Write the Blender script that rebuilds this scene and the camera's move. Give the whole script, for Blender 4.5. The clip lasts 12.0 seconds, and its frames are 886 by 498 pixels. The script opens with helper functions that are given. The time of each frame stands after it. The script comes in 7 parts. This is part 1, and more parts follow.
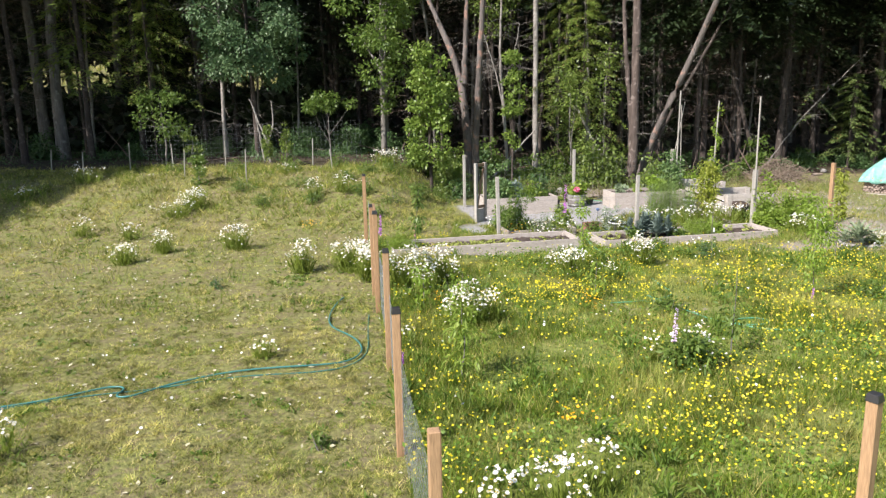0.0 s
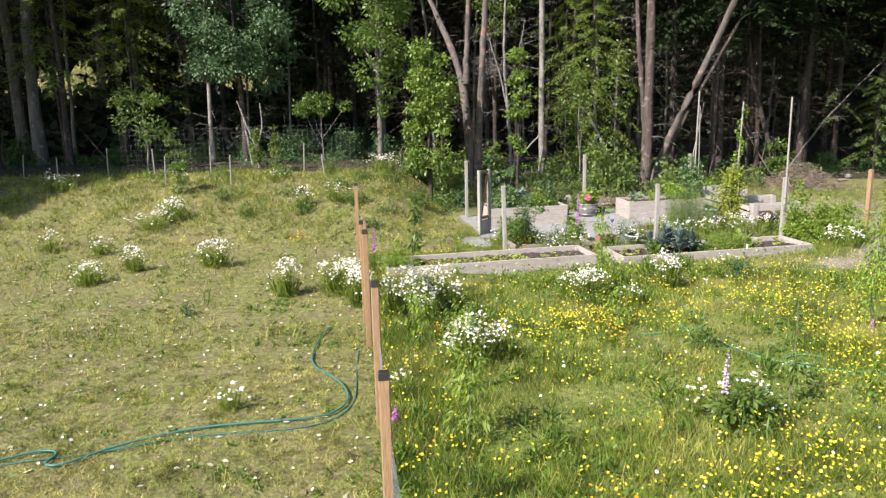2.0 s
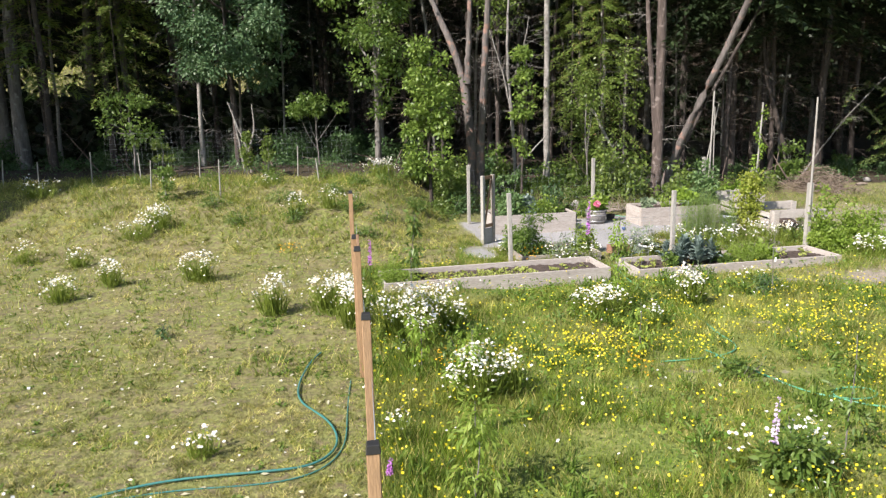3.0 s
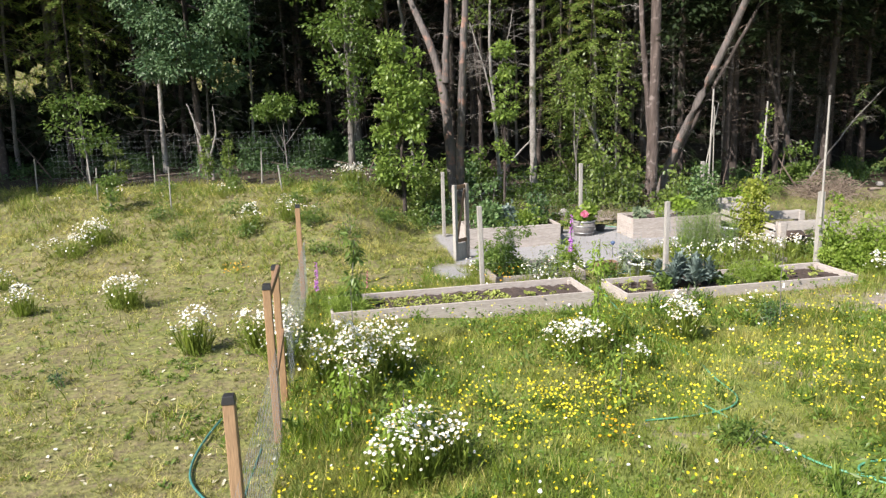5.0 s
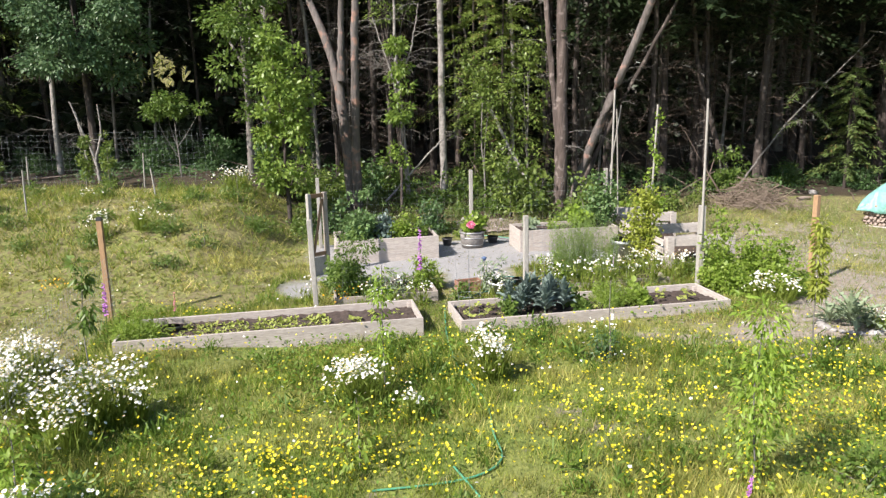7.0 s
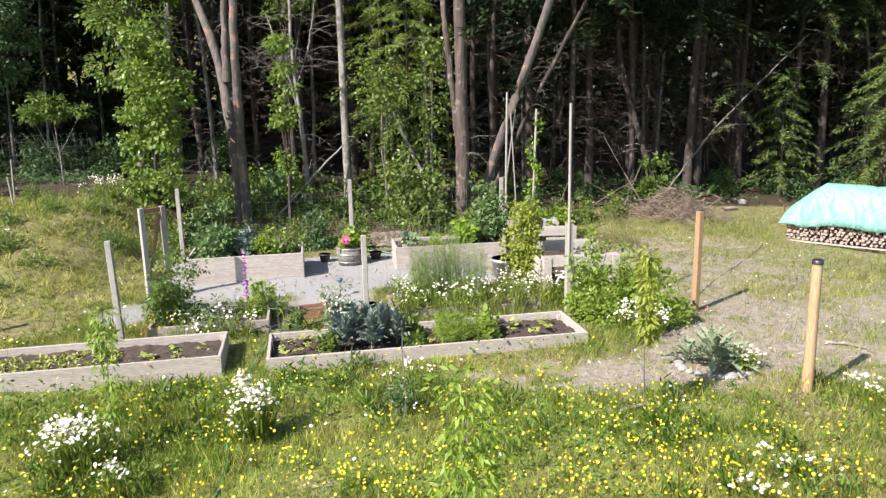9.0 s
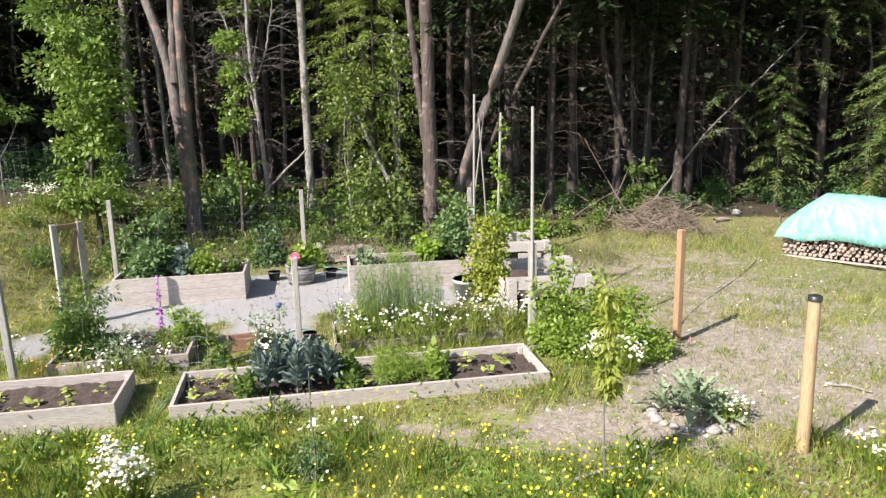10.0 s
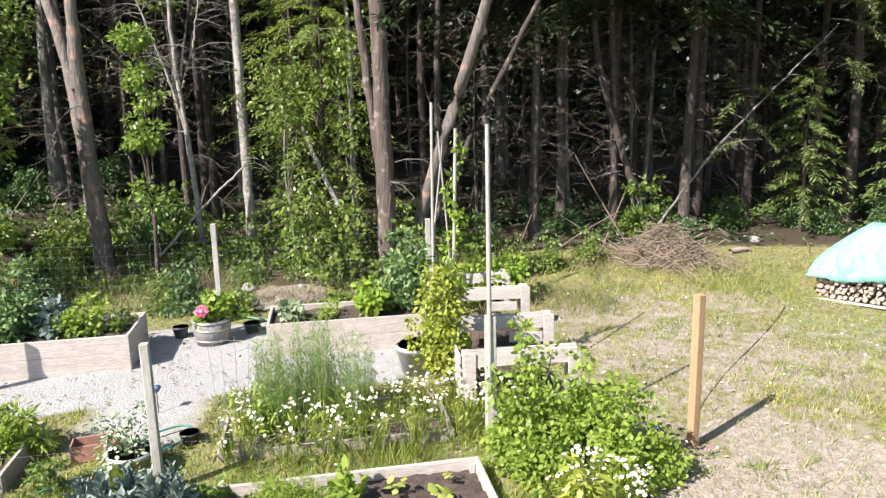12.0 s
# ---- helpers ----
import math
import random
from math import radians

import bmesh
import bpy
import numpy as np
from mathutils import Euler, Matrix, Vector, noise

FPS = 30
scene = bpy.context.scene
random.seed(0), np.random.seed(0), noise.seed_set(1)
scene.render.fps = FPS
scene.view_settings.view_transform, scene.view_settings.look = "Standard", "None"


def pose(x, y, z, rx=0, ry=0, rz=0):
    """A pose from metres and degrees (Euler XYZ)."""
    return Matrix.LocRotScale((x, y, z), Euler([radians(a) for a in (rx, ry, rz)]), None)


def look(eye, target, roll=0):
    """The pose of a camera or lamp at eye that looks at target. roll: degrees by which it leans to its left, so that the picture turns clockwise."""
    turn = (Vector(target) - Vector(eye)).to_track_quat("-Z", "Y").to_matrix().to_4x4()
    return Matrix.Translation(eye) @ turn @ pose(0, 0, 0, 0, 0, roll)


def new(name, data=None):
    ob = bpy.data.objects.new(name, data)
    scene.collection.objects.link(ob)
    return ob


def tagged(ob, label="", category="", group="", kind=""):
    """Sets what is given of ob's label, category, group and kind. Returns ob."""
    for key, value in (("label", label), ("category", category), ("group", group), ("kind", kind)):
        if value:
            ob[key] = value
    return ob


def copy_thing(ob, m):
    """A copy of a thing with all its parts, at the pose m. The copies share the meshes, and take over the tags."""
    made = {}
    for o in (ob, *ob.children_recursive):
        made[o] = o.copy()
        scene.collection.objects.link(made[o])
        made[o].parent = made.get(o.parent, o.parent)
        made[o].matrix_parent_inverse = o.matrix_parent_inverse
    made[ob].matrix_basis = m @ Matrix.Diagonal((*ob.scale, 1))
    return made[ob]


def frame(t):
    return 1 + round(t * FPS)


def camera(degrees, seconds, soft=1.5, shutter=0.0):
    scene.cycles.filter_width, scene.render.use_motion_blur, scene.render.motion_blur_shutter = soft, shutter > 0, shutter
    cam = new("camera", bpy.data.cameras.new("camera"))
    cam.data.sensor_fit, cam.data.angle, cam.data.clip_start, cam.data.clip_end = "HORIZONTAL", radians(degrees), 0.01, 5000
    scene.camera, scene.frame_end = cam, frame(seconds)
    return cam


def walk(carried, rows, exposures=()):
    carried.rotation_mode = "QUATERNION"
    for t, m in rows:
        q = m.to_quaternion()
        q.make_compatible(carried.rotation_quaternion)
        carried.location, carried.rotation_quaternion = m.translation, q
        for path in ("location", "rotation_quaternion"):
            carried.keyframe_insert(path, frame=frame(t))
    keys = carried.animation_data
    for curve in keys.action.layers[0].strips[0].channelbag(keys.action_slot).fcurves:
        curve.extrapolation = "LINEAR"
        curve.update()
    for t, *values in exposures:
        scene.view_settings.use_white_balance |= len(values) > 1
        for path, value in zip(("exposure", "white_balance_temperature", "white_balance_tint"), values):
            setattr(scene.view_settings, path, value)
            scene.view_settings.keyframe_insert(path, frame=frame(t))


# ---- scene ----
cam = camera(62.5, 12.0, soft=1.35)
PATH = [
    (0, (-0.147, -4.901, 3.901), (-0.218, -2.945, 3.488), -1.2),
    (0.5, (-0.155, -4.568, 3.896), (-0.222, -2.613, 3.484), -1.0),
    (1, (-0.169, -4.16, 3.896), (-0.235, -2.204, 3.484), -1.1),
    (1.5, (-0.175, -3.656, 3.879), (-0.243, -1.7, 3.47), -1.3),
    (2, (-0.222, -3.069, 3.885), (-0.293, -1.112, 3.476), -1.3),
    (2.5, (-0.276, -2.432, 3.882), (-0.347, -0.475, 3.474), -1.5),
    (3, (-0.288, -1.831, 3.884), (-0.359, 0.126, 3.477), -1.4),
    (5, (0.465, 0.187, 3.878), (0.386, 2.143, 3.47), -1.7),
    (5.5, (1.052, 0.667, 3.865), (0.973, 2.623, 3.455), -1.5),
    (6, (1.791, 1.083, 3.89), (1.711, 3.038, 3.476), -1.5),
    (6.5, (2.635, 1.502, 3.895), (2.555, 3.457, 3.478), -1.4),
    (7, (3.549, 1.816, 3.863), (3.463, 3.771, 3.449), -1.3),
    (7.5, (4.401, 2.151, 3.853), (4.319, 4.107, 3.441), -1.3),
    (9.5, (6.729, 4.276, 3.87), (6.647, 6.23, 3.455), -1.2),
    (10, (7.063, 5.155, 3.852), (6.981, 7.111, 3.442), -1.2),
    (10.5, (7.313, 6.064, 3.864), (7.231, 8.02, 3.457), -1.2),
    (11, (7.523, 7.084, 3.879), (7.442, 9.041, 3.475), -1.4),
    (11.5, (7.684, 7.9, 3.901), (7.603, 9.858, 3.502), -1.4),
    (12, (7.796, 8.45, 3.946), (7.712, 10.407, 3.541), -1.4),
]
EXPOSURES = [(0.0, 0.91), (3.0, 0.94), (6.0, 0.95), (7.5, 1.02), (9.5, 1.10), (10.5, 1.15), (11.2, 1.25), (12.0, 1.41)]
walk(cam, [(t, look(eye, target, roll)) for t, eye, target, roll in PATH], EXPOSURES)

# ---- world and sun ----
SUN_WAY = Vector((0.548, 0.511, -0.663))          # the way the sunlight travels
world = bpy.data.worlds.new("sky")
scene.world = world
world.use_nodes = True
wn = world.node_tree.nodes
sky = wn.new("ShaderNodeTexSky")
sky.sky_type = "NISHITA"
sky.sun_disc = False
sky.sun_elevation = radians(41.5)
sky.sun_rotation = radians(227)
world.node_tree.links.new(sky.outputs[0], wn["Background"].inputs[0])
wn["Background"].inputs[1].default_value = 0.09
sun = new("sun", bpy.data.lights.new("sun", "SUN"))
sun.data.energy = 4.8
sun.data.angle = radians(0.53)
sun.data.color = (1.0, 0.925, 0.865)
sun.matrix_basis = look(-SUN_WAY * 60, (0, 0, 0))
scene.view_settings.exposure = 0.85

# ---- materials ----
def nodes_of(m):
    m.use_nodes = True
    n = m.node_tree.nodes
    return n, m.node_tree.links, n["Principled BSDF"], n["Material Output"]


def mixer(n, l, fac, a, b, blend="MIX"):
    x = n.new("ShaderNodeMix")
    x.data_type, x.blend_type = "RGBA", blend
    for sock, v in ((x.inputs[0], fac), (x.inputs[6], a), (x.inputs[7], b)):
        if isinstance(v, (int, float)):
            sock.default_value = v
        elif isinstance(v, (tuple, list)):
            sock.default_value = (*v, 1)
        else:
            l.new(v, sock)
    return x.outputs[2]


def ramp(n, l, src, lo, hi):
    r = n.new("ShaderNodeMapRange")
    r.inputs[1].default_value, r.inputs[2].default_value = lo, hi
    l.new(src, r.inputs[0])
    return r.outputs[0]


def noise_at(n, l, scale, stretch=(1, 1, 1), detail=4, coords="Object"):
    c = n.new("ShaderNodeTexCoord")
    mp = n.new("ShaderNodeMapping")
    mp.inputs[3].default_value = stretch
    l.new(c.outputs[coords], mp.inputs[0])
    t = n.new("ShaderNodeTexNoise")
    t.inputs["Scale"].default_value, t.inputs["Detail"].default_value = scale, detail
    l.new(mp.outputs[0], t.inputs[0])
    return t.outputs[0]


def surface(name, c1, c2, scale=3.0, fine=40.0, rough=0.85, bump=0.3, stretch=(1, 1, 1), metal=0.0, vary=0.25, spots=None, depth=0.01):
    """A solid surface: two colours at one scale, a fine grain, each piece a little different."""
    m = bpy.data.materials.new(name)
    n, l, p, out = nodes_of(m)
    big = ramp(n, l, noise_at(n, l, scale, stretch), 0.3, 0.7)
    small = noise_at(n, l, fine, stretch, 5)
    col = mixer(n, l, big, c1, c2)
    col = mixer(n, l, ramp(n, l, small, 0.35, 0.75), col, mixer(n, l, 0.45, col, (0.02, 0.015, 0.01)))
    if spots:
        col = mixer(n, l, ramp(n, l, noise_at(n, l, scale * 2.7, (1, 1, 1), 6), 0.56, 0.66), col, spots)
    info = n.new("ShaderNodeObjectInfo")
    hsv = n.new("ShaderNodeHueSaturation")
    l.new(ramp(n, l, info.outputs["Random"], -1.0, 1.0), hsv.inputs["Fac"])
    hsv.inputs["Value"].default_value = 1.0 + vary
    hsv.inputs["Saturation"].default_value = 1.0 - vary * 0.6
    l.new(col, hsv.inputs["Color"])
    l.new(hsv.outputs[0], p.inputs["Base Color"])
    p.inputs["Metallic"].default_value = metal
    p.inputs["Roughness"].default_value = rough
    b = n.new("ShaderNodeBump")
    b.inputs["Strength"].default_value, b.inputs["Distance"].default_value = bump, depth
    l.new(small, b.inputs["Height"])
    l.new(b.outputs[0], p.inputs["Normal"])
    return m


def leafy(name, dark, light, dry=None, thin=0.35, rough=0.55, dry_share=0.12, patch=0.8, sere=0.0, mottle=None):
    """Leaves, blades and petals: each one its own tint, light passing through."""
    m = bpy.data.materials.new(name)
    n, l, p, out = nodes_of(m)
    geo = n.new("ShaderNodeNewGeometry")
    rnd = geo.outputs["Random Per Island"]
    col = mixer(n, l, rnd, dark, light)
    patchy = ramp(n, l, noise_at(n, l, patch, (1, 1, 1), 3), 0.35, 0.65)
    col = mixer(n, l, patchy, col, mixer(n, l, 0.45, col, dark))
    if dry:
        wn2 = n.new("ShaderNodeTexWhiteNoise")
        wn2.noise_dimensions = "1D"
        l.new(rnd, wn2.inputs["W"])
        col = mixer(n, l, ramp(n, l, wn2.outputs[0], 1 - dry_share - 0.02, 1 - dry_share + 0.02), col, dry)
    if sere:
        pale = ramp(n, l, noise_at(n, l, 0.55, (1, 1, 1), 5), 0.48, 0.66)
        amount = n.new("ShaderNodeMath")
        amount.operation = "MULTIPLY"
        amount.inputs[1].default_value = sere
        l.new(pale, amount.inputs[0])
        col = mixer(n, l, amount.outputs[0], col, dry)
    if mottle:
        for scale, lo, hi in mottle:
            hsv = n.new("ShaderNodeHueSaturation")
            mr = n.new("ShaderNodeMapRange")
            mr.inputs[1].default_value, mr.inputs[2].default_value = 0.36, 0.64
            mr.inputs[3].default_value, mr.inputs[4].default_value = lo, hi
            l.new(noise_at(n, l, scale, (1, 1, 1), 3), mr.inputs[0])
            l.new(mr.outputs[0], hsv.inputs["Value"])
            l.new(col, hsv.inputs["Color"])
            col = hsv.outputs[0]
    l.new(col, p.inputs["Base Color"])
    p.inputs["Roughness"].default_value = rough
    p.inputs["Specular IOR Level"].default_value = 0.45
    t = n.new("ShaderNodeBsdfTranslucent")
    l.new(col, t.inputs["Color"])
    s = n.new("ShaderNodeMixShader")
    s.inputs[0].default_value = thin
    l.new(p.outputs[0], s.inputs[1])
    l.new(t.outputs[0], s.inputs[2])
    l.new(s.outputs[0], out.inputs["Surface"])
    return m


M = {}
M["post"] = surface("cedar_post", (0.39, 0.235, 0.115), (0.30, 0.17, 0.08), 2.5, 30, 0.8, 0.25, (4, 4, 0.35), vary=0.15)
M["grey_post"] = surface("weathered_post", (0.40, 0.375, 0.34), (0.29, 0.275, 0.245), 3, 35, 0.9, 0.35, (4, 4, 0.35), vary=0.15)
M["pale_post"] = surface("peeled_post", (0.46, 0.32, 0.175), (0.38, 0.25, 0.125), 2.5, 30, 0.75, 0.2, (4, 4, 0.3), vary=0.1)
M["rail"] = surface("rail_wood", (0.27, 0.15, 0.07), (0.20, 0.11, 0.05), 3, 35, 0.85, 0.3, (0.4, 4, 4))
M["cap"] = surface("black_cap", (0.02, 0.02, 0.022), (0.03, 0.03, 0.033), 6, 60, 0.4, 0.05)
M["board"] = surface("weathered_board", (0.47, 0.415, 0.375), (0.375, 0.33, 0.295), 2.2, 28, 0.9, 0.3, (0.35, 4, 4), vary=0.14, spots=(0.34, 0.295, 0.26))
M["board_old"] = surface("old_board", (0.37, 0.32, 0.275), (0.28, 0.245, 0.21), 2.2, 28, 0.9, 0.4, (0.35, 4, 4), vary=0.15)
M["pallet"] = surface("pallet_wood", (0.50, 0.452, 0.415), (0.37, 0.325, 0.29), 2.2, 28, 0.9, 0.4, (0.35, 4, 4), vary=0.2)
M["soil"] = surface("garden_soil", (0.036, 0.024, 0.019), (0.085, 0.058, 0.046), 14, 70, 1.0, 0.9)
M["mulch"] = surface("red_mulch", (0.31, 0.25, 0.21), (0.20, 0.155, 0.125), 7, 50, 1.0, 0.9)
M["bark_grey"] = surface("grey_bark", (0.21, 0.195, 0.175), (0.095, 0.084, 0.074), 2, 7, 0.95, 1.0, (3, 3, 0.7), spots=(0.23, 0.22, 0.20), depth=0.04)
M["bark_pale"] = surface("pale_bark", (0.32, 0.295, 0.27), (0.20, 0.185, 0.168), 2, 8, 0.9, 0.8, (2, 2, 1.6), spots=(0.2, 0.17, 0.15), depth=0.04)
M["bark_brown"] = surface("brown_bark", (0.068, 0.051, 0.043), (0.028, 0.021, 0.018), 2, 7, 0.95, 1.0, (3, 3, 0.6), spots=(0.11, 0.088, 0.076), depth=0.04)
M["bark_red"] = surface("madrone_bark", (0.155, 0.132, 0.121), (0.075, 0.062, 0.056), 1.3, 7, 0.85, 0.9, (3, 3, 0.6), spots=(0.23, 0.125, 0.09), depth=0.04)
M["bark_twin"] = surface("reddish_bark", (0.125, 0.092, 0.078), (0.055, 0.039, 0.033), 1.8, 7, 0.95, 1.0, (3, 3, 0.6), spots=(0.17, 0.135, 0.12), depth=0.04)
M["twig"] = surface("dead_twig", (0.25, 0.228, 0.205), (0.125, 0.11, 0.097), 3, 30, 0.95, 0.3)
M["twig_brown"] = surface("brown_dead_twig", (0.19, 0.135, 0.105), (0.085, 0.058, 0.045), 3, 30, 0.95, 0.3)
M["stick"] = surface("brush_stick", (0.25, 0.185, 0.135), (0.155, 0.115, 0.083), 3, 30, 0.95, 0.3)
M["stone"] = surface("field_stone", (0.34, 0.32, 0.30), (0.24, 0.225, 0.21), 4, 40, 0.9, 0.5)
M["gravel"] = surface("grey_gravel", (0.345, 0.338, 0.34), (0.27, 0.264, 0.265), 22, 60, 0.95, 0.5)
M["barrel"] = surface("grey_stave", (0.24, 0.22, 0.205), (0.16, 0.148, 0.14), 3, 30, 0.85, 0.3, (4, 4, 0.4))
M["hoop"] = surface("steel_hoop", (0.48, 0.48, 0.48), (0.38, 0.38, 0.38), 3, 40, 0.45, 0.1, metal=0.8)
M["zinc"] = surface("galvanised_tub", (0.56, 0.58, 0.60), (0.44, 0.46, 0.48), 5, 40, 0.5, 0.1, metal=0.6)
M["black_pot"] = surface("black_plastic", (0.05, 0.052, 0.056), (0.07, 0.072, 0.078), 5, 40, 0.5, 0.05)
M["terracotta"] = surface("terracotta", (0.32, 0.15, 0.095), (0.24, 0.11, 0.07), 5, 40, 0.9, 0.2)
M["wire_dark"] = surface("dull_wire", (0.30, 0.33, 0.35), (0.25, 0.27, 0.29), 5, 40, 0.6, 0.0, metal=0.3)
M["hose"] = surface("teal_hose", (0.02, 0.19, 0.17), (0.02, 0.15, 0.14), 8, 60, 0.4, 0.05)
M["hose_green"] = surface("green_hose", (0.06, 0.33, 0.18), (0.05, 0.26, 0.15), 8, 60, 0.4, 0.05)
M["hose_black"] = surface("black_line", (0.03, 0.028, 0.026), (0.05, 0.045, 0.04), 8, 60, 0.6, 0.05)
M["tarp"] = surface("turquoise_tarp", (0.25, 0.52, 0.46), (0.20, 0.45, 0.395), 1.1, 14, 0.5, 0.08, vary=0.0)
M["log_bark"] = surface("firewood_bark", (0.24, 0.175, 0.14), (0.36, 0.275, 0.225), 6, 40, 0.95, 0.6)
M["log_end"] = surface("firewood_end", (0.40, 0.31, 0.255), (0.28, 0.21, 0.17), 9, 60, 0.9, 0.4, vary=0.3)
M["white_plastic"] = surface("white_tag", (0.80, 0.80, 0.80), (0.74, 0.74, 0.75), 5, 40, 0.5, 0.0)
M["blue_plastic"] = surface("blue_tarp_scrap", (0.05, 0.11, 0.26), (0.04, 0.09, 0.2), 5, 40, 0.5, 0.1)

M["lawn_blade"] = leafy("lawn_blade", (0.135, 0.18, 0.025), (0.36, 0.395, 0.066), (0.57, 0.49, 0.19), 0.4, 0.6, 0.22, 2.6, 0.5, ((1.1, 0.75, 1.2), (6.0, 0.5, 1.4)))
M["meadow_blade"] = leafy("meadow_blade", (0.105, 0.175, 0.015), (0.28, 0.365, 0.042), (0.54, 0.47, 0.16), 0.42, 0.55, 0.14, 1.4, 0.58, ((0.7, 0.78, 1.2), (4.0, 0.65, 1.3)))
M["dry_blade"] = leafy("dry_blade", (0.13, 0.19, 0.05), (0.27, 0.335, 0.105), (0.46, 0.40, 0.25), 0.35, 0.6, 0.2, 1.2)
M["stalk"] = leafy("dry_stalk", (0.15, 0.125, 0.06), (0.30, 0.26, 0.13), (0.14, 0.19, 0.05), 0.25, 0.7, 0.3, 1.2)
M["leaf_young"] = leafy("young_maple_leaf", (0.12, 0.20, 0.035), (0.32, 0.42, 0.09), None, 0.42, 0.42, patch=1.8)
M["leaf_yellow"] = leafy("yellowing_leaf", (0.26, 0.31, 0.045), (0.45, 0.49, 0.10), None, 0.5, 0.45)
M["leaf_pea"] = leafy("pea_leaf", (0.09, 0.17, 0.055), (0.22, 0.32, 0.12), None, 0.35, 0.5, patch=1.8)
M["clover"] = leafy("clover_leaf", (0.10, 0.19, 0.02), (0.20, 0.31, 0.045), None, 0.3)
M["buttercup"] = leafy("buttercup_petal", (0.60, 0.50, 0.02), (0.80, 0.70, 0.05), None, 0.2, 0.35)
M["orange_petal"] = leafy("orange_petal", (0.80, 0.38, 0.01), (0.85, 0.5, 0.02), None, 0.2, 0.4)
M["daisy"] = leafy("daisy_petal", (0.78, 0.78, 0.74), (0.86, 0.86, 0.84), None, 0.15, 0.5)
M["daisy_eye"] = leafy("daisy_eye", (0.72, 0.48, 0.03), (0.8, 0.58, 0.05), None, 0.05)
M["pink"] = leafy("pink_petal", (0.80, 0.22, 0.36), (0.88, 0.38, 0.5), None, 0.2)
M["purple"] = leafy("purple_petal", (0.45, 0.14, 0.5), (0.62, 0.3, 0.66), None, 0.2)
M["lilac"] = leafy("lilac_petal", (0.62, 0.45, 0.68), (0.78, 0.64, 0.8), None, 0.2)
M["leaf_bright"] = leafy("bright_leaf", (0.20, 0.305, 0.045), (0.42, 0.525, 0.11), None, 0.55, 0.45)
M["leaf_lime"] = leafy("lime_leaf", (0.19, 0.30, 0.035), (0.37, 0.50, 0.085), None, 0.5, 0.45)
M["leaf_mid"] = leafy("mid_leaf", (0.09, 0.16, 0.03), (0.22, 0.305, 0.07), None, 0.45, 0.4)
M["leaf_deep"] = leafy("deep_leaf", (0.05, 0.105, 0.032), (0.12, 0.20, 0.07), None, 0.3, 0.45)
M["leaf_blue"] = leafy("blue_green_leaf", (0.115, 0.17, 0.145), (0.24, 0.30, 0.265), None, 0.2, 0.5)
M["leaf_silver"] = leafy("silver_leaf", (0.16, 0.22, 0.125), (0.30, 0.36, 0.22), None, 0.2, 0.55)
# near-black: the shade inside the wood is put into this colour
M["needle_shaded"] = leafy("shaded_fir_needle", (0.012, 0.023, 0.007), (0.032, 0.052, 0.015), None, 0.12, 0.5, patch=0.4)
# light hemlock green, with the brightness of sunlight added to the colour
M["needle_sunlit"] = leafy("sunlit_light_needle", (0.14, 0.21, 0.04), (0.30, 0.38, 0.09), (0.32, 0.22, 0.10), 0.35, 0.5, 0.06)
# young firs' green, also the painted sunlight on hanging boughs
M["needle_mid"] = leafy("sapling_sunlit_needle", (0.095, 0.15, 0.04), (0.23, 0.30, 0.095), (0.25, 0.17, 0.07), 0.35, 0.5, 0.05)
M["leaf_maple"] = leafy("maple_leaf", (0.09, 0.148, 0.028), (0.265, 0.335, 0.08), None, 0.42, 0.38, patch=1.8)
M["leaf_alder"] = leafy("blue_green_tree_leaf", (0.065, 0.13, 0.055), (0.165, 0.25, 0.115), None, 0.3, 0.45)
M["leaf_pale"] = leafy("pale_leaf", (0.30, 0.36, 0.07), (0.46, 0.50, 0.14), None, 0.35, 0.5)
M["herb_leaf"] = leafy("herb_leaf", (0.085, 0.155, 0.022), (0.20, 0.29, 0.045), None, 0.4)
M["leaf_feather"] = leafy("feathery_leaf", (0.20, 0.31, 0.08), (0.40, 0.51, 0.18), None, 0.55)
M["daisy_leaf"] = leafy("daisy_leaf", (0.15, 0.215, 0.03), (0.32, 0.385, 0.07), None, 0.45)
M["straw"] = leafy("pale_litter", (0.50, 0.46, 0.30), (0.66, 0.62, 0.46), None, 0.1, 0.8)

# the ground: mown lawn, meadow, sand, gravel dust and forest floor lie in each other by masks on the sheet
gm = bpy.data.materials.new("ground")
n, l, p, out = nodes_of(gm)


def mask(name, grain, spread):
    a = n.new("ShaderNodeAttribute")
    a.attribute_name = name
    add = n.new("ShaderNodeMath")
    add.operation = "ADD"
    sub = n.new("ShaderNodeMath")
    sub.operation = "MULTIPLY_ADD"
    l.new(noise_at(n, l, grain, detail=5), sub.inputs[0])
    sub.inputs[1].default_value, sub.inputs[2].default_value = spread, -spread / 2
    l.new(a.outputs["Fac"], add.inputs[0])
    l.new(sub.outputs[0], add.inputs[1])
    return ramp(n, l, add.outputs[0], 0.35, 0.65)


tuft = ramp(n, l, noise_at(n, l, 14, detail=6), 0.3, 0.7)
blot = ramp(n, l, noise_at(n, l, 0.9, detail=4), 0.35, 0.65)
lawn = mixer(n, l, blot, mixer(n, l, tuft, (0.075, 0.09, 0.022), (0.25, 0.27, 0.07)), mixer(n, l, tuft, (0.10, 0.09, 0.035), (0.27, 0.245, 0.10)))
mead = mixer(n, l, blot, mixer(n, l, tuft, (0.06, 0.10, 0.012), (0.16, 0.23, 0.035)), mixer(n, l, tuft, (0.12, 0.14, 0.03), (0.27, 0.27, 0.08)))
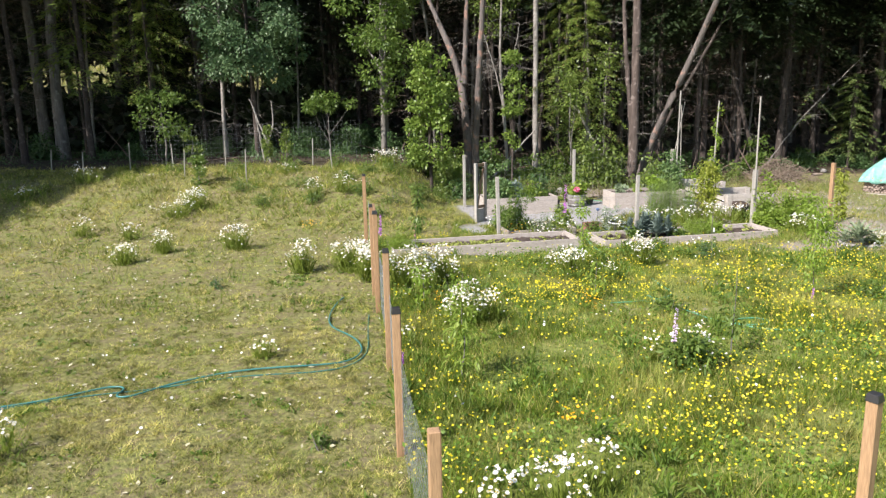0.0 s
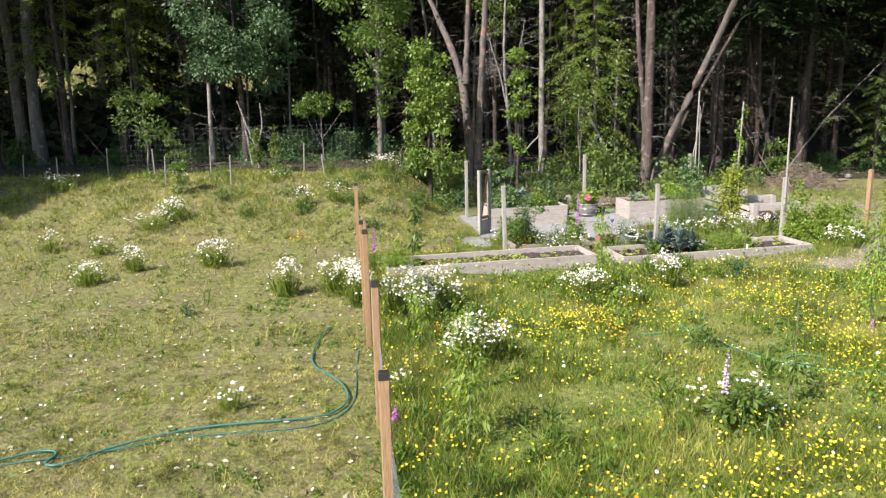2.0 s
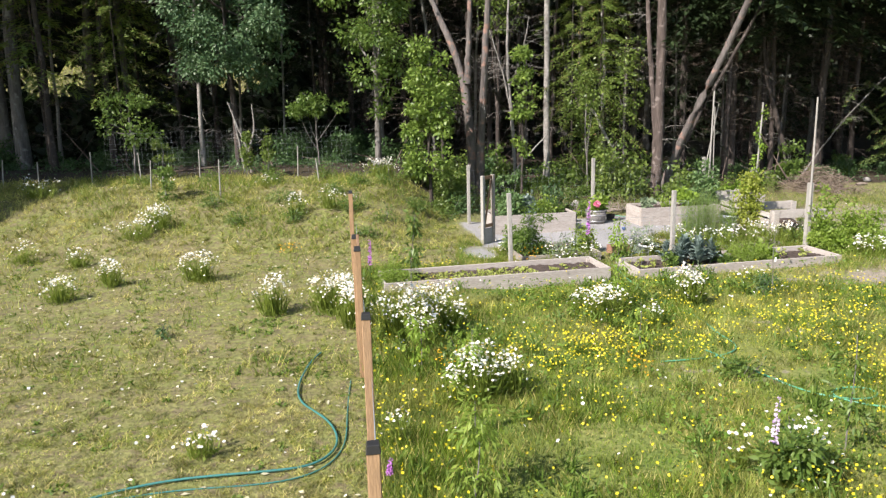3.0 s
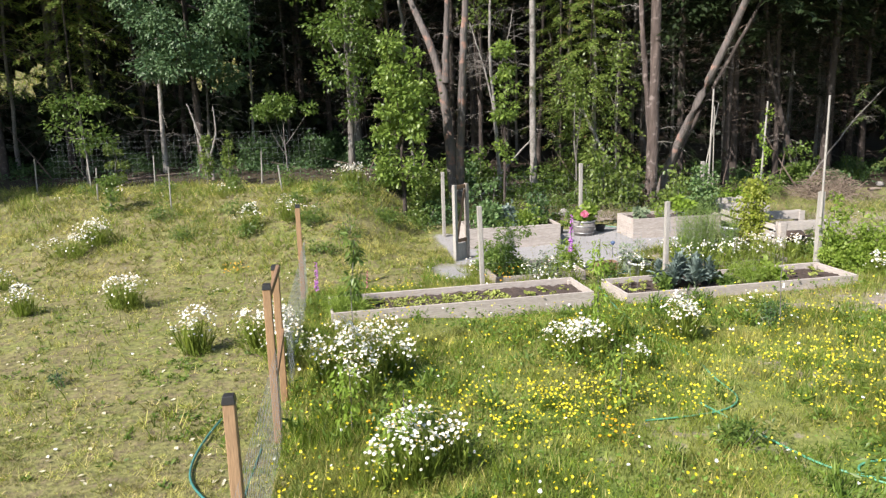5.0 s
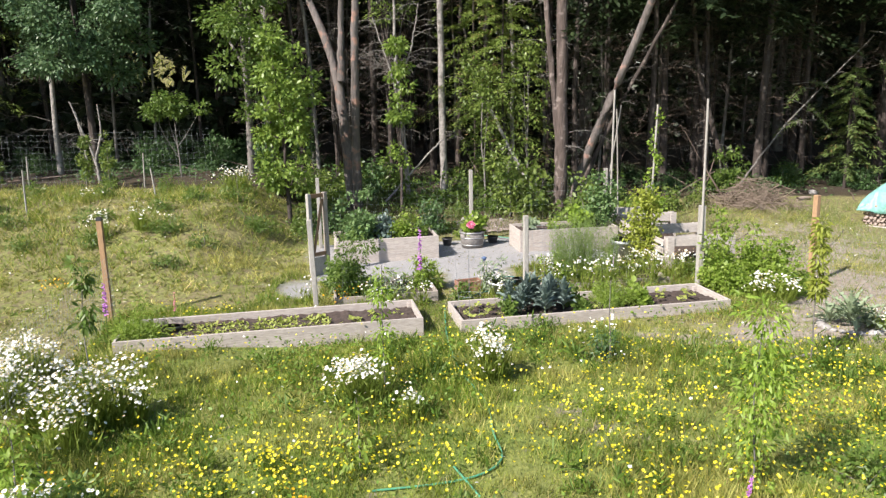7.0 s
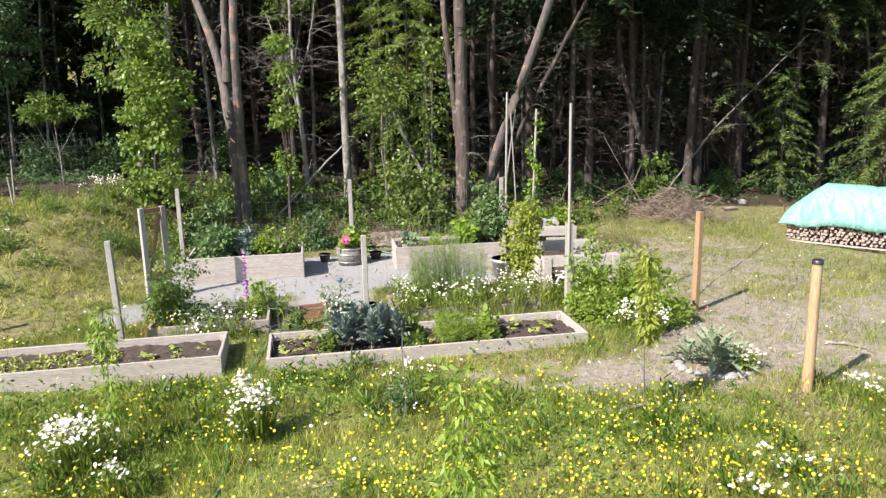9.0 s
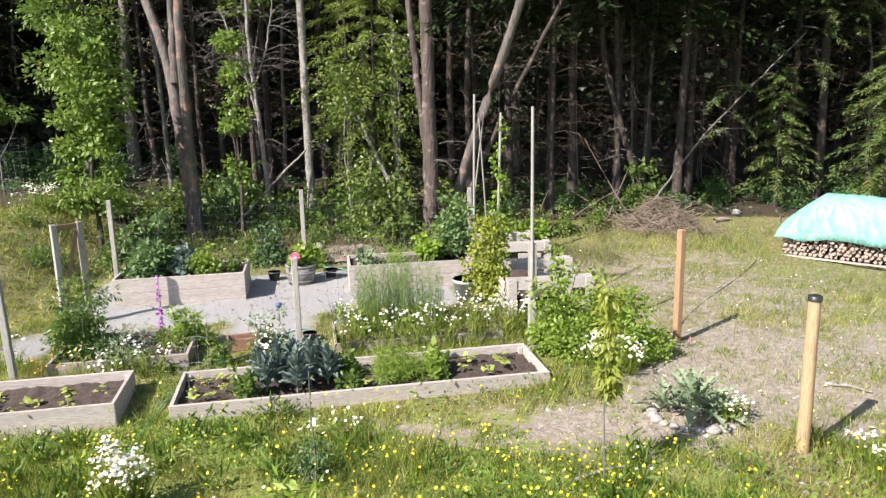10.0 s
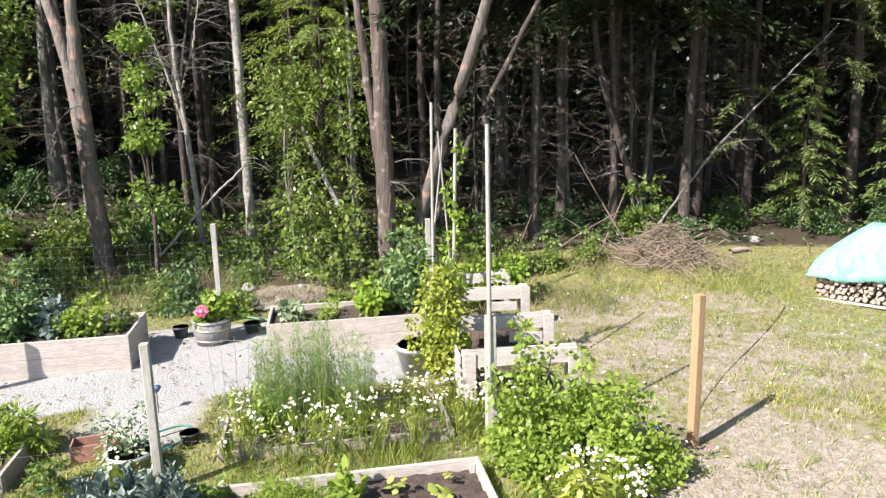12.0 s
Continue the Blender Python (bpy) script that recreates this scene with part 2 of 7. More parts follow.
sand = mixer(n, l, ramp(n, l, noise_at(n, l, 9, detail=6), 0.3, 0.7), (0.37, 0.315, 0.26), (0.21, 0.172, 0.132))
sand = mixer(n, l, ramp(n, l, noise_at(n, l, 34, detail=4), 0.52, 0.62), sand, mixer(n, l, 0.35, sand, (0.07, 0.055, 0.035)))
duff = mixer(n, l, blot, mixer(n, l, tuft, (0.022, 0.015, 0.01), (0.055, 0.037, 0.022)), mixer(n, l, tuft, (0.065, 0.038, 0.019), (0.03, 0.032, 0.012)))
grav = mixer(n, l, ramp(n, l, noise_at(n, l, 45, detail=3), 0.3, 0.7), (0.35, 0.343, 0.34), (0.235, 0.23, 0.228))
thatch = ramp(n, l, noise_at(n, l, 6.5, detail=6), 0.48, 0.62)
lawn = mixer(n, l, thatch, lawn, mixer(n, l, tuft, (0.075, 0.062, 0.03), (0.24, 0.20, 0.10)))
col = mixer(n, l, mask("meadow", 5, 0.5), lawn, mead)
col = mixer(n, l, mask("sand", 4.5, 1.7), col, sand)
col = mixer(n, l, mask("gravel", 3, 0.4), col, grav)
col = mixer(n, l, mask("duff", 3, 0.6), col, duff)
l.new(col, p.inputs["Base Color"])
p.inputs["Roughness"].default_value = 0.95
gb = n.new("ShaderNodeBump")
gb.inputs["Strength"].default_value, gb.inputs["Distance"].default_value = 0.8, 0.03
l.new(noise_at(n, l, 30, detail=6), gb.inputs["Height"])
l.new(gb.outputs[0], p.inputs["Normal"])
M["ground"] = gm

# ---- building helpers ----
rng = np.random.default_rng(11)


def smooth(a, b, v):
    t = min(1.0, max(0.0, (v - a) / (b - a)))
    return t * t * (3 - 2 * t)


def wob(x, y, s, k=0.0):
    return noise.noise(Vector((x * s, y * s, k)))


def ground_z(x, y):
    """The lie of the land: a level garden, a grassy bank to the west, a rise at the wood's edge, a hill beyond."""
    west = 1 - smooth(-3.2, -0.6, x)
    bank = west * 1.25 * smooth(14.5, 21.0, y)
    lawn_rise = 0.12 * smooth(8, 14, y) * (1 - smooth(-1, 1, x))
    edge = 0.55 * smooth(20.5, 26, y) * (1 - west) + 0.15 * west * smooth(21, 26, y)
    far = 0.012 * max(0.0, min(y, 400) - 28)
    hill = 9.0 * smooth(45, 95, y) * (1 - smooth(-20, 15, x))
    yard = 0.12 * smooth(15.8, 17.6, y) * smooth(-1.2, -0.2, x) * (1 - smooth(7.0, 8.0, x))
    rough = 0.05 * wob(x, y, 0.5) + 0.02 * wob(x, y, 2.2) if abs(x) < 60 and abs(y) < 90 else 0.0
    return bank + lawn_rise + edge + far + hill + yard + rough


def fence_x(y):
    """The line of the lawn's fence."""
    return -0.42 - 0.168 * y


def blob(x, y, cx, cy, rx, ry):
    return math.exp(-((x - cx) / rx) ** 2 - ((y - cy) / ry) ** 2)


def sand_at(x, y):
    v = 0.8 * blob(x, y, 12.0, 15.2, 2.4, 1.7) + 0.65 * blob(x, y, 7.6, 13.1, 2.4, 0.6) + 0.7 * blob(x, y, 10.4, 13.8, 2.2, 1.5)
    v += 0.50 * blob(x, y, 10.4, 19.0, 2.4, 2.2) + 0.35 * blob(x, y, 3.4, 8.0, 1.6, 1.3) + 0.35 * blob(x, y, 13.0, 19.0, 3.0, 2.4) + 0.35 * blob(x, y, 5.4, 10.0, 1.4, 0.9) + 0.25 * blob(x, y, 11.0, 21.6, 2.2, 1.2)
    v += 0.16 * smooth(8.2, 9.6, x) * smooth(13.4, 15, y) * (1 - smooth(22.4, 23.8, y)) * (1 - smooth(16.5, 19, x))
    return v * (0.85 + 0.6 * wob(x, y, 1.3, 13.0)) + 0.22 * wob(x, y, 0.8, 3.0) + 0.12 * wob(x, y, 3.1, 4.0)


def gravel_at(x, y):
    u, v = (x - 0.73) * 0.976 + (y - 14.46) * 0.218, -(x - 0.73) * 0.218 + (y - 14.46) * 0.976
    inside = min(smooth(-0.35, 0.1, u), 1 - smooth(6.5, 7.0, u), smooth(1.9, 2.4, v), 1 - smooth(5.2, 5.6, v))
    inside = max(inside, 0.8 * blob(x, y, 0.0, 15.9, 0.55, 0.8), 0.9 * blob(x, y, 3.6, 16.9, 0.9, 1.2))
    return inside


def duff_at(x, y):
    edge_y = 22.4 + 0.7 * wob(x, 0, 0.3, 8.0) + 2.3 * smooth(6.8, 8.6, x)
    return smooth(edge_y - 0.5, edge_y + 0.9, y) * (1 - smooth(42, 50, y) * (1 - smooth(-14, -8, x)))


def np_mesh(name, v, f):
    v, f = np.ascontiguousarray(v, dtype=np.float32), np.ascontiguousarray(f, dtype=np.int32)
    me = bpy.data.meshes.new(name)
    me.vertices.add(len(v))
    me.vertices.foreach_set("co", v.ravel())
    me.loops.add(f.size)
    me.loops.foreach_set("vertex_index", f.ravel())
    me.polygons.add(len(f))
    me.polygons.foreach_set("loop_start", np.arange(0, f.size, f.shape[1], dtype=np.int32))
    me.update(calc_edges=True)
    return me


def bm_mesh(name, bm, shade=False):
    me = bpy.data.meshes.new(name)
    bm.to_mesh(me)
    bm.free()
    if shade:
        me.polygons.foreach_set("use_smooth", [True] * len(me.polygons))
    return me


def thing(name, x, y, z=None, rz=0.0, label="", category="", group="", kind=""):
    e = new(name)
    e.empty_display_size = 0.1
    e.matrix_basis = pose(x, y, ground_z(x, y) if z is None else z, 0, 0, rz)
    return tagged(e, label, category, group, kind)


JOINED = {"petals", "flower_eye", "foliage", "dead_branchwork", "leaves", "crown", "blossoms", "stemwork", "twigs", "needles"}


def part(name, me, material, parent, label="", m=None):
    if not me.materials:
        me.materials.append(material)
    ob = new(name, me)
    ob.parent = parent
    if m is not None:
        ob.matrix_basis = m
    return tagged(ob, label, kind="stuff" if name in JOINED else "")


def box(sx, sy, sz, bevel=0.006, wear=0.0):
    """A board or post, its foot on z = 0, with eased and slightly uneven edges."""
    bm = bmesh.new()
    bmesh.ops.create_cube(bm, size=1, matrix=Matrix.Translation((0, 0, sz / 2)) @ Matrix.Diagonal((sx, sy, sz, 1)))
    if bevel:
        bmesh.ops.bevel(bm, geom=list(bm.edges), offset=bevel, segments=1, affect="EDGES")
    for w in bm.verts:
        if wear:
            w.co += Vector(rng.uniform(-wear, wear, 3))
    return bm_mesh("board", bm)


def tube(points, radii, sides=7, cap=True):
    pts = np.asarray(points, float)
    radii = np.broadcast_to(np.asarray(radii, float), len(pts))
    d = np.gradient(pts, axis=0)
    d /= np.linalg.norm(d, axis=1, keepdims=True) + 1e-9
    ref = np.where(np.abs(d[:, 2:3]) > 0.9, [[1.0, 0, 0]], [[0, 0, 1.0]])
    a = np.cross(d, ref)
    a /= np.linalg.norm(a, axis=1, keepdims=True) + 1e-9
    b = np.cross(d, a)
    ang = np.arange(sides) * 2 * math.pi / sides
    ring = pts[:, None] + radii[:, None, None] * (np.cos(ang)[None, :, None] * a[:, None] + np.sin(ang)[None, :, None] * b[:, None])
    k, q = len(pts), np.arange(sides)
    f = [np.stack([i * sides + q, i * sides + (q + 1) % sides, (i + 1) * sides + (q + 1) % sides, (i + 1) * sides + q], 1) for i in range(k - 1)]
    return ring.reshape(-1, 3), np.concatenate(f)


class Pile:
    """Collects pieces of one mesh."""
    def __init__(self):
        self.v, self.f, self.n = [], [], 0

    def add(self, v, f):
        self.v.append(np.asarray(v, float))
        self.f.append(np.asarray(f) + self.n)
        self.n += len(v)
        return self

    def mesh(self, name, shade=True):
        me = np_mesh(name, np.concatenate(self.v), np.concatenate(self.f))
        if shade:
            me.polygons.foreach_set("use_smooth", [True] * len(me.polygons))
        return me


def unit(v):
    return v / (np.linalg.norm(v, axis=-1, keepdims=True) + 1e-9)


def leaves(pos, way, size, width=0.5, fold=0.25, face=None, loose=0.45, broad=False):
    """Pointed leaves, folded along the rib; face is the way their upper sides turn, broad leaves have full shoulders."""
    m = len(pos)
    size = np.broadcast_to(size, m)[:, None]
    way = unit(way)
    turn = rng.normal(size=(m, 3))
    if face is not None:
        turn = unit(np.broadcast_to(np.asarray(face, float), (m, 3))) + loose * turn
    side = unit(np.cross(way, turn))
    up = np.cross(side, way)
    if broad:
        w, lift = size * width * 0.5, up * size * fold * width
        low, high = pos + way * size * 0.3, pos + way * size * 0.68 - up * size * 0.04
        v = np.stack([pos, low + side * w * 0.95, high + side * w * 0.8 - lift * 0.3, pos + way * size - up * size * 0.14, high - side * w * 0.8 - lift * 0.3, low - side * w * 0.95], 1)
        v[:, 0] -= lift * 0.4
        i = np.arange(m)[:, None] * 6
        return v.reshape(-1, 3), np.concatenate([i + [0, 1, 2], i + [0, 2, 3], i + [0, 3, 4], i + [0, 4, 5]])
    mid = pos + way * size * 0.45 + up * size * fold * width
    v = np.stack([pos, mid + side * size * width * 0.5 - up * size * fold * width, pos + way * size, mid - side * size * width * 0.5 - up * size * fold * width], 1)
    v[:, 2] -= up * size * 0.12
    i = np.arange(m)[:, None] * 4
    return v.reshape(-1, 3), np.concatenate([i + [0, 1, 2], i + [0, 2, 3]])


def blades(x, y, z, h, w, lean=0.35):
    """Grass blades, one triangle each."""
    m = len(x)
    a = rng.uniform(0, 2 * math.pi, m)
    b = rng.uniform(0, 2 * math.pi, m)
    base = np.stack([x, y, z], 1)
    side = np.stack([np.cos(a), np.sin(a), 0 * a], 1) * (w / 2)[:, None]
    tip = base + np.stack([np.cos(b) * h * lean, np.sin(b) * h * lean, h], 1)
    return np.stack([base - side, base + side, tip], 1).reshape(-1, 3), np.arange(3 * m).reshape(-1, 3)


def discs(pos, r, sides=6, tilt=0.5, cup=0.25):
    """Little flower heads, turned about at random, as fans of faces."""
    m = len(pos)
    nrm = unit(np.stack([rng.normal(0, tilt, m), rng.normal(-0.15, tilt, m), np.ones(m)], 1))
    a = unit(np.cross(nrm, np.array([[0.3, 1, 0.2]])))
    b = np.cross(nrm, a)
    r = np.broadcast_to(r, m)[:, None, None]
    ang = np.arange(sides) * 2 * math.pi / sides
    rad = np.ones(sides)
    ring = pos[:, None] + r * (np.cos(ang)[None, :, None] * a[:, None] + np.sin(ang)[None, :, None] * b[:, None]) * rad[None, :, None] + nrm[:, None] * r * cup
    v = np.concatenate([pos[:, None], ring], 1).reshape(-1, 3)
    i = np.arange(m)[:, None, None] * (sides + 1)
    q = np.arange(sides)
    f = np.stack([0 * q, 1 + q, 1 + (q + 1) % sides], 1)[None] + i
    return v, f.reshape(-1, 3), nrm


def cloud(count, centres, radii, leaf, width=0.55, droop=0.3, spread=0.35):
    """Leaves gathered in clumps round the given centres, looser at the rim."""
    centres, radii = np.asarray(centres, float), np.asarray(radii, float)
    pick = rng.choice(len(centres), count, p=radii ** 2 / (radii ** 2).sum())
    off = rng.normal(0, 0.44, (count, 3))
    far = np.linalg.norm(off, axis=1, keepdims=True)
    out_way = off / (far + 1e-9)
    off = out_way * (0.3 + 0.62 * far) * radii[pick][:, None]
    off[:, 2] *= 0.72
    pos = centres[pick] + off
    way = out_way + rng.normal(0, spread, (count, 3)) + [0, 0, -droop]
    return leaves(pos, way, leaf * rng.uniform(0.65, 1.25, count), width, 0.25, out_way * 0.7 + [0, 0, 0.75], 0.52, width > 0.45)


def dome(k, rx, ry, h, base=0.0, inner=0.4):
    """Centres of clumps through a rounded bush."""
    c = unit(rng.normal(size=(k, 3))) * (rng.uniform(inner, 1, k) ** 0.6)[:, None]
    c[:, 2] = np.abs(c[:, 2])
    shift = rng.uniform(0, 50)
    lobe = np.array([0.85 + 0.55 * noise.noise(Vector((a * 1.7 + shift, b * 1.7, d * 1.7))) for a, b, d in c])
    return c * lobe[:, None] * [rx, ry, h] + [0, 0, base]


def strap(base, way, length, width, arch=0.6, segs=4, toothed=0.0):
    """A long leaf that rises and bends over, with a rib."""
    way = np.array(way, float)
    flat = unit(np.array([way[0], way[1], 0.0]) + 1e-6)
    side = np.array([-flat[1], flat[0], 0.0])
    rise = way[2] / (np.linalg.norm(way) + 1e-9)
    v = []
    for i in range(segs + 1):
        t = i / segs
        c = np.array(base) + flat * length * t * math.sqrt(max(0.05, 1 - rise * rise * (1 - t))) + np.array([0, 0, length * (rise * t - arch * t * t * 0.8)])
        w = width * (math.sin(math.pi * min(1, 0.12 + 0.88 * t)) ** 0.7) * (1 - toothed * (i % 2)) + 0.004
        v += [c - side * w / 2 + [0, 0, w * 0.22], c, c + side * w / 2 + [0, 0, w * 0.22]]
    f = []
    for i in range(segs):
        for k in (0, 1):
            f.append([3 * i + k, 3 * i + k + 1, 3 * i + k + 4, 3 * i + k + 3])
    return np.array(v), np.array(f)


def rosette(count, length, width, rise=(0.3, 0.9), arch=0.5, spread=0.05, toothed=0.0, segs=4):
    pl = Pile()
    for i in range(count):
        a = i * 2.4 + rng.uniform(-0.3, 0.3)
        e = rng.uniform(*rise)
        s = rng.uniform(0.7, 1.15)
        pl.add(*strap((math.cos(a) * spread, math.sin(a) * spread, 0.01), (math.cos(a), math.sin(a), e), length * s, width * s, arch, segs, toothed))
    return pl


def wires(pairs, r=0.002):
    """Straight wires from point to point, three-sided."""
    pl = Pile()
    for a, b in pairs:
        pl.add(*tube([a, b], r, 3))
    return pl

# ---- the ground ----
def lines(lo, hi, step, reach):
    mid = list(np.arange(lo, hi + step / 2, step))
    out_, d, v = [], step, hi
    while v < reach:
        d *= 1.35
        v += d
        out_.append(v)
    d, v, low = step, lo, []
    while v > -reach:
        d *= 1.35
        v -= d
        low.append(v)
    return np.array(low[::-1] + mid + out_)


gx, gy = lines(-22, 22, 0.25, 2500), lines(-7, 34, 0.25, 2500)
gv = np.array([(x, y, ground_z(x, y)) for y in gy for x in gx])
nx = len(gx)
gi = (np.arange(len(gy) - 1)[:, None] * nx + np.arange(nx - 1)[None]).reshape(-1, 1)
ground_me = np_mesh("ground", gv, gi + [0, 1, nx + 1, nx])
ground_me.materials.append(M["ground"])
ground_me.polygons.foreach_set("use_smooth", [True] * len(ground_me.polygons))
masks = {"meadow": lambda x, y: smooth(-0.1, 0.25, x - fence_x(y) + 0.15 * wob(x, y, 1.0, 2.0)) * (1 - smooth(12.8, 14.6, y)) * (1 - smooth(9.0, 11.0, x)) if y < 40 else 0.0,
         "sand": sand_at, "gravel": gravel_at, "duff": duff_at}
for mask_name, rule in masks.items():
    at = ground_me.attributes.new(mask_name, "FLOAT", "POINT")
    at.data.foreach_set("value", np.array([rule(x, y) for x, y, z in gv], dtype=np.float32))
tagged(new("ground", ground_me), "mown lawn, flowering meadow, sandy soil and forest floor", "ground", kind="structure")


def on_ground(x, y):
    return np.array([ground_z(a, b) for a, b in zip(x, y)])


def scatter(count, x0, x1, y0, y1, keep):
    x, y = rng.uniform(x0, x1, count), rng.uniform(y0, y1, count)
    k = np.array([keep(a, b) for a, b in zip(x, y)])
    ok = rng.random(count) < k
    return x[ok], y[ok]


# ---- fence posts, rails and wire ----
def fence_post(x, y, h, label, wood="post", side=0.089, cap=True, lean=(0, 0), z=None, rz=10.0, name="fence_post", group="fence posts"):
    z0 = ground_z(x, y) if z is None else z
    e = thing(name, x, y, z0 - 0.03, rz, label, "post", group)
    e.matrix_basis = pose(x, y, z0 - 0.03, lean[0], lean[1], rz)
    part("post", box(side, side, h + 0.03, 0.007, 0.002), M[wood], e)
    if cap:
        bm = bmesh.new()
        bmesh.ops.create_cube(bm, size=1, matrix=Matrix.Translation((0, 0, h + 0.035)) @ Matrix.Diagonal((side + 0.012, side + 0.012, 0.05, 1)))
        top = [v for v in bm.verts if v.co.z > h + 0.04]
        for v in top:
            v.co.x *= 0.8
            v.co.y *= 0.8
            v.co.z += 0.012
        bmesh.ops.bevel(bm, geom=list(bm.edges), offset=0.004, segments=1, affect="EDGES")
        part("cap", bm_mesh("cap", bm), M["cap"], e, "black plastic post cap")
    return e


CAPPED = "square cedar fence post with a black cap beside the lawn"
fence_post(-0.40, -0.35, 1.72, "square cedar fence post with a bare sawn top", cap=False)
fence_post(-0.93, 2.52, 1.66, CAPPED)
fence_post(-1.32, 5.09, 1.77, CAPPED)
fence_post(-1.83, 7.99, 1.86, "square cedar brace post with a black cap")
fence_post(-2.04, 9.13, 1.80, "square cedar brace post with a black cap, darkened side")
fence_post(-2.84, 13.86, 1.80, "square reddish cedar fence post beside the lawn", cap=True)
fence_post(2.78, 0.15, 1.70, "square cedar fence post with a black cap in the meadow", rz=35)
fence_post(10.25, 16.24, 1.78, "square cedar fence post standing in bare sandy soil", cap=False, rz=30, side=0.1)

round_post = thing("round_fence_post", 10.58, 12.55, -0.03, 0, "round peeled wooden post with a black cap in sand", "post", "fence posts")
v, f = tube([(0, 0, 0), (0.004, 0, 0.6), (-0.004, 0, 1.2), (0, 0, 1.76)], [0.072, 0.068, 0.066, 0.064], 14)
part("post", Pile().add(v, f).mesh("post"), M["pale_post"], round_post)
v, f = tube([(0, 0, 1.74), (0, 0, 1.79), (0, 0, 1.80), (0, 0, 1.80)], [0.072, 0.072, 0.05, 0.001], 14)
part("cap", Pile().add(v, f).mesh("cap", False), M["cap"], round_post, "black plastic post cap")


def rail(a, b, label, size=(0.085, 0.04), wood="rail", name="brace_rail"):
    a, b = Vector(a), Vector(b)
    d = b - a
    me = box(d.length, size[1], size[0], 0.005, 0.002)
    me.materials.append(M[wood])
    ob = new(name, me)
    ob.matrix_basis = Matrix.Translation((a + b) / 2) @ d.to_track_quat("X", "Z").to_matrix().to_4x4() @ Matrix.Translation((0, 0, -size[0] / 2))
    return tagged(ob, label, "rail", "brace rails")


rail((-1.82, 8.06, 1.76), (-1.99, 9.10, 1.82), "dark wooden top rail between two brace posts")
rail((-1.82, 8.06, 0.78), (-1.99, 9.10, 0.98), "dark wooden middle rail between two brace posts")


def mesh_fence(name, pts, heights, step, label, material, r=0.002, drop=0.02, low=0.05):
    """Welded wire from post to post: level strands and uprights, sagging a little."""
    pairs = []
    for (a, b) in zip(pts[:-1], pts[1:]):
        a, b = np.array(a, float), np.array(b, float)
        run = np.linalg.norm(b - a)
        za, zb = ground_z(*a), ground_z(*b)
        k = max(2, int(run / step[0]))
        rows_ = np.arange(low, heights, step[1])
        for h in rows_:
            mid = (a + b) / 2
            pairs.append(((*a, za + h), (*mid, (za + zb) / 2 + h - drop)))
            pairs.append(((*mid, (za + zb) / 2 + h - drop), (*b, zb + h)))
        for i in range(k + 1):
            t = i / k
            c = a + (b - a) * t
            z = za + (zb - za) * t - drop * (1 - abs(2 * t - 1))
            pairs.append(((*c, z + low), (*c, z + rows_[-1])))
    me = wires(pairs, r).mesh(name, False)
    me.materials.append(material)
    return tagged(new(name, me), label, "wire fence")


mesh_fence("wire_fence", [(-0.37, -0.35), (-0.90, 2.52), (-1.29, 5.09), (-1.78, 8.01)], 1.25, (0.10, 0.10), "thin green-grey welded wire fence along the lawn", M["wire_dark"], 0.0017)
mesh_fence("wire_fence", [(-1.97, 9.15), (-2.75, 13.86)], 1.25, (0.10, 0.10), "thin green-grey welded wire fence along the lawn", M["wire_dark"], 0.0017)
mesh_fence("wire_fence", [(-0.27, 19.50), (3.48, 20.24), (7.0, 21.02)], 1.62, (0.17, 0.17), "thin woven wire deer fence behind the raised beds", M["wire_dark"], 0.001)
mesh_fence("wire_fence", [(-12.2, 22.0), (-9.6, 22.4), (-6.9, 22.9), (-4.3, 23.5)], 1.75, (0.16, 0.17), "dull woven wire deer fence at the wood's edge", M["wire_dark"], 0.0017)
mesh_fence("wire_fence", [(0.67, 14.48), (4.51, 15.24), (7.96, 15.96)], 1.5, (0.45, 0.5), "nearly invisible thin wire between garden posts", M["wire_dark"], 0.001)

GREYP = "weathered grey square garden fence post"
fence_post(0.67, 14.48, 1.72, GREYP, "grey_post", cap=False, rz=12, lean=(0, -1.5))
fence_post(4.51, 15.24, 1.64, GREYP + " beside the kale bed", "grey_post", cap=False, rz=12)
fence_post(7.96, 15.96, 1.66, GREYP + " carrying a tall pole", "grey_post", cap=False, rz=12, side=0.11)
fence_post(-0.27, 19.50, 1.74, GREYP + " at the back corner", "grey_post", cap=False, rz=12)
fence_post(3.48, 20.24, 1.88, GREYP + " behind the half barrel", "grey_post", cap=False, rz=12)
fence_post(7.0, 21.02, 1.75, GREYP + " beside the bean poles", "grey_post", cap=False, rz=12)
fence_post(7.45, 18.27, 1.72, GREYP + " overgrown by a climber", "grey_post", cap=False, rz=12)

gate = thing("garden_gate", 0.09, 16.85, None, 50, "open weathered garden gate of two posts and rails", "gate")
for gxx, wood in ((0.0, "grey_post"), (0.42, "board_old")):
    part("gate_post", box(0.09, 0.09, 1.80, 0.007, 0.002), M[wood], gate, "", pose(gxx, 0, -0.02))
for gz_, tilt in ((1.68, 0), (0.42, 0)):
    part("gate_rail", box(0.34, 0.04, 0.085, 0.005, 0.002), M["rail"], gate, "", pose(0.21, 0, gz_))
part("gate_brace", box(1.22, 0.03, 0.06, 0.005, 0.002), M["rail"], gate, "", pose(0.21, 0.002, 1.05, 0, -76, 0) @ Matrix.Translation((0, 0, -0.03)))
part("gate_panel", box(0.34, 0.02, 0.40, 0.004, 0.002), M["grey_post"], gate, "", pose(0.21, 0, 0.0))


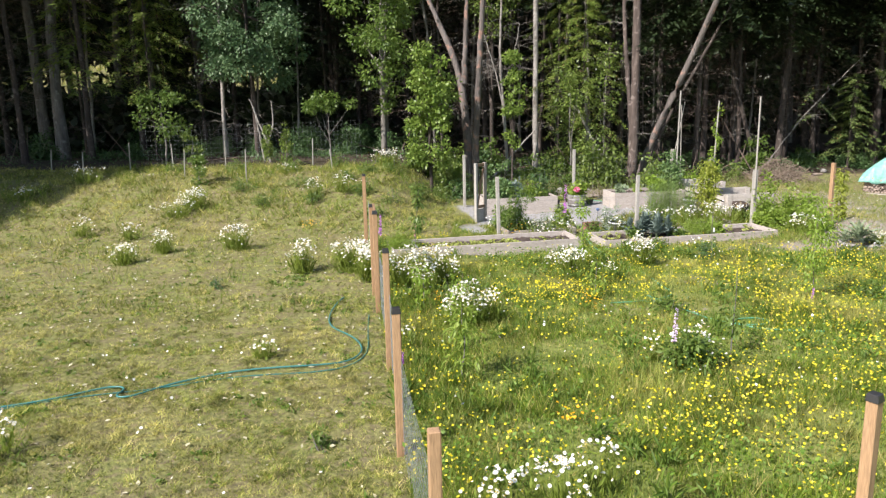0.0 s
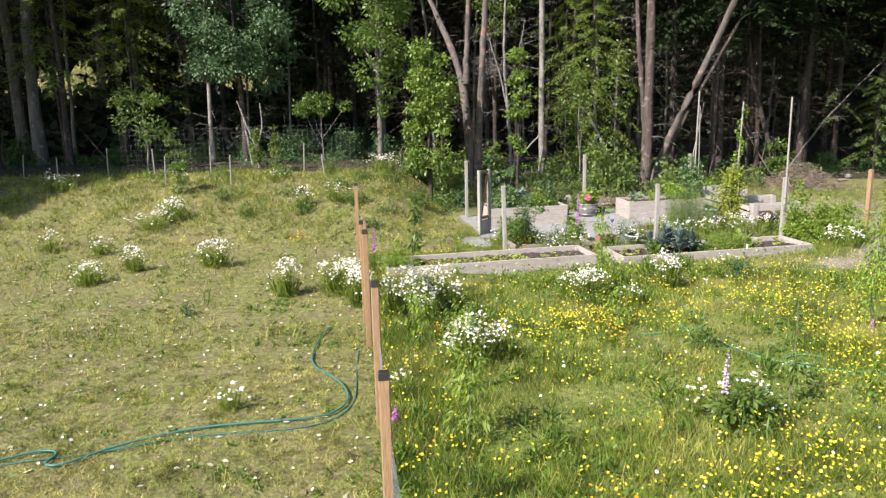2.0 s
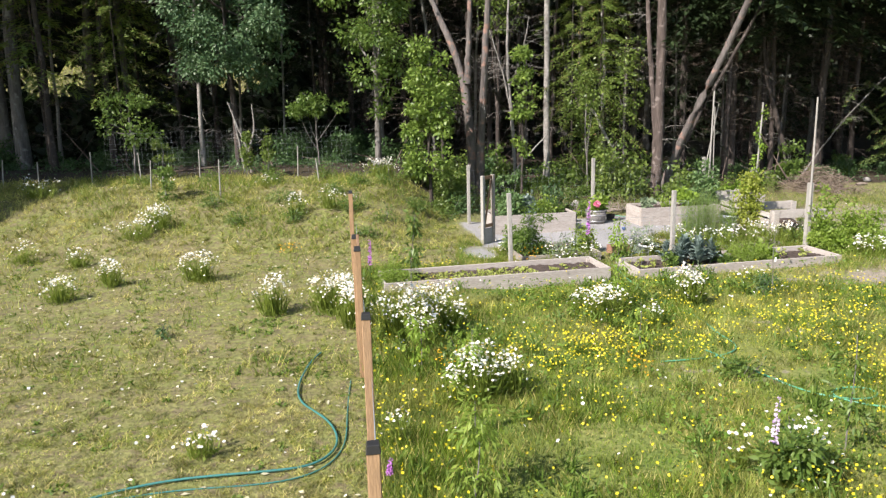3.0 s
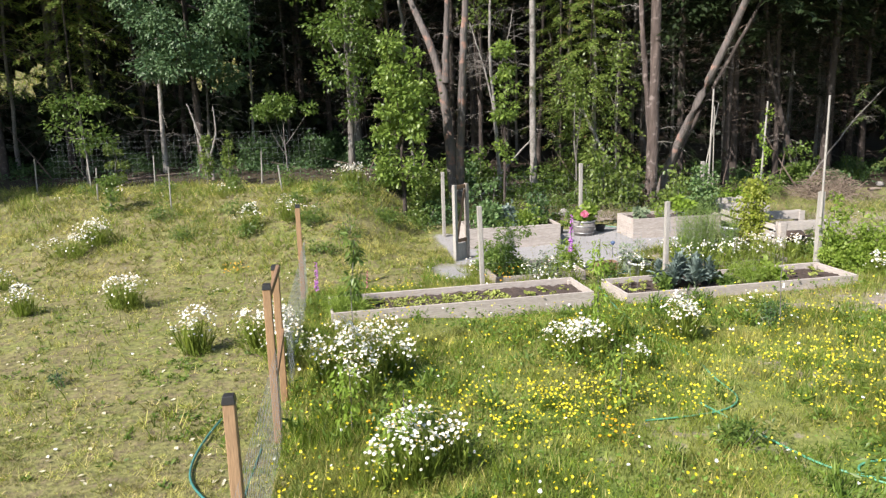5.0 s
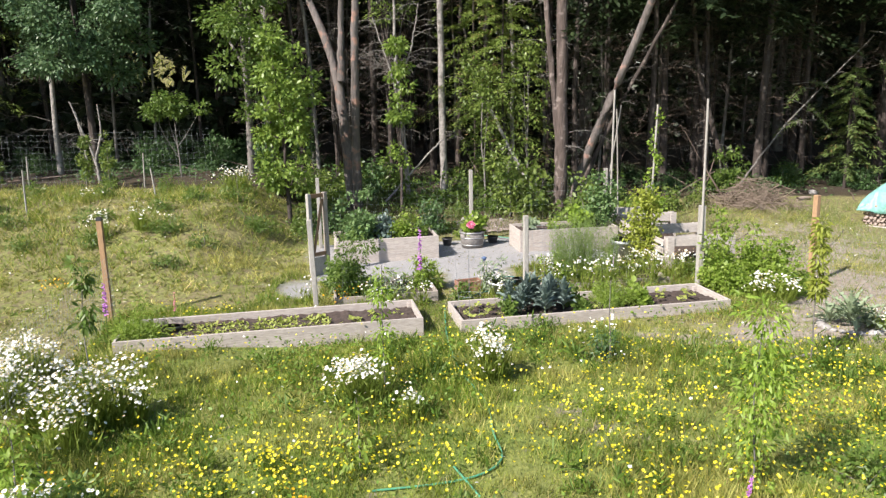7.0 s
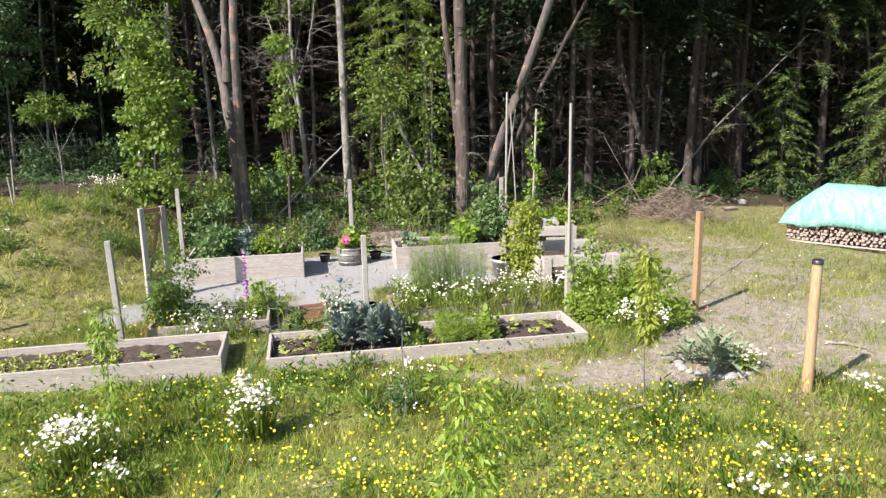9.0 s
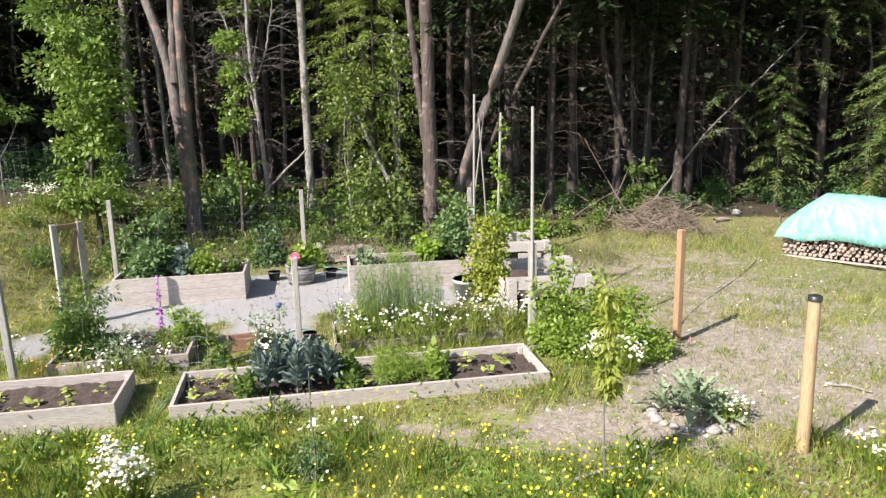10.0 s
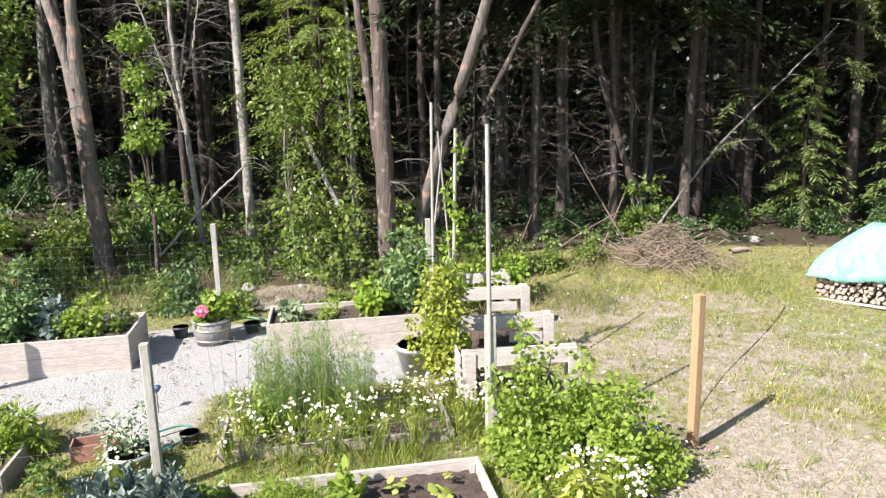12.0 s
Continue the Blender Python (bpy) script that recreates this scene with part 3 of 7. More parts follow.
def pole(x, y, z0, z1, r, label, lean=(0.0, 0.0), mat_="grey_post", name="garden_pole"):
    v, f = tube([(0, 0, 0), (lean[0] * 0.45, lean[1] * 0.5, (z1 - z0) * 0.5), (lean[0], lean[1], z1 - z0)], [r, r * 0.95, r * 0.85], 8)
    me = Pile().add(v, f).mesh(name)
    me.materials.append(M[mat_])
    ob = new(name, me)
    ob.matrix_basis = pose(x, y, z0)
    return tagged(ob, label, "pole", "garden poles")


pole(7.95, 15.90, 0.95, 3.68, 0.026, "tall thin pale pole lashed to a grey post", (0.0, 0.02))
pole(7.08, 20.75, 0.0, 3.88, 0.028, "tall thin weathered bean pole", (0.05, 0))
pole(7.48, 18.17, 0.0, 3.55, 0.026, "tall thin pole wound with a green climber", (0.1, 0))
pole(6.95, 21.3, 0.1, 3.5, 0.018, "thin leaning bean pole", (0.38, -0.4))
pole(7.42, 21.35, 0.1, 3.4, 0.018, "thin leaning bean pole", (-0.2, -0.45))

for px, py, ph in ((-12.55, 21.6, 1.05), (-11.1, 22.0, 0.95), (-9.2, 22.2, 1.0), (-6.0, 22.6, 1.0), (-4.95, 20.9, 0.75), (-14.1, 21.2, 0.8), (-15.4, 21.4, 0.85), (-7.6, 19.4, 1.1), (-10.0, 20.2, 0.9)):
    pole(px, py, ground_z(px, py) - 0.03, ground_z(px, py) + ph, 0.022, "short grey stake at the wood's edge", (rng.uniform(-0.1, 0.1), 0), "grey_post", "stake")


# ---- raised beds ----
def raised_bed(x, y, rz, length, depth, h, label, wood="board", fill=0.06, boards=1, thick=0.045):
    """Four sides of planks with corner stakes, soil heaped inside. Origin: front left corner."""
    e = thing("raised_bed", x, y, ground_z(x, y) - 0.02, rz, label, "raised bed", "raised beds")
    ph = (h + 0.02) / boards
    for i in range(boards):
        z = i * ph
        part("front_board", box(length, thick, ph - 0.002 + (0 if i else 0.12), 0.006, 0.003), M[wood], e, "", pose(length / 2, thick / 2, z - (0 if i else 0.12)))
        part("back_board", box(length, thick, ph - 0.002, 0.006, 0.003), M[wood], e, "", pose(length / 2, depth - thick / 2, z))
        part("end_board", box(depth - 2 * thick - 0.004, thick, ph - 0.002 + (0 if i else 0.12), 0.006, 0.003), M[wood], e, "", pose(thick / 2, depth / 2, z - (0 if i else 0.12), 0, 0, 90))
        part("end_board", box(depth - 2 * thick - 0.004, thick, ph - 0.002 + (0 if i else 0.12), 0.006, 0.003), M[wood], e, "", pose(length - thick / 2, depth / 2, z - (0 if i else 0.12), 0, 0, 90))
    stake = box(0.06, 0.06, h - 0.02, 0.005)
    for sx, sy in ((thick + 0.035, thick + 0.035), (length - thick - 0.035, thick + 0.035), (thick + 0.035, depth - thick - 0.035), (length - thick - 0.035, depth - thick - 0.035)):
        part("corner_stake", stake, M[wood], e, "", pose(sx, sy, 0))
    k, j = max(8, int(length / 0.045)), max(6, int(depth / 0.045))
    xs, ys = np.linspace(thick + 0.002, length - thick - 0.002, k), np.linspace(thick + 0.002, depth - thick - 0.002, j)
    sv = np.array([(a, b, h - fill + 0.03 * noise.noise(Vector((a * 3 + x, b * 3, 1))) + 0.03 * noise.noise(Vector((a * 9, b * 9 + y, 4))) + 0.022 * noise.noise(Vector((a * 21, b * 21 + y, 8)))) for b in ys for a in xs])
    si = (np.arange(j - 1)[:, None] * k + np.arange(k - 1)[None]).reshape(-1, 1)
    part("soil", np_mesh("soil", sv, si + [0, 1, k + 1, k]), M["soil"], e, "dark crumbly garden soil")
    return e


raised_bed(3.32, 13.36, 13.0, 4.88, 1.2, 0.20, "low raised bed of pale weathered planks with kale and greens", fill=0.10)
raised_bed(-1.97, 12.15, 13.4, 4.80, 1.15, 0.20, "low raised bed of pale weathered planks with seedlings", fill=0.10)
raised_bed(0.40, 17.95, 12.6, 2.38, 1.25, 0.50, "tall raised bed of weathered planks filled with greens", boards=2)
raised_bed(4.64, 18.93, 11.5, 2.45, 1.05, 0.52, "tall raised bed of weathered planks with peas and lettuce", boards=2)
raised_bed(0.95, 14.78, 13.0, 1.95, 1.35, 0.20, "low old raised bed overgrown with leafy plants", "board_old")
raised_bed(4.90, 15.85, 12.5, 2.70, 1.15, 0.12, "low old raised bed overgrown with daisies and nigella", "board_old")

# ---- compost bays of pallets ----
bays = thing("compost_bin", 7.64, 17.2, 0.0, 9.0, "row of open compost bays built of pale pallets", "compost bin")
top_board = box(1.5, 0.022, 0.20, 0.004, 0.004)
low_board = box(1.22, 0.022, 0.16, 0.004, 0.004)
short_board = box(0.5, 0.022, 0.16, 0.004, 0.004)
upright = box(0.15, 0.022, 0.78, 0.004, 0.004)
stringer = box(0.04, 0.085, 0.76, 0.004, 0.002)
for k, (ox, oy) in enumerate(((0.0, 0.0), (0.06, 1.5), (0.09, 3.15), (0.0, 4.3))):
    for face_y, up_y in ((0.0, -0.024), (0.13, 0.154)):
        part("top_board", top_board, M["pallet"], bays, "", pose(ox + 0.76, oy + face_y, 0.585 - 0.01 * k))
        for s in (0.08, 1.44):
            part("upright", upright, M["pallet"], bays, "", pose(ox + s, oy + up_y, 0.0))
    for s in (0.04, 1.48):
        part("stringer", stringer, M["pallet"], bays, "", pose(ox + s, oy + 0.065, 0.0))
    if k in (1, 2):
        part("low_board", low_board, M["pallet"], bays, "", pose(ox + 0.76, oy + 0.13, 0.10))
        part("short_board", short_board, M["pallet"], bays, "", pose(ox + (1.1 if k == 1 else 1.05), oy + 0.004, 0.36, 0, 1.5, 0))
back = box(1.38, 0.022, 0.12, 0.004, 0.003)
for oy in (0.82, 2.4, 3.78):
    for j in range(4):
        part("back_slat", back, M["pallet"], bays, "", pose(-0.02, oy, 0.05 + j * 0.18, 0, 0, 90) if oy < 3.5 else pose(-0.02, oy, 0.05 + j * 0.18, 0, 0, 90) @ Matrix.Diagonal((0.75, 1, 1, 1)))
for oy, ox, sx in ((0.8, 0.76, 0.6), (2.35, 0.8, 0.62)):
    bm = bmesh.new()
    bmesh.ops.create_icosphere(bm, subdivisions=3, radius=1)
    for w in bm.verts:
        w.co = Vector((w.co.x * sx, w.co.y * 0.55, max(0.0, w.co.z) * 0.45)) * (1 + 0.25 * noise.noise(w.co * 3))
    part("heap", bm_mesh("heap", bm, True), M["soil"], bays, "dark rotting compost", pose(ox, oy, 0.0))

# ---- firewood under a tarp ----
stack = thing("firewood_stack", 14.25, 22.1, 0.02, -39.0, "low stack of split firewood on pallets", "firewood")
log_meshes = []
for k in range(9):
    bm = bmesh.new()
    corners = 3 + k % 3
    ring = [Vector((0.062 * rng.uniform(0.6, 1.15) * math.cos(2 * math.pi * i / corners + k), 0, 0.052 * rng.uniform(0.6, 1.15) * math.sin(2 * math.pi * i / corners + k))) for i in range(corners)]
    fronts = [bm.verts.new(c) for c in ring]
    backs = [bm.verts.new(c + Vector((0, 0.4, 0))) for c in ring]
    fa = bm.faces.new(fronts)
    fb = bm.faces.new(backs[::-1])
    for i in range(corners):
        s = bm.faces.new((fronts[i], backs[i], backs[(i + 1) % corners], fronts[(i + 1) % corners]))
        s.material_index = 1 if i < 2 else 0
    bmesh.ops.recalc_face_normals(bm, faces=list(bm.faces))
    bmesh.ops.bevel(bm, geom=list(bm.edges), offset=0.008, segments=1, affect="EDGES")
    me = bm_mesh("log", bm)
    me.materials.append(M["log_end"])
    me.materials.append(M["log_bark"])
    log_meshes.append(me)
STACK = 3.4
for r_ in range(7):
    for c_ in range(int(STACK / 0.108)):
        ob = part("log", log_meshes[int(rng.integers(9))], M["log_end"], stack, "", pose(0.1 + c_ * 0.108 + (r_ % 2) * 0.05 + rng.uniform(-0.025, 0.025), rng.uniform(-0.07, 0.05), 0.12 + r_ * 0.082 + rng.uniform(-0.015, 0.015), rng.uniform(-8, 8), rng.uniform(0, 360), rng.uniform(-9, 9)))
for r_ in range(5):
    part("cross_log", log_meshes[r_ % 5], M["log_end"], stack, "", pose(-0.02 + 0.02 * (r_ % 2), 0.12, 0.16 + 0.1 * r_, 0, 20 * r_, -90) @ Matrix.Diagonal((1, 1.1, 1, 1)))
part("pallet_board", box(STACK + 0.3, 0.10, 0.03, 0.004, 0.003), M["pallet"], stack, "", pose(STACK / 2, -0.08, 0.05))
part("pallet_board", box(STACK + 0.3, 0.10, 0.03, 0.004, 0.003), M["pallet"], stack, "", pose(STACK / 2, 0.75, 0.05))
part("inner_stack", box(STACK - 0.1, 0.55, 0.72, 0.02, 0.01), M["log_bark"], stack, "rows of bark-covered logs behind", pose(STACK / 2, 0.68, 0.06))

k, j = 84, 44
tv = []
for b in np.linspace(0, 1, j):
    for a in np.linspace(0, 1, k):
        x = -0.16 + a * (STACK + 0.32)
        t = b * 2 - 1
        roof = 1 - abs(t) ** 2.0
        y = 0.48 + 0.60 * math.copysign(abs(t) ** 0.62, t)
        z = 0.50 + 0.98 * roof ** 0.8
        end = min(1.0, max(0.0, a / 0.24)) ** 0.7 * (1 - 0.55 * smooth(0.8, 1.0, a))
        z = 0.47 + (z - 0.47) * (0.12 + 0.88 * end)
        ridge = abs(noise.noise(Vector((x * 2.6 + t * 1.1, t * 1.3 - x * 0.5, 2))))
        fold = 0.05 * noise.noise(Vector((x * 1.4, t * 1.6, 2))) - 0.07 * max(0.0, 0.16 - ridge) / 0.16 * (0.35 + 0.65 * abs(t)) + 0.012 * math.sin(x * 9 + 2.5 * math.sin(t * 3)) * abs(t) + 0.012 * noise.noise(Vector((x * 6, t * 6, 5)))
        hem = 0.05 * noise.noise(Vector((x * 1.3, 0, 9)))
        tv.append((x, y + fold * math.copysign(0.8, t), z + fold * 0.7 + (hem if b < 0.1 else 0)))
ti = (np.arange(j - 1)[:, None] * k + np.arange(k - 1)[None]).reshape(-1, 1)
tarp_me = np_mesh("tarp", np.array(tv), ti + [0, 1, k + 1, k])
tarp_me.polygons.foreach_set("use_smooth", [True] * len(tarp_me.polygons))
tarp_me.materials.append(M["tarp"])
tarp = new("tarp", tarp_me)
tarp.matrix_basis = stack.matrix_basis.copy()
thick = tarp.modifiers.new("thickness", "SOLIDIFY")
thick.thickness = 0.004
tagged(tarp, "creased turquoise plastic tarp draped over firewood", "tarp")

# ---- brush pile, sticks, stones ----
pl = Pile()
for i in range(720):
    far_out = 1.0 if i < 380 else 1.35
    c = np.array([rng.normal(0, 0.52 * far_out), rng.normal(0, 0.4 * far_out), 0.0])
    top = 0.75 * math.exp(-(c[0] / 0.8) ** 2 - (c[1] / 0.6) ** 2)
    c[2] = rng.uniform(0.02, max(0.06, top))
    a, e = rng.uniform(0, 6.28), rng.normal(0.1, 0.42)
    d = np.array([math.cos(a) * math.cos(e), math.sin(a) * math.cos(e), math.sin(e)])
    ln = rng.uniform(0.3, 0.9)
    p0, p2 = c - d * ln / 2, c + d * ln / 2
    p0[2], p2[2] = max(0.015, p0[2]), max(0.015, p2[2])
    r = rng.uniform(0.004, 0.014) if i < 380 else rng.uniform(0.002, 0.005)
    pl.add(*tube([p0, (p0 + p2) / 2 + rng.normal(0, 0.04, 3) * [1, 1, 0.5] + [0, 0, 0.02], p2], [r, r * 0.8, r * 0.4], 4))
brush_me = pl.mesh("brush_pile")
brush_me.materials.append(M["stick"])
brush = new("brush_pile", brush_me)
brush.matrix_basis = pose(11.9, 24.0, ground_z(11.9, 24.0) - 0.02, 0, 0, -10) @ Matrix.Diagonal((1.1, 1.0, 1.15, 1))
tagged(brush, "heap of dry brown cut branches at the wood's edge", "brush pile", kind="stuff")


def fallen(x0, y0, x1, y1, r, label, mat_="bark_pale", name="fallen_branch"):
    z0, z1 = ground_z(x0, y0) + r, ground_z(x1, y1) + r
    mid = ((x0 + x1) / 2 + 0.04, (y0 + y1) / 2 + 0.05, (z0 + z1) / 2 + 0.01)
    me = Pile().add(*tube([(x0, y0, z0), mid, (x1, y1, z1)], [r, r * 0.9, r * 0.55], 7)).mesh(name)
    me.materials.append(M[mat_])
    return tagged(new(name, me), label, "branch", "fallen branches")


fallen(8.05, 11.93, 8.65, 12.28, 0.022, "pale dry branch lying on bare sandy soil")
fallen(11.7, 14.45, 12.15, 14.12, 0.028, "thick pale branch lying in sand")
fallen(12.6, 12.9, 13.6, 13.5, 0.03, "dark dead branch lying in sparse grass", "stick")
fallen(13.4, 24.3, 13.9, 24.5, 0.06, "short sawn log lying at the wood's edge", "log_bark")


def stone_mesh(seed, r):
    bm = bmesh.new()
    bmesh.ops.create_icosphere(bm, subdivisions=2, radius=r)
    for w in bm.verts:
        w.co *= 1 + 0.3 * noise.noise(w.co / r * 1.1 + Vector((seed * 7.1, 0, 0)))
        w.co.z *= 0.62
    return bm_mesh("stone", bm, True)


stone_set = [stone_mesh(i, 0.07) for i in range(4)]
for s in stone_set:
    s.materials.append(M["stone"])


def stone(x, y, scale, label, group="stones"):
    ob = new("stone", stone_set[int(rng.integers(4))])
    ob.matrix_basis = pose(x, y, ground_z(x, y) + 0.02 * scale, 0, 0, rng.uniform(0, 360)) @ Matrix.Diagonal((scale, scale, scale, 1))
    return tagged(ob, label, "stone", group)


for i in range(22):
    a = i / 22 * 2 * math.pi
    stone(9.72 + 0.52 * math.cos(a), 13.45 + 0.40 * math.sin(a), rng.uniform(0.7, 1.3), "rounded pale field stone ringing the artichoke", "stone ring")
stone(3.3, 22.4, 2.5, "large pale grey boulder beside bare earth", "boulders")
for i in range(9):
    stone(rng.uniform(3.0, 5.4), rng.uniform(21.6, 22.6), rng.uniform(0.6, 1.6), "small grey stone on bare earth", "stones")
stone(14.3, 25.3, 2.0, "pale stone at the wood's edge", "boulders")

bm = bmesh.new()
bmesh.ops.create_grid(bm, x_segments=44, y_segments=30, size=1)
for w in bm.verts:
    r = math.hypot(w.co.x, w.co.y)
    w.co = Vector((w.co.x * 1.15, w.co.y * 0.85, 0.12 * max(-0.2, 1 - r * r) + 0.06 * noise.noise(w.co * 5) + 0.03 * noise.noise(w.co * 13)))
mound_me = bm_mesh("earth_mound", bm, True)
mound_me.materials.append(M["mulch"])
mound = new("earth_mound", mound_me)
mound.matrix_basis = pose(4.15, 22.2, ground_z(4.15, 22.2) - 0.02, 0, 0, 12)
tagged(mound, "low mound of bare reddish earth behind the beds", "earth mound")


# ---- hoses ----
def hose(name, pts, r, material, label, lift=0.012):
    cu = bpy.data.curves.new(name, "CURVE")
    cu.dimensions, cu.bevel_depth, cu.bevel_resolution, cu.resolution_u = "3D", r, 2, 8
    sp = cu.splines.new("NURBS")
    sp.points.add(len(pts) - 1)
    for q, (x, y) in zip(sp.points, pts):
        q.co = (x, y, ground_z(x, y) + lift, 1)
    sp.use_endpoint_u, sp.order_u = True, 4
    cu.materials.append(M[material])
    return tagged(new(name, cu), label, "hose")


hose("garden_hose", [(-9.5, 3.0), (-7.6, 3.4), (-6.26, 3.78), (-5.6, 4.1), (-5.15, 4.55), (-4.85, 4.42), (-5.0, 4.15), (-4.7, 4.1), (-4.5, 4.5), (-3.7, 5.0), (-3.0, 5.12), (-2.26, 5.25), (-1.95, 5.4), (-1.78, 5.8), (-1.95, 6.3), (-2.2, 6.65), (-2.55, 7.0), (-2.72, 7.7), (-2.70, 8.6), (-2.62, 8.9)], 0.014, "hose", "teal garden hose snaking across mown lawn", 0.035)
hose("garden_hose", [(-6.4, 3.72), (-5.4, 4.25), (-4.6, 4.35), (-3.6, 4.88), (-2.5, 4.95), (-1.9, 5.2), (-1.7, 5.8), (-1.85, 6.6), (-1.95, 7.5), (-1.98, 7.8)], 0.009, "hose", "thin dull teal hose lying beside another", 0.012)
hose("soaker_hose", [(3.0, 14.6), (3.05, 13.2), (3.2, 12.4), (3.3, 11.5), (3.75, 10.5), (3.7, 9.6), (3.9, 9.1), (3.6, 8.6), (2.9, 8.5), (2.5, 8.4)], 0.012, "hose_green", "green soaker hose half hidden in meadow grass", 0.022)
hose("soaker_hose", [(3.3, 8.9), (3.7, 8.0), (3.92, 7.6), (4.1, 7.2), (4.6, 6.95), (5.0, 7.1), (4.9, 7.4), (4.4, 7.35), (4.3, 7.0), (4.8, 6.7), (5.6, 6.6)], 0.012, "hose_green", "coiled green soaker hose lying in meadow grass", 0.022)
hose("irrigation_line", [(10.3, 16.6), (10.65, 17.3), (11.4, 18.5), (12.2, 19.6), (13.0, 20.8), (13.5, 21.6)], 0.008, "hose_black", "black irrigation line across bare soil", 0.006)
hose("irrigation_line", [(9.1, 18.95), (9.7, 19.6), (10.3, 20.6), (10.9, 21.4)], 0.006, "hose_black", "black irrigation line beside the compost bays", 0.012)
hose("drip_hose", [(3.5, 21.0), (3.9, 20.75), (4.4, 20.7), (4.5, 20.4)], 0.012, "hose_green", "green hose end behind the half barrel", 0.05)
hose("drip_hose", [(3.9, 16.3), (4.2, 16.6), (4.45, 16.5), (4.4, 16.2), (4.1, 15.9), (3.6, 15.5), (3.3, 15.1)], 0.013, "hose", "loop of teal hose beside a black pot", 0.08)


# ---- tubs and pots ----
def lathe(profile, sides=20):
    return tube([(0, 0, z) for _, z in profile], [r for r, _ in profile], sides)


def half_barrel(x, y, r, h, label):
    e = thing("half_barrel", x, y, None, 0, label, "planter")
    tub = part("tub", Pile().add(*lathe([(0.001, 0.0), (r * 0.82, 0.0), (r * 0.95, h * 0.5), (r, h), (r - 0.025, h), (r - 0.03, h - 0.06)], 24)).mesh("tub", False), M["barrel"], e)
    for z in (0.2, 0.62, 0.93):
        rr = r * (0.82 + 0.18 * z) + 0.012
        part("hoop", Pile().add(*lathe([(rr, z * h - 0.012), (rr + 0.003, z * h - 0.012), (rr + 0.004, z * h + 0.012), (rr, z * h + 0.012)], 24)).mesh("hoop"), M["hoop"], tub, "dull steel hoop")
    part("soil", Pile().add(*lathe([(r - 0.02, h - 0.07), (r * 0.5, h - 0.04), (0.001, h - 0.03)], 20)).mesh("soil"), M["soil"], e)
    return e


def pot(x, y, r, h, material, label, z=None, name="plant_pot"):
    e = thing(name, x, y, z, 0, label, "pot", "plant pots")
    part("pot", Pile().add(*lathe([(0.001, 0.0), (r * 0.75, 0.0), (r * 0.97, h * 0.86), (r * 1.05, h * 0.86), (r * 1.05, h), (r * 0.95, h), (r * 0.92, h * 0.85)], 18)).mesh("pot", False), M[material], e)
    part("soil", Pile().add(*lathe([(r * 0.95, h * 0.84), (r * 0.5, h * 0.87), (0.001, h * 0.88)], 14)).mesh("soil"), M["soil"], e)
    return e


half_barrel(3.50, 19.73, 0.31, 0.42, "weathered grey half barrel planter with steel hoops")
pot(2.86, 20.0, 0.13, 0.19, "black_pot", "black plastic pot beside the raised bed")
pot(4.02, 20.20, 0.14, 0.17, "black_pot", "black plastic pot beside the half barrel")
pot(4.42, 16.30, 0.11, 0.14, "black_pot", "black plastic pot beside a looped hose")
pot(6.98, 18.35, 0.31, 0.42, "zinc", "large galvanised tub holding a climber", name="metal_tub")
pot(4.05, 15.6, 0.24, 0.30, "zinc", "small galvanised tub half hidden by leaves", name="metal_tub")
crate = thing("terracotta_planter", 3.42, 16.05, None, 20, "open rectangular terracotta planter lying on gravel", "planter")
for dx, dy, rz_, ln in ((0, -0.13, 0, 0.5), (0, 0.13, 0, 0.5), (-0.24, 0, 90, 0.24), (0.24, 0, 90, 0.24)):
    part("side", box(ln, 0.025, 0.2, 0.006), M["terracotta"], crate, "", pose(dx, dy, 0, 0, 0, rz_))
part("base", box(0.45, 0.23, 0.03, 0.004), M["soil"], crate, "dry soil", pose(0, 0, 0.01))

light = thing("garden_light", 3.75, 17.0, None, 0, "small dark blue solar garden light on a stake", "light")
part("stake", Pile().add(*tube([(0, 0, 0), (0, 0, 0.3)], 0.007, 6)).mesh("stake"), M["black_pot"], light)
part("lamp_head", Pile().add(*lathe([(0.001, 0.38), (0.055, 0.36), (0.06, 0.34), (0.03, 0.29), (0.001, 0.29)], 12)).mesh("lamp_head"), M["blue_plastic"], light)

for cx, cy in ((4.95, 16.35), (3.45, 13.9)):
    cage = thing("plant_support", cx, cy, 0.0, 0, "thin dark wire plant support", "plant support", "plant supports")
    for k in range(4):
        a = k * math.pi / 2
        part("leg", Pile().add(*tube([(0.16 * math.cos(a), 0.16 * math.sin(a), 0), (0.24 * math.cos(a), 0.24 * math.sin(a), 1.25)], 0.0025, 4)).mesh("leg"), M["wire_dark"], cage)
    for z in (0.5, 0.85, 1.2):
        q = 0.16 + 0.064 * z
        ring = [(q * math.cos(a), q * math.sin(a), z) for a in np.linspace(0, 2 * math.pi, 17)]
        part("ring", Pile().add(*tube(ring, 0.0025, 4)).mesh("ring"), M["wire_dark"], cage)

# ---- trees of the wood ----
def bent(p0, p1, k=7, sway=0.08, sag=0.0):
    """Points from p0 to p1 with a natural unevenness."""
    p0, p1 = np.array(p0, float), np.array(p1, float)
    t = np.linspace(0, 1, k)[:, None]
    w = rng.normal(0, sway, (k, 3)) * np.sin(np.pi * t) * [1, 1, 0.2]
    w = (w + np.roll(w, 1, 0)) / 2
    return p0 + (p1 - p0) * t + w + np.array([0, 0, -sag]) * np.sin(np.pi * t)


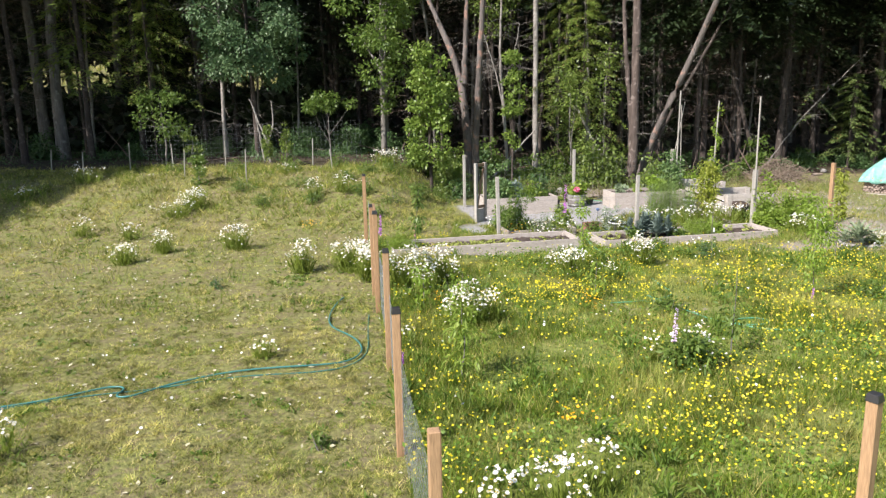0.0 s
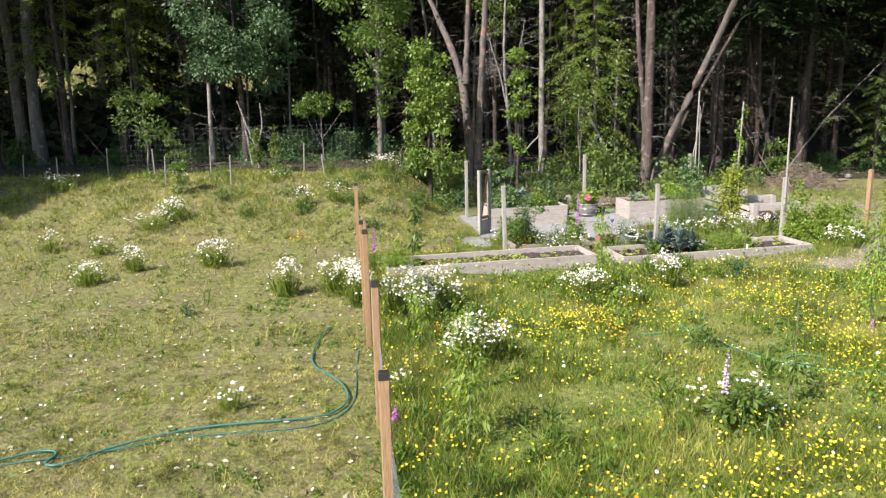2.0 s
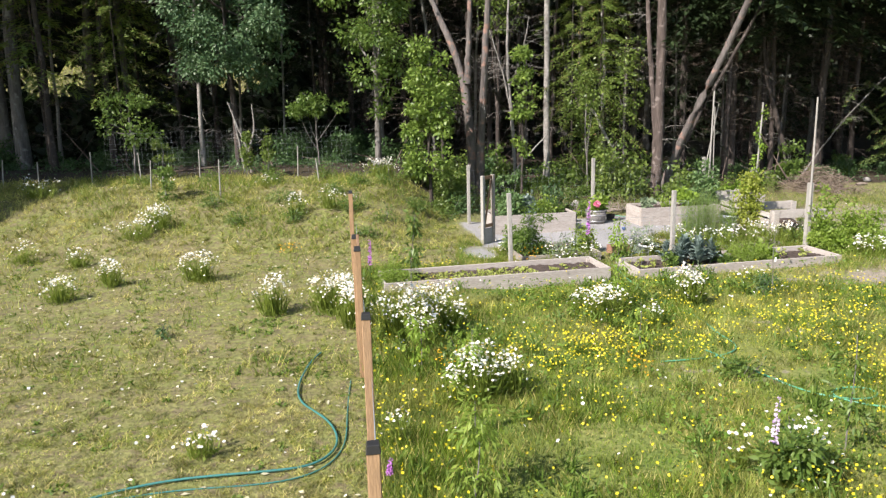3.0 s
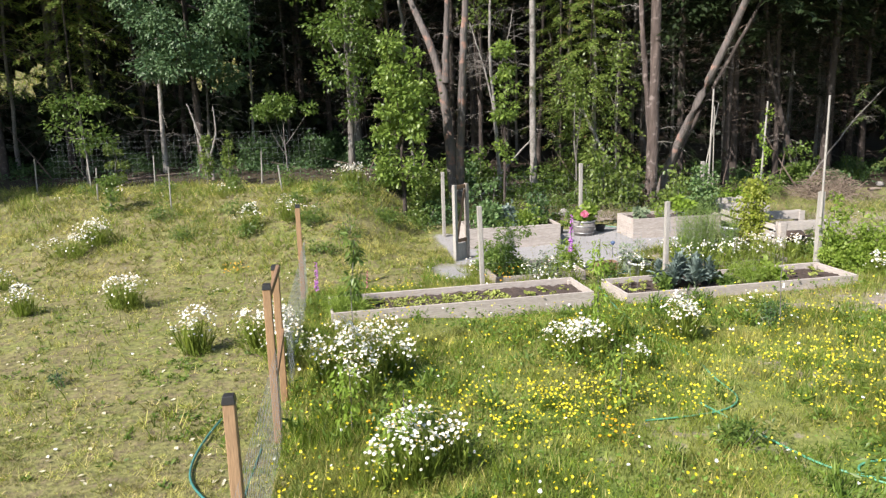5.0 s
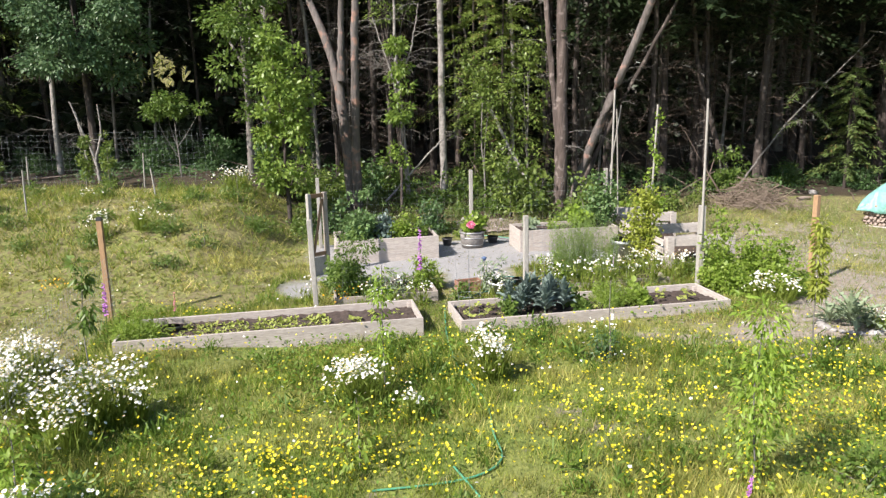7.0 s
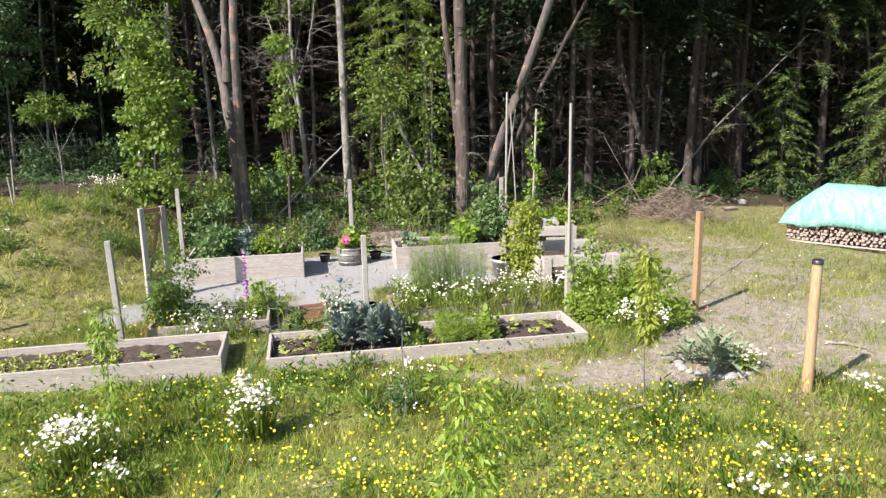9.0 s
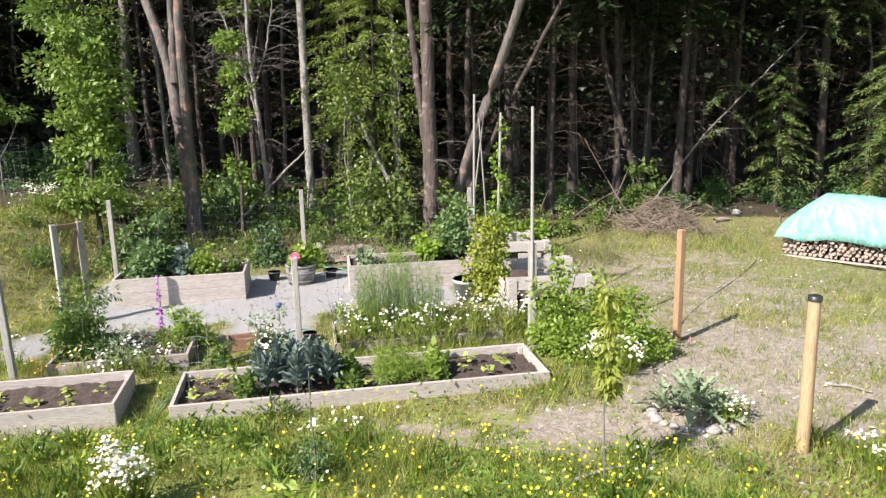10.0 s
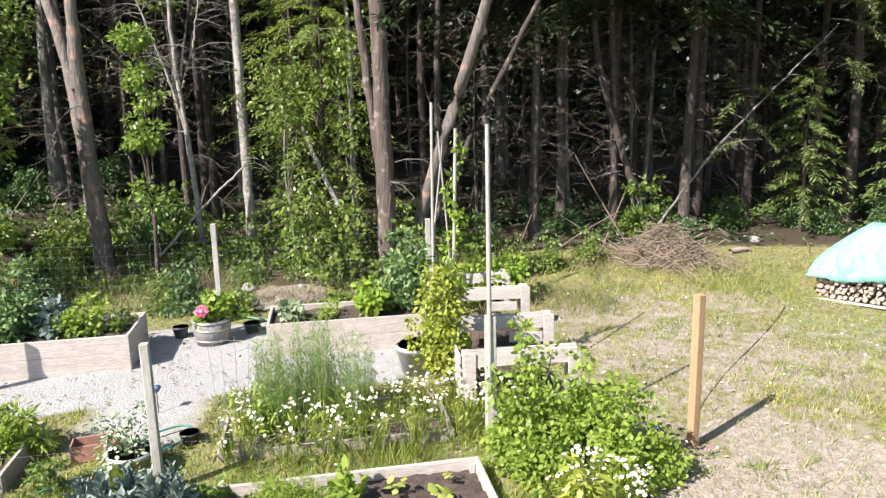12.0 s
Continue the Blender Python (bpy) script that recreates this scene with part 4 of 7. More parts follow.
def dead_boughs(pl, x, y, z0, z1, count, reach, r=0.008):
    """Bare dead side branches with forked ends."""
    for _ in range(count):
        z, a = rng.uniform(z0, z1), rng.uniform(0, 6.28)
        ln = reach * rng.uniform(0.35, 1.0)
        d = np.array([math.cos(a), math.sin(a), rng.normal(-0.12, 0.22)])
        p0 = np.array([x, y, z])
        pts = bent(p0, p0 + d * ln, 4, 0.06 * ln, -0.14 * ln)
        pl.add(*tube(pts, np.linspace(r, r * 0.3, 4), 3))
        for _ in range(6):
            t = int(rng.integers(1, 4))
            q = pts[t]
            d2 = unit(d + rng.normal(0, 0.6, 3)) * ln * rng.uniform(0.2, 0.45)
            pl.add(*tube([q, q + d2 * 0.5 + [0, 0, -0.03], q + d2], [r * 0.45, r * 0.35, r * 0.15], 3))
    return pl


def bough_sprays(pos, way, count, size, width, droop):
    """Needle sprays along a bough, hanging to both sides."""
    t = rng.uniform(0.12, 1.0, count)[:, None]
    ln = np.linalg.norm(way)
    p = pos + way * t + [0, 0, -1] * (droop * t ** 2 * ln) + rng.normal(0, 0.05 * ln, (count, 3)) * (1 - 0.5 * t)
    side = np.cross(unit(way), [0, 0, 1.0]) * np.where(rng.random(count) < 0.5, -1, 1)[:, None]
    d = unit(way) * 0.7 + side * 0.8 + rng.normal(0, 0.25, (count, 3)) + [0, 0, -0.35]
    return leaves(p, d, size * rng.uniform(0.6, 1.2, count), width, 0.12, (0, 0, 1), 0.3)


def conifer_crown(pl, z0, z1, reach, boughs, sprays, size=0.38, width=0.26, droop=0.35, x=0.0, y=0.0):
    for i in range(boughs):
        t = (i + rng.uniform(0, 1)) / boughs
        z = z0 + (z1 - z0) * t
        a = i * 2.4 + rng.uniform(-0.4, 0.4)
        ln = reach * (1 - t) ** 0.7 * rng.uniform(0.65, 1.1) + 0.25
        pl.add(*bough_sprays(np.array([x, y, z]), np.array([math.cos(a), math.sin(a), 0.12]) * ln, sprays, size, width, droop))
    return pl


def forest_tree(name, h, r, bark, label, dead, dead_z, crown_z, reach, boughs, sprays, lean=(0, 0), category="tree", spray=0.5):
    """A tall wood tree: tapered trunk, dead boughs below, a crown of shade-dark needles above."""
    e = thing(name, 0, 0, -50, 0, label, category, "trees of the wood")
    pts = bent((0, 0, -0.15), (lean[0], lean[1], h), 10, 0.07 + r * 0.3)
    pts[:2, :2] *= 0.3
    rad = r * (1 - 0.75 * np.linspace(0, 1, 10) ** 1.1)
    rad[0] *= 1.35
    v, f = tube(pts, rad, 10)
    part("trunk", Pile().add(v + rng.normal(0, r * 0.07, v.shape), f).mesh("trunk"), M[bark], e)
    if dead:
        pl = Pile()
        for _ in range(dead):
            z = rng.uniform(*dead_z)
            c = np.array([np.interp(z, pts[:, 2], pts[:, i]) for i in (0, 1)])
            dead_boughs(pl, c[0], c[1], z, z + 0.01, 1, 1.9)
        part("dead_branchwork", pl.mesh("dead_branchwork", False), M["twig_brown" if bark == "bark_brown" else "twig"], e, "bare dead side branches with forked ends")
    if boughs:
        part("crown", conifer_crown(Pile(), crown_z, h + 1.0, reach, boughs, sprays, spray, 0.32, x=lean[0] * 0.6, y=lean[1] * 0.6).mesh("crown", False), M["needle_shaded"], e)
    return e


def place(ob, x, y, rz=None, s=1.0, z=None):
    e = copy_thing(ob, pose(x, y, ground_z(x, y) if z is None else z, 0, 0, rng.uniform(0, 360) if rz is None else rz) @ Matrix.Diagonal((s, s, s, 1)))
    return e


FIR = "tall conifer with shaded needle tone and bare grey lower branches"
firs = [forest_tree("fir_tree", 17, 0.13, "bark_brown", FIR, 60, (1.2, 8.5), 7.0, 3.4, 44, 42),
        forest_tree("fir_tree", 19, 0.19, "bark_grey", FIR, 46, (2.0, 9), 8.0, 3.8, 46, 42, (0.5, 0.2)),
        forest_tree("fir_tree", 15, 0.095, "bark_brown", FIR, 64, (1.0, 8), 6.6, 2.8, 34, 34, (-0.5, 0.3))]
firs.append(forest_tree("fir_tree", 18, 0.115, "bark_brown", FIR, 60, (1.2, 8.5), 7.4, 5.4, 64, 84))
firs.append(forest_tree("fir_tree", 17, 0.115, "bark_brown", FIR, 52, (2.0, 8.0), 6.0, 5.2, 98, 170, (0.2, -0.2), spray=0.32))
poles_ = [forest_tree("young_tree", 12, 0.075, "bark_pale", "thin pale dead-looking pole tree in the wood", 44, (0.6, 8), 8.5, 1.4, 14, 30, (0.4, 0.1)),
          forest_tree("young_tree", 11, 0.06, "bark_grey", "thin grey pole tree with bare twigs", 50, (0.6, 8), 8.2, 1.3, 14, 30, (-0.5, 0.2)),
          forest_tree("young_tree", 13, 0.095, "bark_brown", "slender dark pole tree with bare twigs", 44, (0.8, 9), 8.5, 1.6, 16, 30, (0.3, -0.3))]

# the trees whose places are known
place(firs[1], -17.6, 26.3, 20, 1.25)
place(firs[1], -19.4, 28.2, 140, 1.2)
place(firs[0], -14.6, 27.5, 40)
place(firs[2], -12.3, 29.0, 80, 1.0)
place(firs[1], -3.9, 28.6, 60, 0.95)
place(firs[0], -0.2, 30.0, 10, 1.05)
place(firs[4], 9.24, 25.7, 100, 0.95)
place(firs[4], 11.3, 26.6, 200, 0.85)
place(firs[4], 15.2, 28.4, 300, 0.95)
place(firs[4], 13.1, 26.9, 40, 1.1)
place(firs[4], 17.4, 27.4, 150, 1.1)
place(firs[4], 20.5, 27.0, 10, 1.0)
place(poles_[0], 12.9, 32.0, 190)
place(poles_[1], 10.6, 30.0, 80)
place(poles_[0], 15.6, 33.0, 250)
place(poles_[1], -1.5, 25.6, 15, 1.15)
place(poles_[2], -2.1, 26.1, 200, 0.9)
place(poles_[0], -10.4, 26.0, 60, 1.2)
place(poles_[0], 4.9, 26.4, 120)
place(poles_[2], 3.0, 27.6, 10)

for x, y in ((-6.4, 30.6), (-11.0, 29.6), (-15.8, 25.2), (2.0, 30.4), (6.4, 29.6), (12.0, 30.4), (18.9, 26.4), (-18.3, 24.6), (22.5, 26.4), (15.6, 30.2), (10.1, 27.4), (13.7, 27.8), (17.0, 28.6), (8.2, 27.6), (11.6, 28.2), (19.6, 28.6)):
    place(firs[3], x, y, None, rng.uniform(0.98, 1.06))
taken = [(-6.4, 30.6), (-11.0, 29.6), (-15.8, 25.2), (2.0, 30.4), (6.4, 29.6), (12.0, 30.4), (18.9, 26.4), (-18.3, 24.6), (22.5, 26.4), (15.6, 30.2), (10.1, 27.4), (13.7, 27.8), (17.0, 28.6), (-17.6, 26.3), (-19.4, 28.2), (-3.9, 28.6), (-0.2, 30), (9.2, 25.7), (11.3, 26.6), (15.2, 28.4), (13.1, 26.9), (17.4, 27.4), (20.5, 27), (0, 23.3), (2.6, 25.1), (6.1, 22.8)]
placed = 0
while placed < 115:
    y = 26.5 + 34 * rng.random() ** 1.25
    x = rng.uniform(-8 - 0.72 * (y + 5), 9 + 0.75 * (y - 6))
    if min(math.hypot(x - a, y - b) for a, b in taken) < 1.25 or (x < -13 and y > 44) or (x < -14 and y > 33 and rng.random() < 0.6):
        continue
    taken.append((x, y))
    far_ = y > 40
    ob = firs[int(rng.integers(4))] if rng.random() < (0.7 if far_ else 0.5) else poles_[int(rng.integers(3))]
    place(ob, x, y, None, rng.uniform(0.85, 1.2))
    placed += 1
for x, y in ((-25.5, 18.0), (-27, 14.5), (-24.5, 22.0), (-29, 23), (-28.5, 18.5)):
    place(firs[3], x, y, None, 1.05)
place(firs[3], -23.0, 13.2, 30, 0.78)
place(firs[3], -23.0, 11.9, 130, 0.76)
place(firs[3], -27.2, 11.8, 70, 1.05)
for x, y in ((-27.2, 9.2), (-25.6, 8.3), (-28.6, 7.6), (-30.2, 11.0), (-25.2, 10.4)):
    place(firs[3], x, y, None, 0.85)
for ob in firs + poles_:
    place(ob, rng.uniform(24, 34), rng.uniform(30, 36))
    for child in list(ob.children):
        bpy.data.objects.remove(child)
    bpy.data.objects.remove(ob)


def stems_tree(name, x, y, stems, bark, label, boughs=0, reach=1.2, crown=None, leaf=None):
    """A tree from bent stems, each ((x, y, z) ..., r0, r1), in its own place."""
    e = thing(name, x, y, None, 0, label, "tree", "trees of the wood")
    z0 = ground_z(x, y)
    for pts, r0, r1 in stems:
        pts = np.array(pts, float) - [x, y, z0]
        t = np.linspace(0, 1, 26)
        src = np.linspace(0, 1, len(pts))
        fine_ = np.stack([np.interp(t, src, pts[:, i]) for i in range(3)], 1)
        for _ in range(14):
            fine_[1:-1] = (fine_[:-2] + 2 * fine_[1:-1] + fine_[2:]) / 4
        fine_[1:-1] += rng.normal(0, 0.008, (24, 3))
        v, f = tube(fine_, np.linspace(r0, r1, 26) * rng.uniform(0.93, 1.08, 26), 12)
        part("trunk", Pile().add(v + rng.normal(0, r1 * 0.05, v.shape), f).mesh("trunk"), M[bark], e)
    if boughs:
        pl = Pile()
        for _ in range(boughs):
            pts, r0, r1 = stems[int(rng.integers(len(stems)))]
            t = rng.uniform(0.25, 1.0)
            pp = np.array(pts, float) - [x, y, z0]
            src = np.linspace(0, 1, len(pp))
            c = [np.interp(t, src, pp[:, i]) for i in range(3)]
            dead_boughs(pl, c[0], c[1], c[2], c[2] + 0.01, 1, reach, 0.010)
        part("dead_branchwork", pl.mesh("dead_branchwork", False), M["twig"], e, "bare grey dead side branches")
    if crown is not None:
        part("crown", crown, M[leaf], e)
    return e


gzw = ground_z(0, 23.3)
high = cloud(2400, dome(40, 2.6, 2.4, 3.6, 9.8), rng.uniform(0.6, 1.1, 40), 0.13, 0.5)
stems_tree("madrone_tree", -0.05, 23.3, [
    ([(-0.02, 23.3, 0.1), (-0.12, 23.3, 2.0), (-0.31, 23.45, 4.75), (-1.29, 24.3, 6.8), (-2.4, 25.0, 9.4)], 0.19, 0.06),
    ([(-0.25, 23.4, 4.3), (-0.2, 23.4, 5.4), (-0.12, 23.32, 6.8), (0.0, 23.3, 10.5)], 0.12, 0.05),
    ([(0.12, 23.15, 0.1), (0.16, 23.0, 1.9), (0.28, 22.5, 4.4), (0.44, 22.35, 6.6), (0.6, 22.3, 10.0)], 0.15, 0.07)],
    "bark_red", "leaning grey and orange madrone with three stems", 14, 1.3, Pile().add(*high).mesh("crown", False), "leaf_deep")
stems_tree("dead_tree", 1.35, 25.0, [([(1.5, 25.0, 0.3), (1.35, 25.0, 3.0), (1.15, 25.0, 5.4), (1.3, 24.9, 8.6)], 0.075, 0.03), ([(1.3, 25.0, 3.4), (1.05, 24.9, 4.6), (0.55, 24.8, 6.2)], 0.04, 0.015), ([(1.25, 25.0, 4.2), (1.7, 24.9, 5.2), (1.95, 24.9, 6.6)], 0.035, 0.012)], "bark_pale", "bare dead tree with crooked tangled twigs", 60, 1.2)
stems_tree("dead_birch", 2.6, 25.1, [([(2.62, 25.1, 0.4), (2.6, 25.1, 3.0), (2.6, 25.1, 7.0), (2.62, 25.1, 11.5)], 0.12, 0.08)], "bark_pale", "straight pale bare trunk with broken dead twigs", 26, 1.2)
stems_tree("slender_tree", 3.9, 26.6, [([(4.3, 26.6, 0.5), (4.15, 26.6, 2.6), (3.95, 26.6, 5.2), (4.2, 26.6, 9.2)], 0.10, 0.06), ([(4.1, 26.6, 3.2), (3.6, 26.6, 4.4), (3.3, 26.6, 6.0)], 0.06, 0.03)], "bark_red", "thin crooked reddish trunk", 12, 1.1)
stems_tree("twin_tree", 6.07, 22.9, [([(6.05, 22.9, 0.2), (6.05, 22.9, 2.8), (6.05, 22.8, 5.2), (5.95, 22.8, 10.8)], 0.19, 0.13), ([(6.0, 22.9, 2.2), (5.78, 22.9, 4.4), (5.6, 22.9, 6.2), (5.5, 22.9, 9.5)], 0.09, 0.06)], "bark_twin", "stout brown twin trunk at the wood's edge", 20, 1.3,
           Pile().add(*cloud(1600, dome(36, 2.4, 2.0, 3.6, 9.6), rng.uniform(0.6, 1.0, 36), 0.15, 0.45)).mesh("crown", False), "leaf_deep")
stems_tree("leaning_tree", 6.6, 23.6, [([(6.45, 23.7, 0.4), (6.75, 23.5, 1.75), (7.5, 22.75, 3.9), (8.3, 21.95, 6.2), (9.6, 20.7, 10.4)], 0.135, 0.085)], "bark_red", "strongly leaning grey and orange trunk", 8, 1.2)
stems_tree("leaning_tree", 6.9, 24.2, [([(6.6, 24.2, 0.5), (7.4, 24.1, 2.4), (8.2, 24.0, 4.0), (9.4, 24.0, 6.2), (10.8, 24.0, 9.0)], 0.07, 0.04)], "bark_brown", "thin leaning trunk behind a thicker one", 12, 1.0)
stems_tree("curved_tree", 11.9, 26.5, [([(12.05, 26.4, 0.5), (11.75, 26.4, 1.6), (11.3, 26.4, 3.0), (10.7, 26.5, 4.9), (10.5, 26.5, 8.5)], 0.10, 0.06)], "bark_brown", "curved dark trunk crossing a straight one", 10, 1.0)
stems_tree("leaning_tree", 12.0, 25.4, [([(12.0, 25.4, 0.8), (13.4, 25.8, 2.6), (14.9, 26.2, 4.0), (16.4, 26.6, 5.4)], 0.032, 0.014)], "bark_grey", "thin dead tree fallen against its neighbours", 10, 0.7)
stems_tree("leaning_tree", 1.0, 24.4, [([(0.6, 24.0, 0.4), (1.7, 24.3, 1.6), (2.6, 24.8, 2.5)], 0.035, 0.025)], "bark_pale", "thin pale dead pole leaning on a trunk")
stems_tree("leaning_tree", 4.9, 23.9, [([(5.6, 23.6, 0.7), (4.9, 23.9, 1.7), (4.1, 24.4, 3.4)], 0.07, 0.04)], "bark_pale", "short pale leaning trunk among leaves", 4, 0.6)
stems_tree("snag", -8.2, 23.8, [([(-7.9, 23.8, 1.3), (-8.0, 23.8, 2.2), (-8.6, 23.8, 3.9)], 0.06, 0.02), ([(-8.0, 23.8, 2.1), (-7.7, 23.8, 3.0), (-7.75, 23.8, 3.8)], 0.04, 0.015), ([(-8.15, 23.8, 1.3), (-8.3, 23.8, 2.6), (-8.45, 23.8, 3.6)], 0.04, 0.02)], "bark_pale", "bleached broken forked snag behind the wire", 10, 0.7)


def leafy_tree(name, x, y, h, stem_r, centres, radii, count, leaf, leaf_mat, bark, label, width=0.6, limbs=6, droop=0.3):
    """A broadleaved tree: trunk, limbs to the clumps of leaves, and the crown."""
    e = thing(name, x, y, None, 0, label, "tree", "broadleaved trees")
    top = np.mean(centres, 0)
    pts = bent((0, 0, -0.1), (top[0] * 0.6, top[1] * 0.6, h * 0.8), 7, 0.06)
    part("trunk", Pile().add(*tube(pts, np.linspace(stem_r, stem_r * 0.35, 7), 9)).mesh("trunk"), M[bark], e)
    for i in rng.choice(len(centres), limbs, replace=False):
        s = pts[int(rng.integers(2, 6))]
        part("limb", Pile().add(*tube(bent(s, centres[i], 5, 0.05), np.linspace(stem_r * 0.45, stem_r * 0.12, 5), 6)).mesh("limb"), M[bark], e)
    part("crown", Pile().add(*cloud(count, centres, radii, leaf, width, droop)).mesh("crown", False), M[leaf_mat], e)
    return e


def column(k, r, z0, z1, fat=0.5):
    """Clump centres through an upright uneven crown."""
    z = rng.uniform(z0, z1, k)
    t = (z - z0) / (z1 - z0)
    q = r * (np.sin(np.pi * np.clip(0.12 + 0.8 * t, 0, 1)) ** fat) * np.sqrt(rng.uniform(0.15, 1, k))
    a = rng.uniform(0, 6.28, k)
    return np.stack([q * np.cos(a), q * np.sin(a), z], 1)


c = column(40, 0.8, 1.15, 5.0)
leafy_tree("maple_tree", -1.45, 21.3, 3.6, 0.07, c, rng.uniform(0.22, 0.46, 40), 6200, 0.125, "leaf_young", "bark_brown", "young bright green leafy maple at the garden's corner")
c = np.concatenate([column(15, 0.30, 2.9, 5.3), np.array([[0.15, -0.1, 1.75], [0.05, -0.2, 1.95], [-0.1, 0.0, 2.1]])])
leafy_tree("maple_tree", 1.5, 22.4, 4.4, 0.05, c, rng.uniform(0.17, 0.32, 18), 1500, 0.115, "leaf_young", "bark_brown", "slender yellow-green sapling among the trunks")
c = np.concatenate([column(40, 1.9, 3.2, 9.5), np.array([[0.3, -0.4, 2.2], [0.5, -0.5, 2.6], [0.1, -0.5, 1.9]])])
leafy_tree("maple_tree", -3.55, 25.0, 8.5, 0.13, c, np.concatenate([rng.uniform(0.45, 0.85, 40), [0.4, 0.35, 0.35]]), 11000, 0.135, "leaf_mid", "bark_grey", "large leafy maple with a pale trunk")
c = column(70, 2.1, 3.1, 9.8)
leafy_tree("maple_tree", -8.9, 25.6, 8.5, 0.14, c, rng.uniform(0.42, 0.78, 70), 21000, 0.125, "leaf_alder", "bark_brown", "large blue-green leafy tree at the wood's edge")
c = column(16, 1.1, 1.0, 2.9)
leafy_tree("maple_tree", -12.0, 23.6, 2.7, 0.05, c, rng.uniform(0.25, 0.45, 16), 1300, 0.12, "leaf_mid", "bark_grey", "spreading shrubby young tree at the bank")
c = np.stack([rng.uniform(-0.9, 0.9, 10), rng.uniform(-0.4, 0.4, 10), rng.uniform(2.0, 2.5, 10)], 1)
leafy_tree("maple_tree", -5.6, 24.4, 2.4, 0.03, c, rng.uniform(0.2, 0.36, 10), 1500, 0.11, "leaf_mid", "bark_grey", "flat-topped sapling behind the wire", limbs=4)
for x, y, z0, z1, r, k in ((-6.95, 22.5, 0.1, 1.6, 0.13, 14), (-7.7, 22.6, 0.1, 1.5, 0.13, 14), (-10.6, 22.6, 0.1, 1.3, 0.3, 8), (-9.1, 19.2, 0.05, 0.9, 0.28, 8)):
    c = column(k, r, z0, z1)
    leafy_tree("sapling", x, y, z1, 0.018, c, rng.uniform(0.10, 0.2, k), 700, 0.085, "leaf_maple" if y > 22 else "leaf_mid", "bark_grey", "small leafy sapling on the bank", limbs=3)
c = column(26, 1.0, 5.6, 9.4)
leafy_tree("maple_tree", 0.9, 25.9, 8.5, 0.10, c, rng.uniform(0.3, 0.6, 26), 1800, 0.125, "leaf_maple", "bark_brown", "slim leafy tree behind the madrone")

for x, y, z0, z1, r, k in ((3.9, 23.9, 1.3, 4.6, 0.7, 22), (5.2, 24.1, 2.4, 4.9, 0.6, 14), (4.6, 23.0, 0.6, 2.4, 0.6, 14)):
    c = column(k, r, z0, z1)
    leafy_tree("maple_tree", x, y, z1, 0.035, c, rng.uniform(0.25, 0.5, k), 62 * k, 0.105, "leaf_maple", "bark_grey", "slender leafy young maple among the trunks", limbs=4)


def soft_conifer(name, x, y, h, reach, z0, boughs, sprays, label, leaf_mat="needle_sunlit", droop=0.4, size=0.17, r=0.05):
    e = thing(name, x, y, None, 0, label, "tree", "young conifers")
    part("trunk", Pile().add(*tube(bent((0, 0, -0.1), (0, 0, h), 6, 0.05), np.linspace(r, r * 0.3, 6), 8)).mesh("trunk"), M["bark_brown"], e)
    part("crown", conifer_crown(Pile(), z0, h, reach, boughs, sprays, size, 0.22, droop).mesh("crown", False), M[leaf_mat], e)
    return e


soft_conifer("hemlock_tree", 4.5, 24.9, 8.2, 2.0, 0.9, 66, 150, "feathery light green hemlock between the trunks", "needle_sunlit")
soft_conifer("hemlock_tree", 3.6, 25.9, 9.0, 1.8, 2.2, 56, 120, "feathery light green hemlock between the trunks", "needle_sunlit")
soft_conifer("hemlock_tree", 7.9, 26.2, 5.0, 1.4, 0.8, 26, 46, "small hemlock with the wood's shade in its needle colour", "needle_shaded")
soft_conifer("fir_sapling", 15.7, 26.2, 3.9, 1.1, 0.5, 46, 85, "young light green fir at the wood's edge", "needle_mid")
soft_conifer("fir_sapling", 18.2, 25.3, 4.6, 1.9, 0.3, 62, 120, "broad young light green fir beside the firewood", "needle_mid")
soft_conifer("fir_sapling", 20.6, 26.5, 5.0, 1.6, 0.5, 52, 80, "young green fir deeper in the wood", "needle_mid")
# shade is painted by near-black needles, sunlight on three trees by bright ones
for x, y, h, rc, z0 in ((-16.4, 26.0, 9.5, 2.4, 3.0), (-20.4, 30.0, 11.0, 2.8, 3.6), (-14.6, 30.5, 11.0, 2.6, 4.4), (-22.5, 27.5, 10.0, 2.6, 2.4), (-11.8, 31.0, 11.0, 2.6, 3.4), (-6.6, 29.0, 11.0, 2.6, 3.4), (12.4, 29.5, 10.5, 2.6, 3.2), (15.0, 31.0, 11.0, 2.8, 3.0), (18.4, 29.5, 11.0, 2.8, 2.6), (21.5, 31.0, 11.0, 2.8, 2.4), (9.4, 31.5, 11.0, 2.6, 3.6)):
    soft_conifer("hemlock_tree", x, y, h, rc, z0, 44, 60, "drooping conifer of the wood, shaded or sunlit by needle colour", "needle_sunlit" if (x, y) in ((-16.4, 26.0), (-14.6, 30.5), (-11.8, 31.0)) else "needle_shaded", 0.4, 0.34, 0.07)
soft_conifer("hemlock_tree", -13.2, 25.6, 10.0, 2.2, 2.6, 54, 130, "drooping green conifer over the bank", "needle_sunlit")
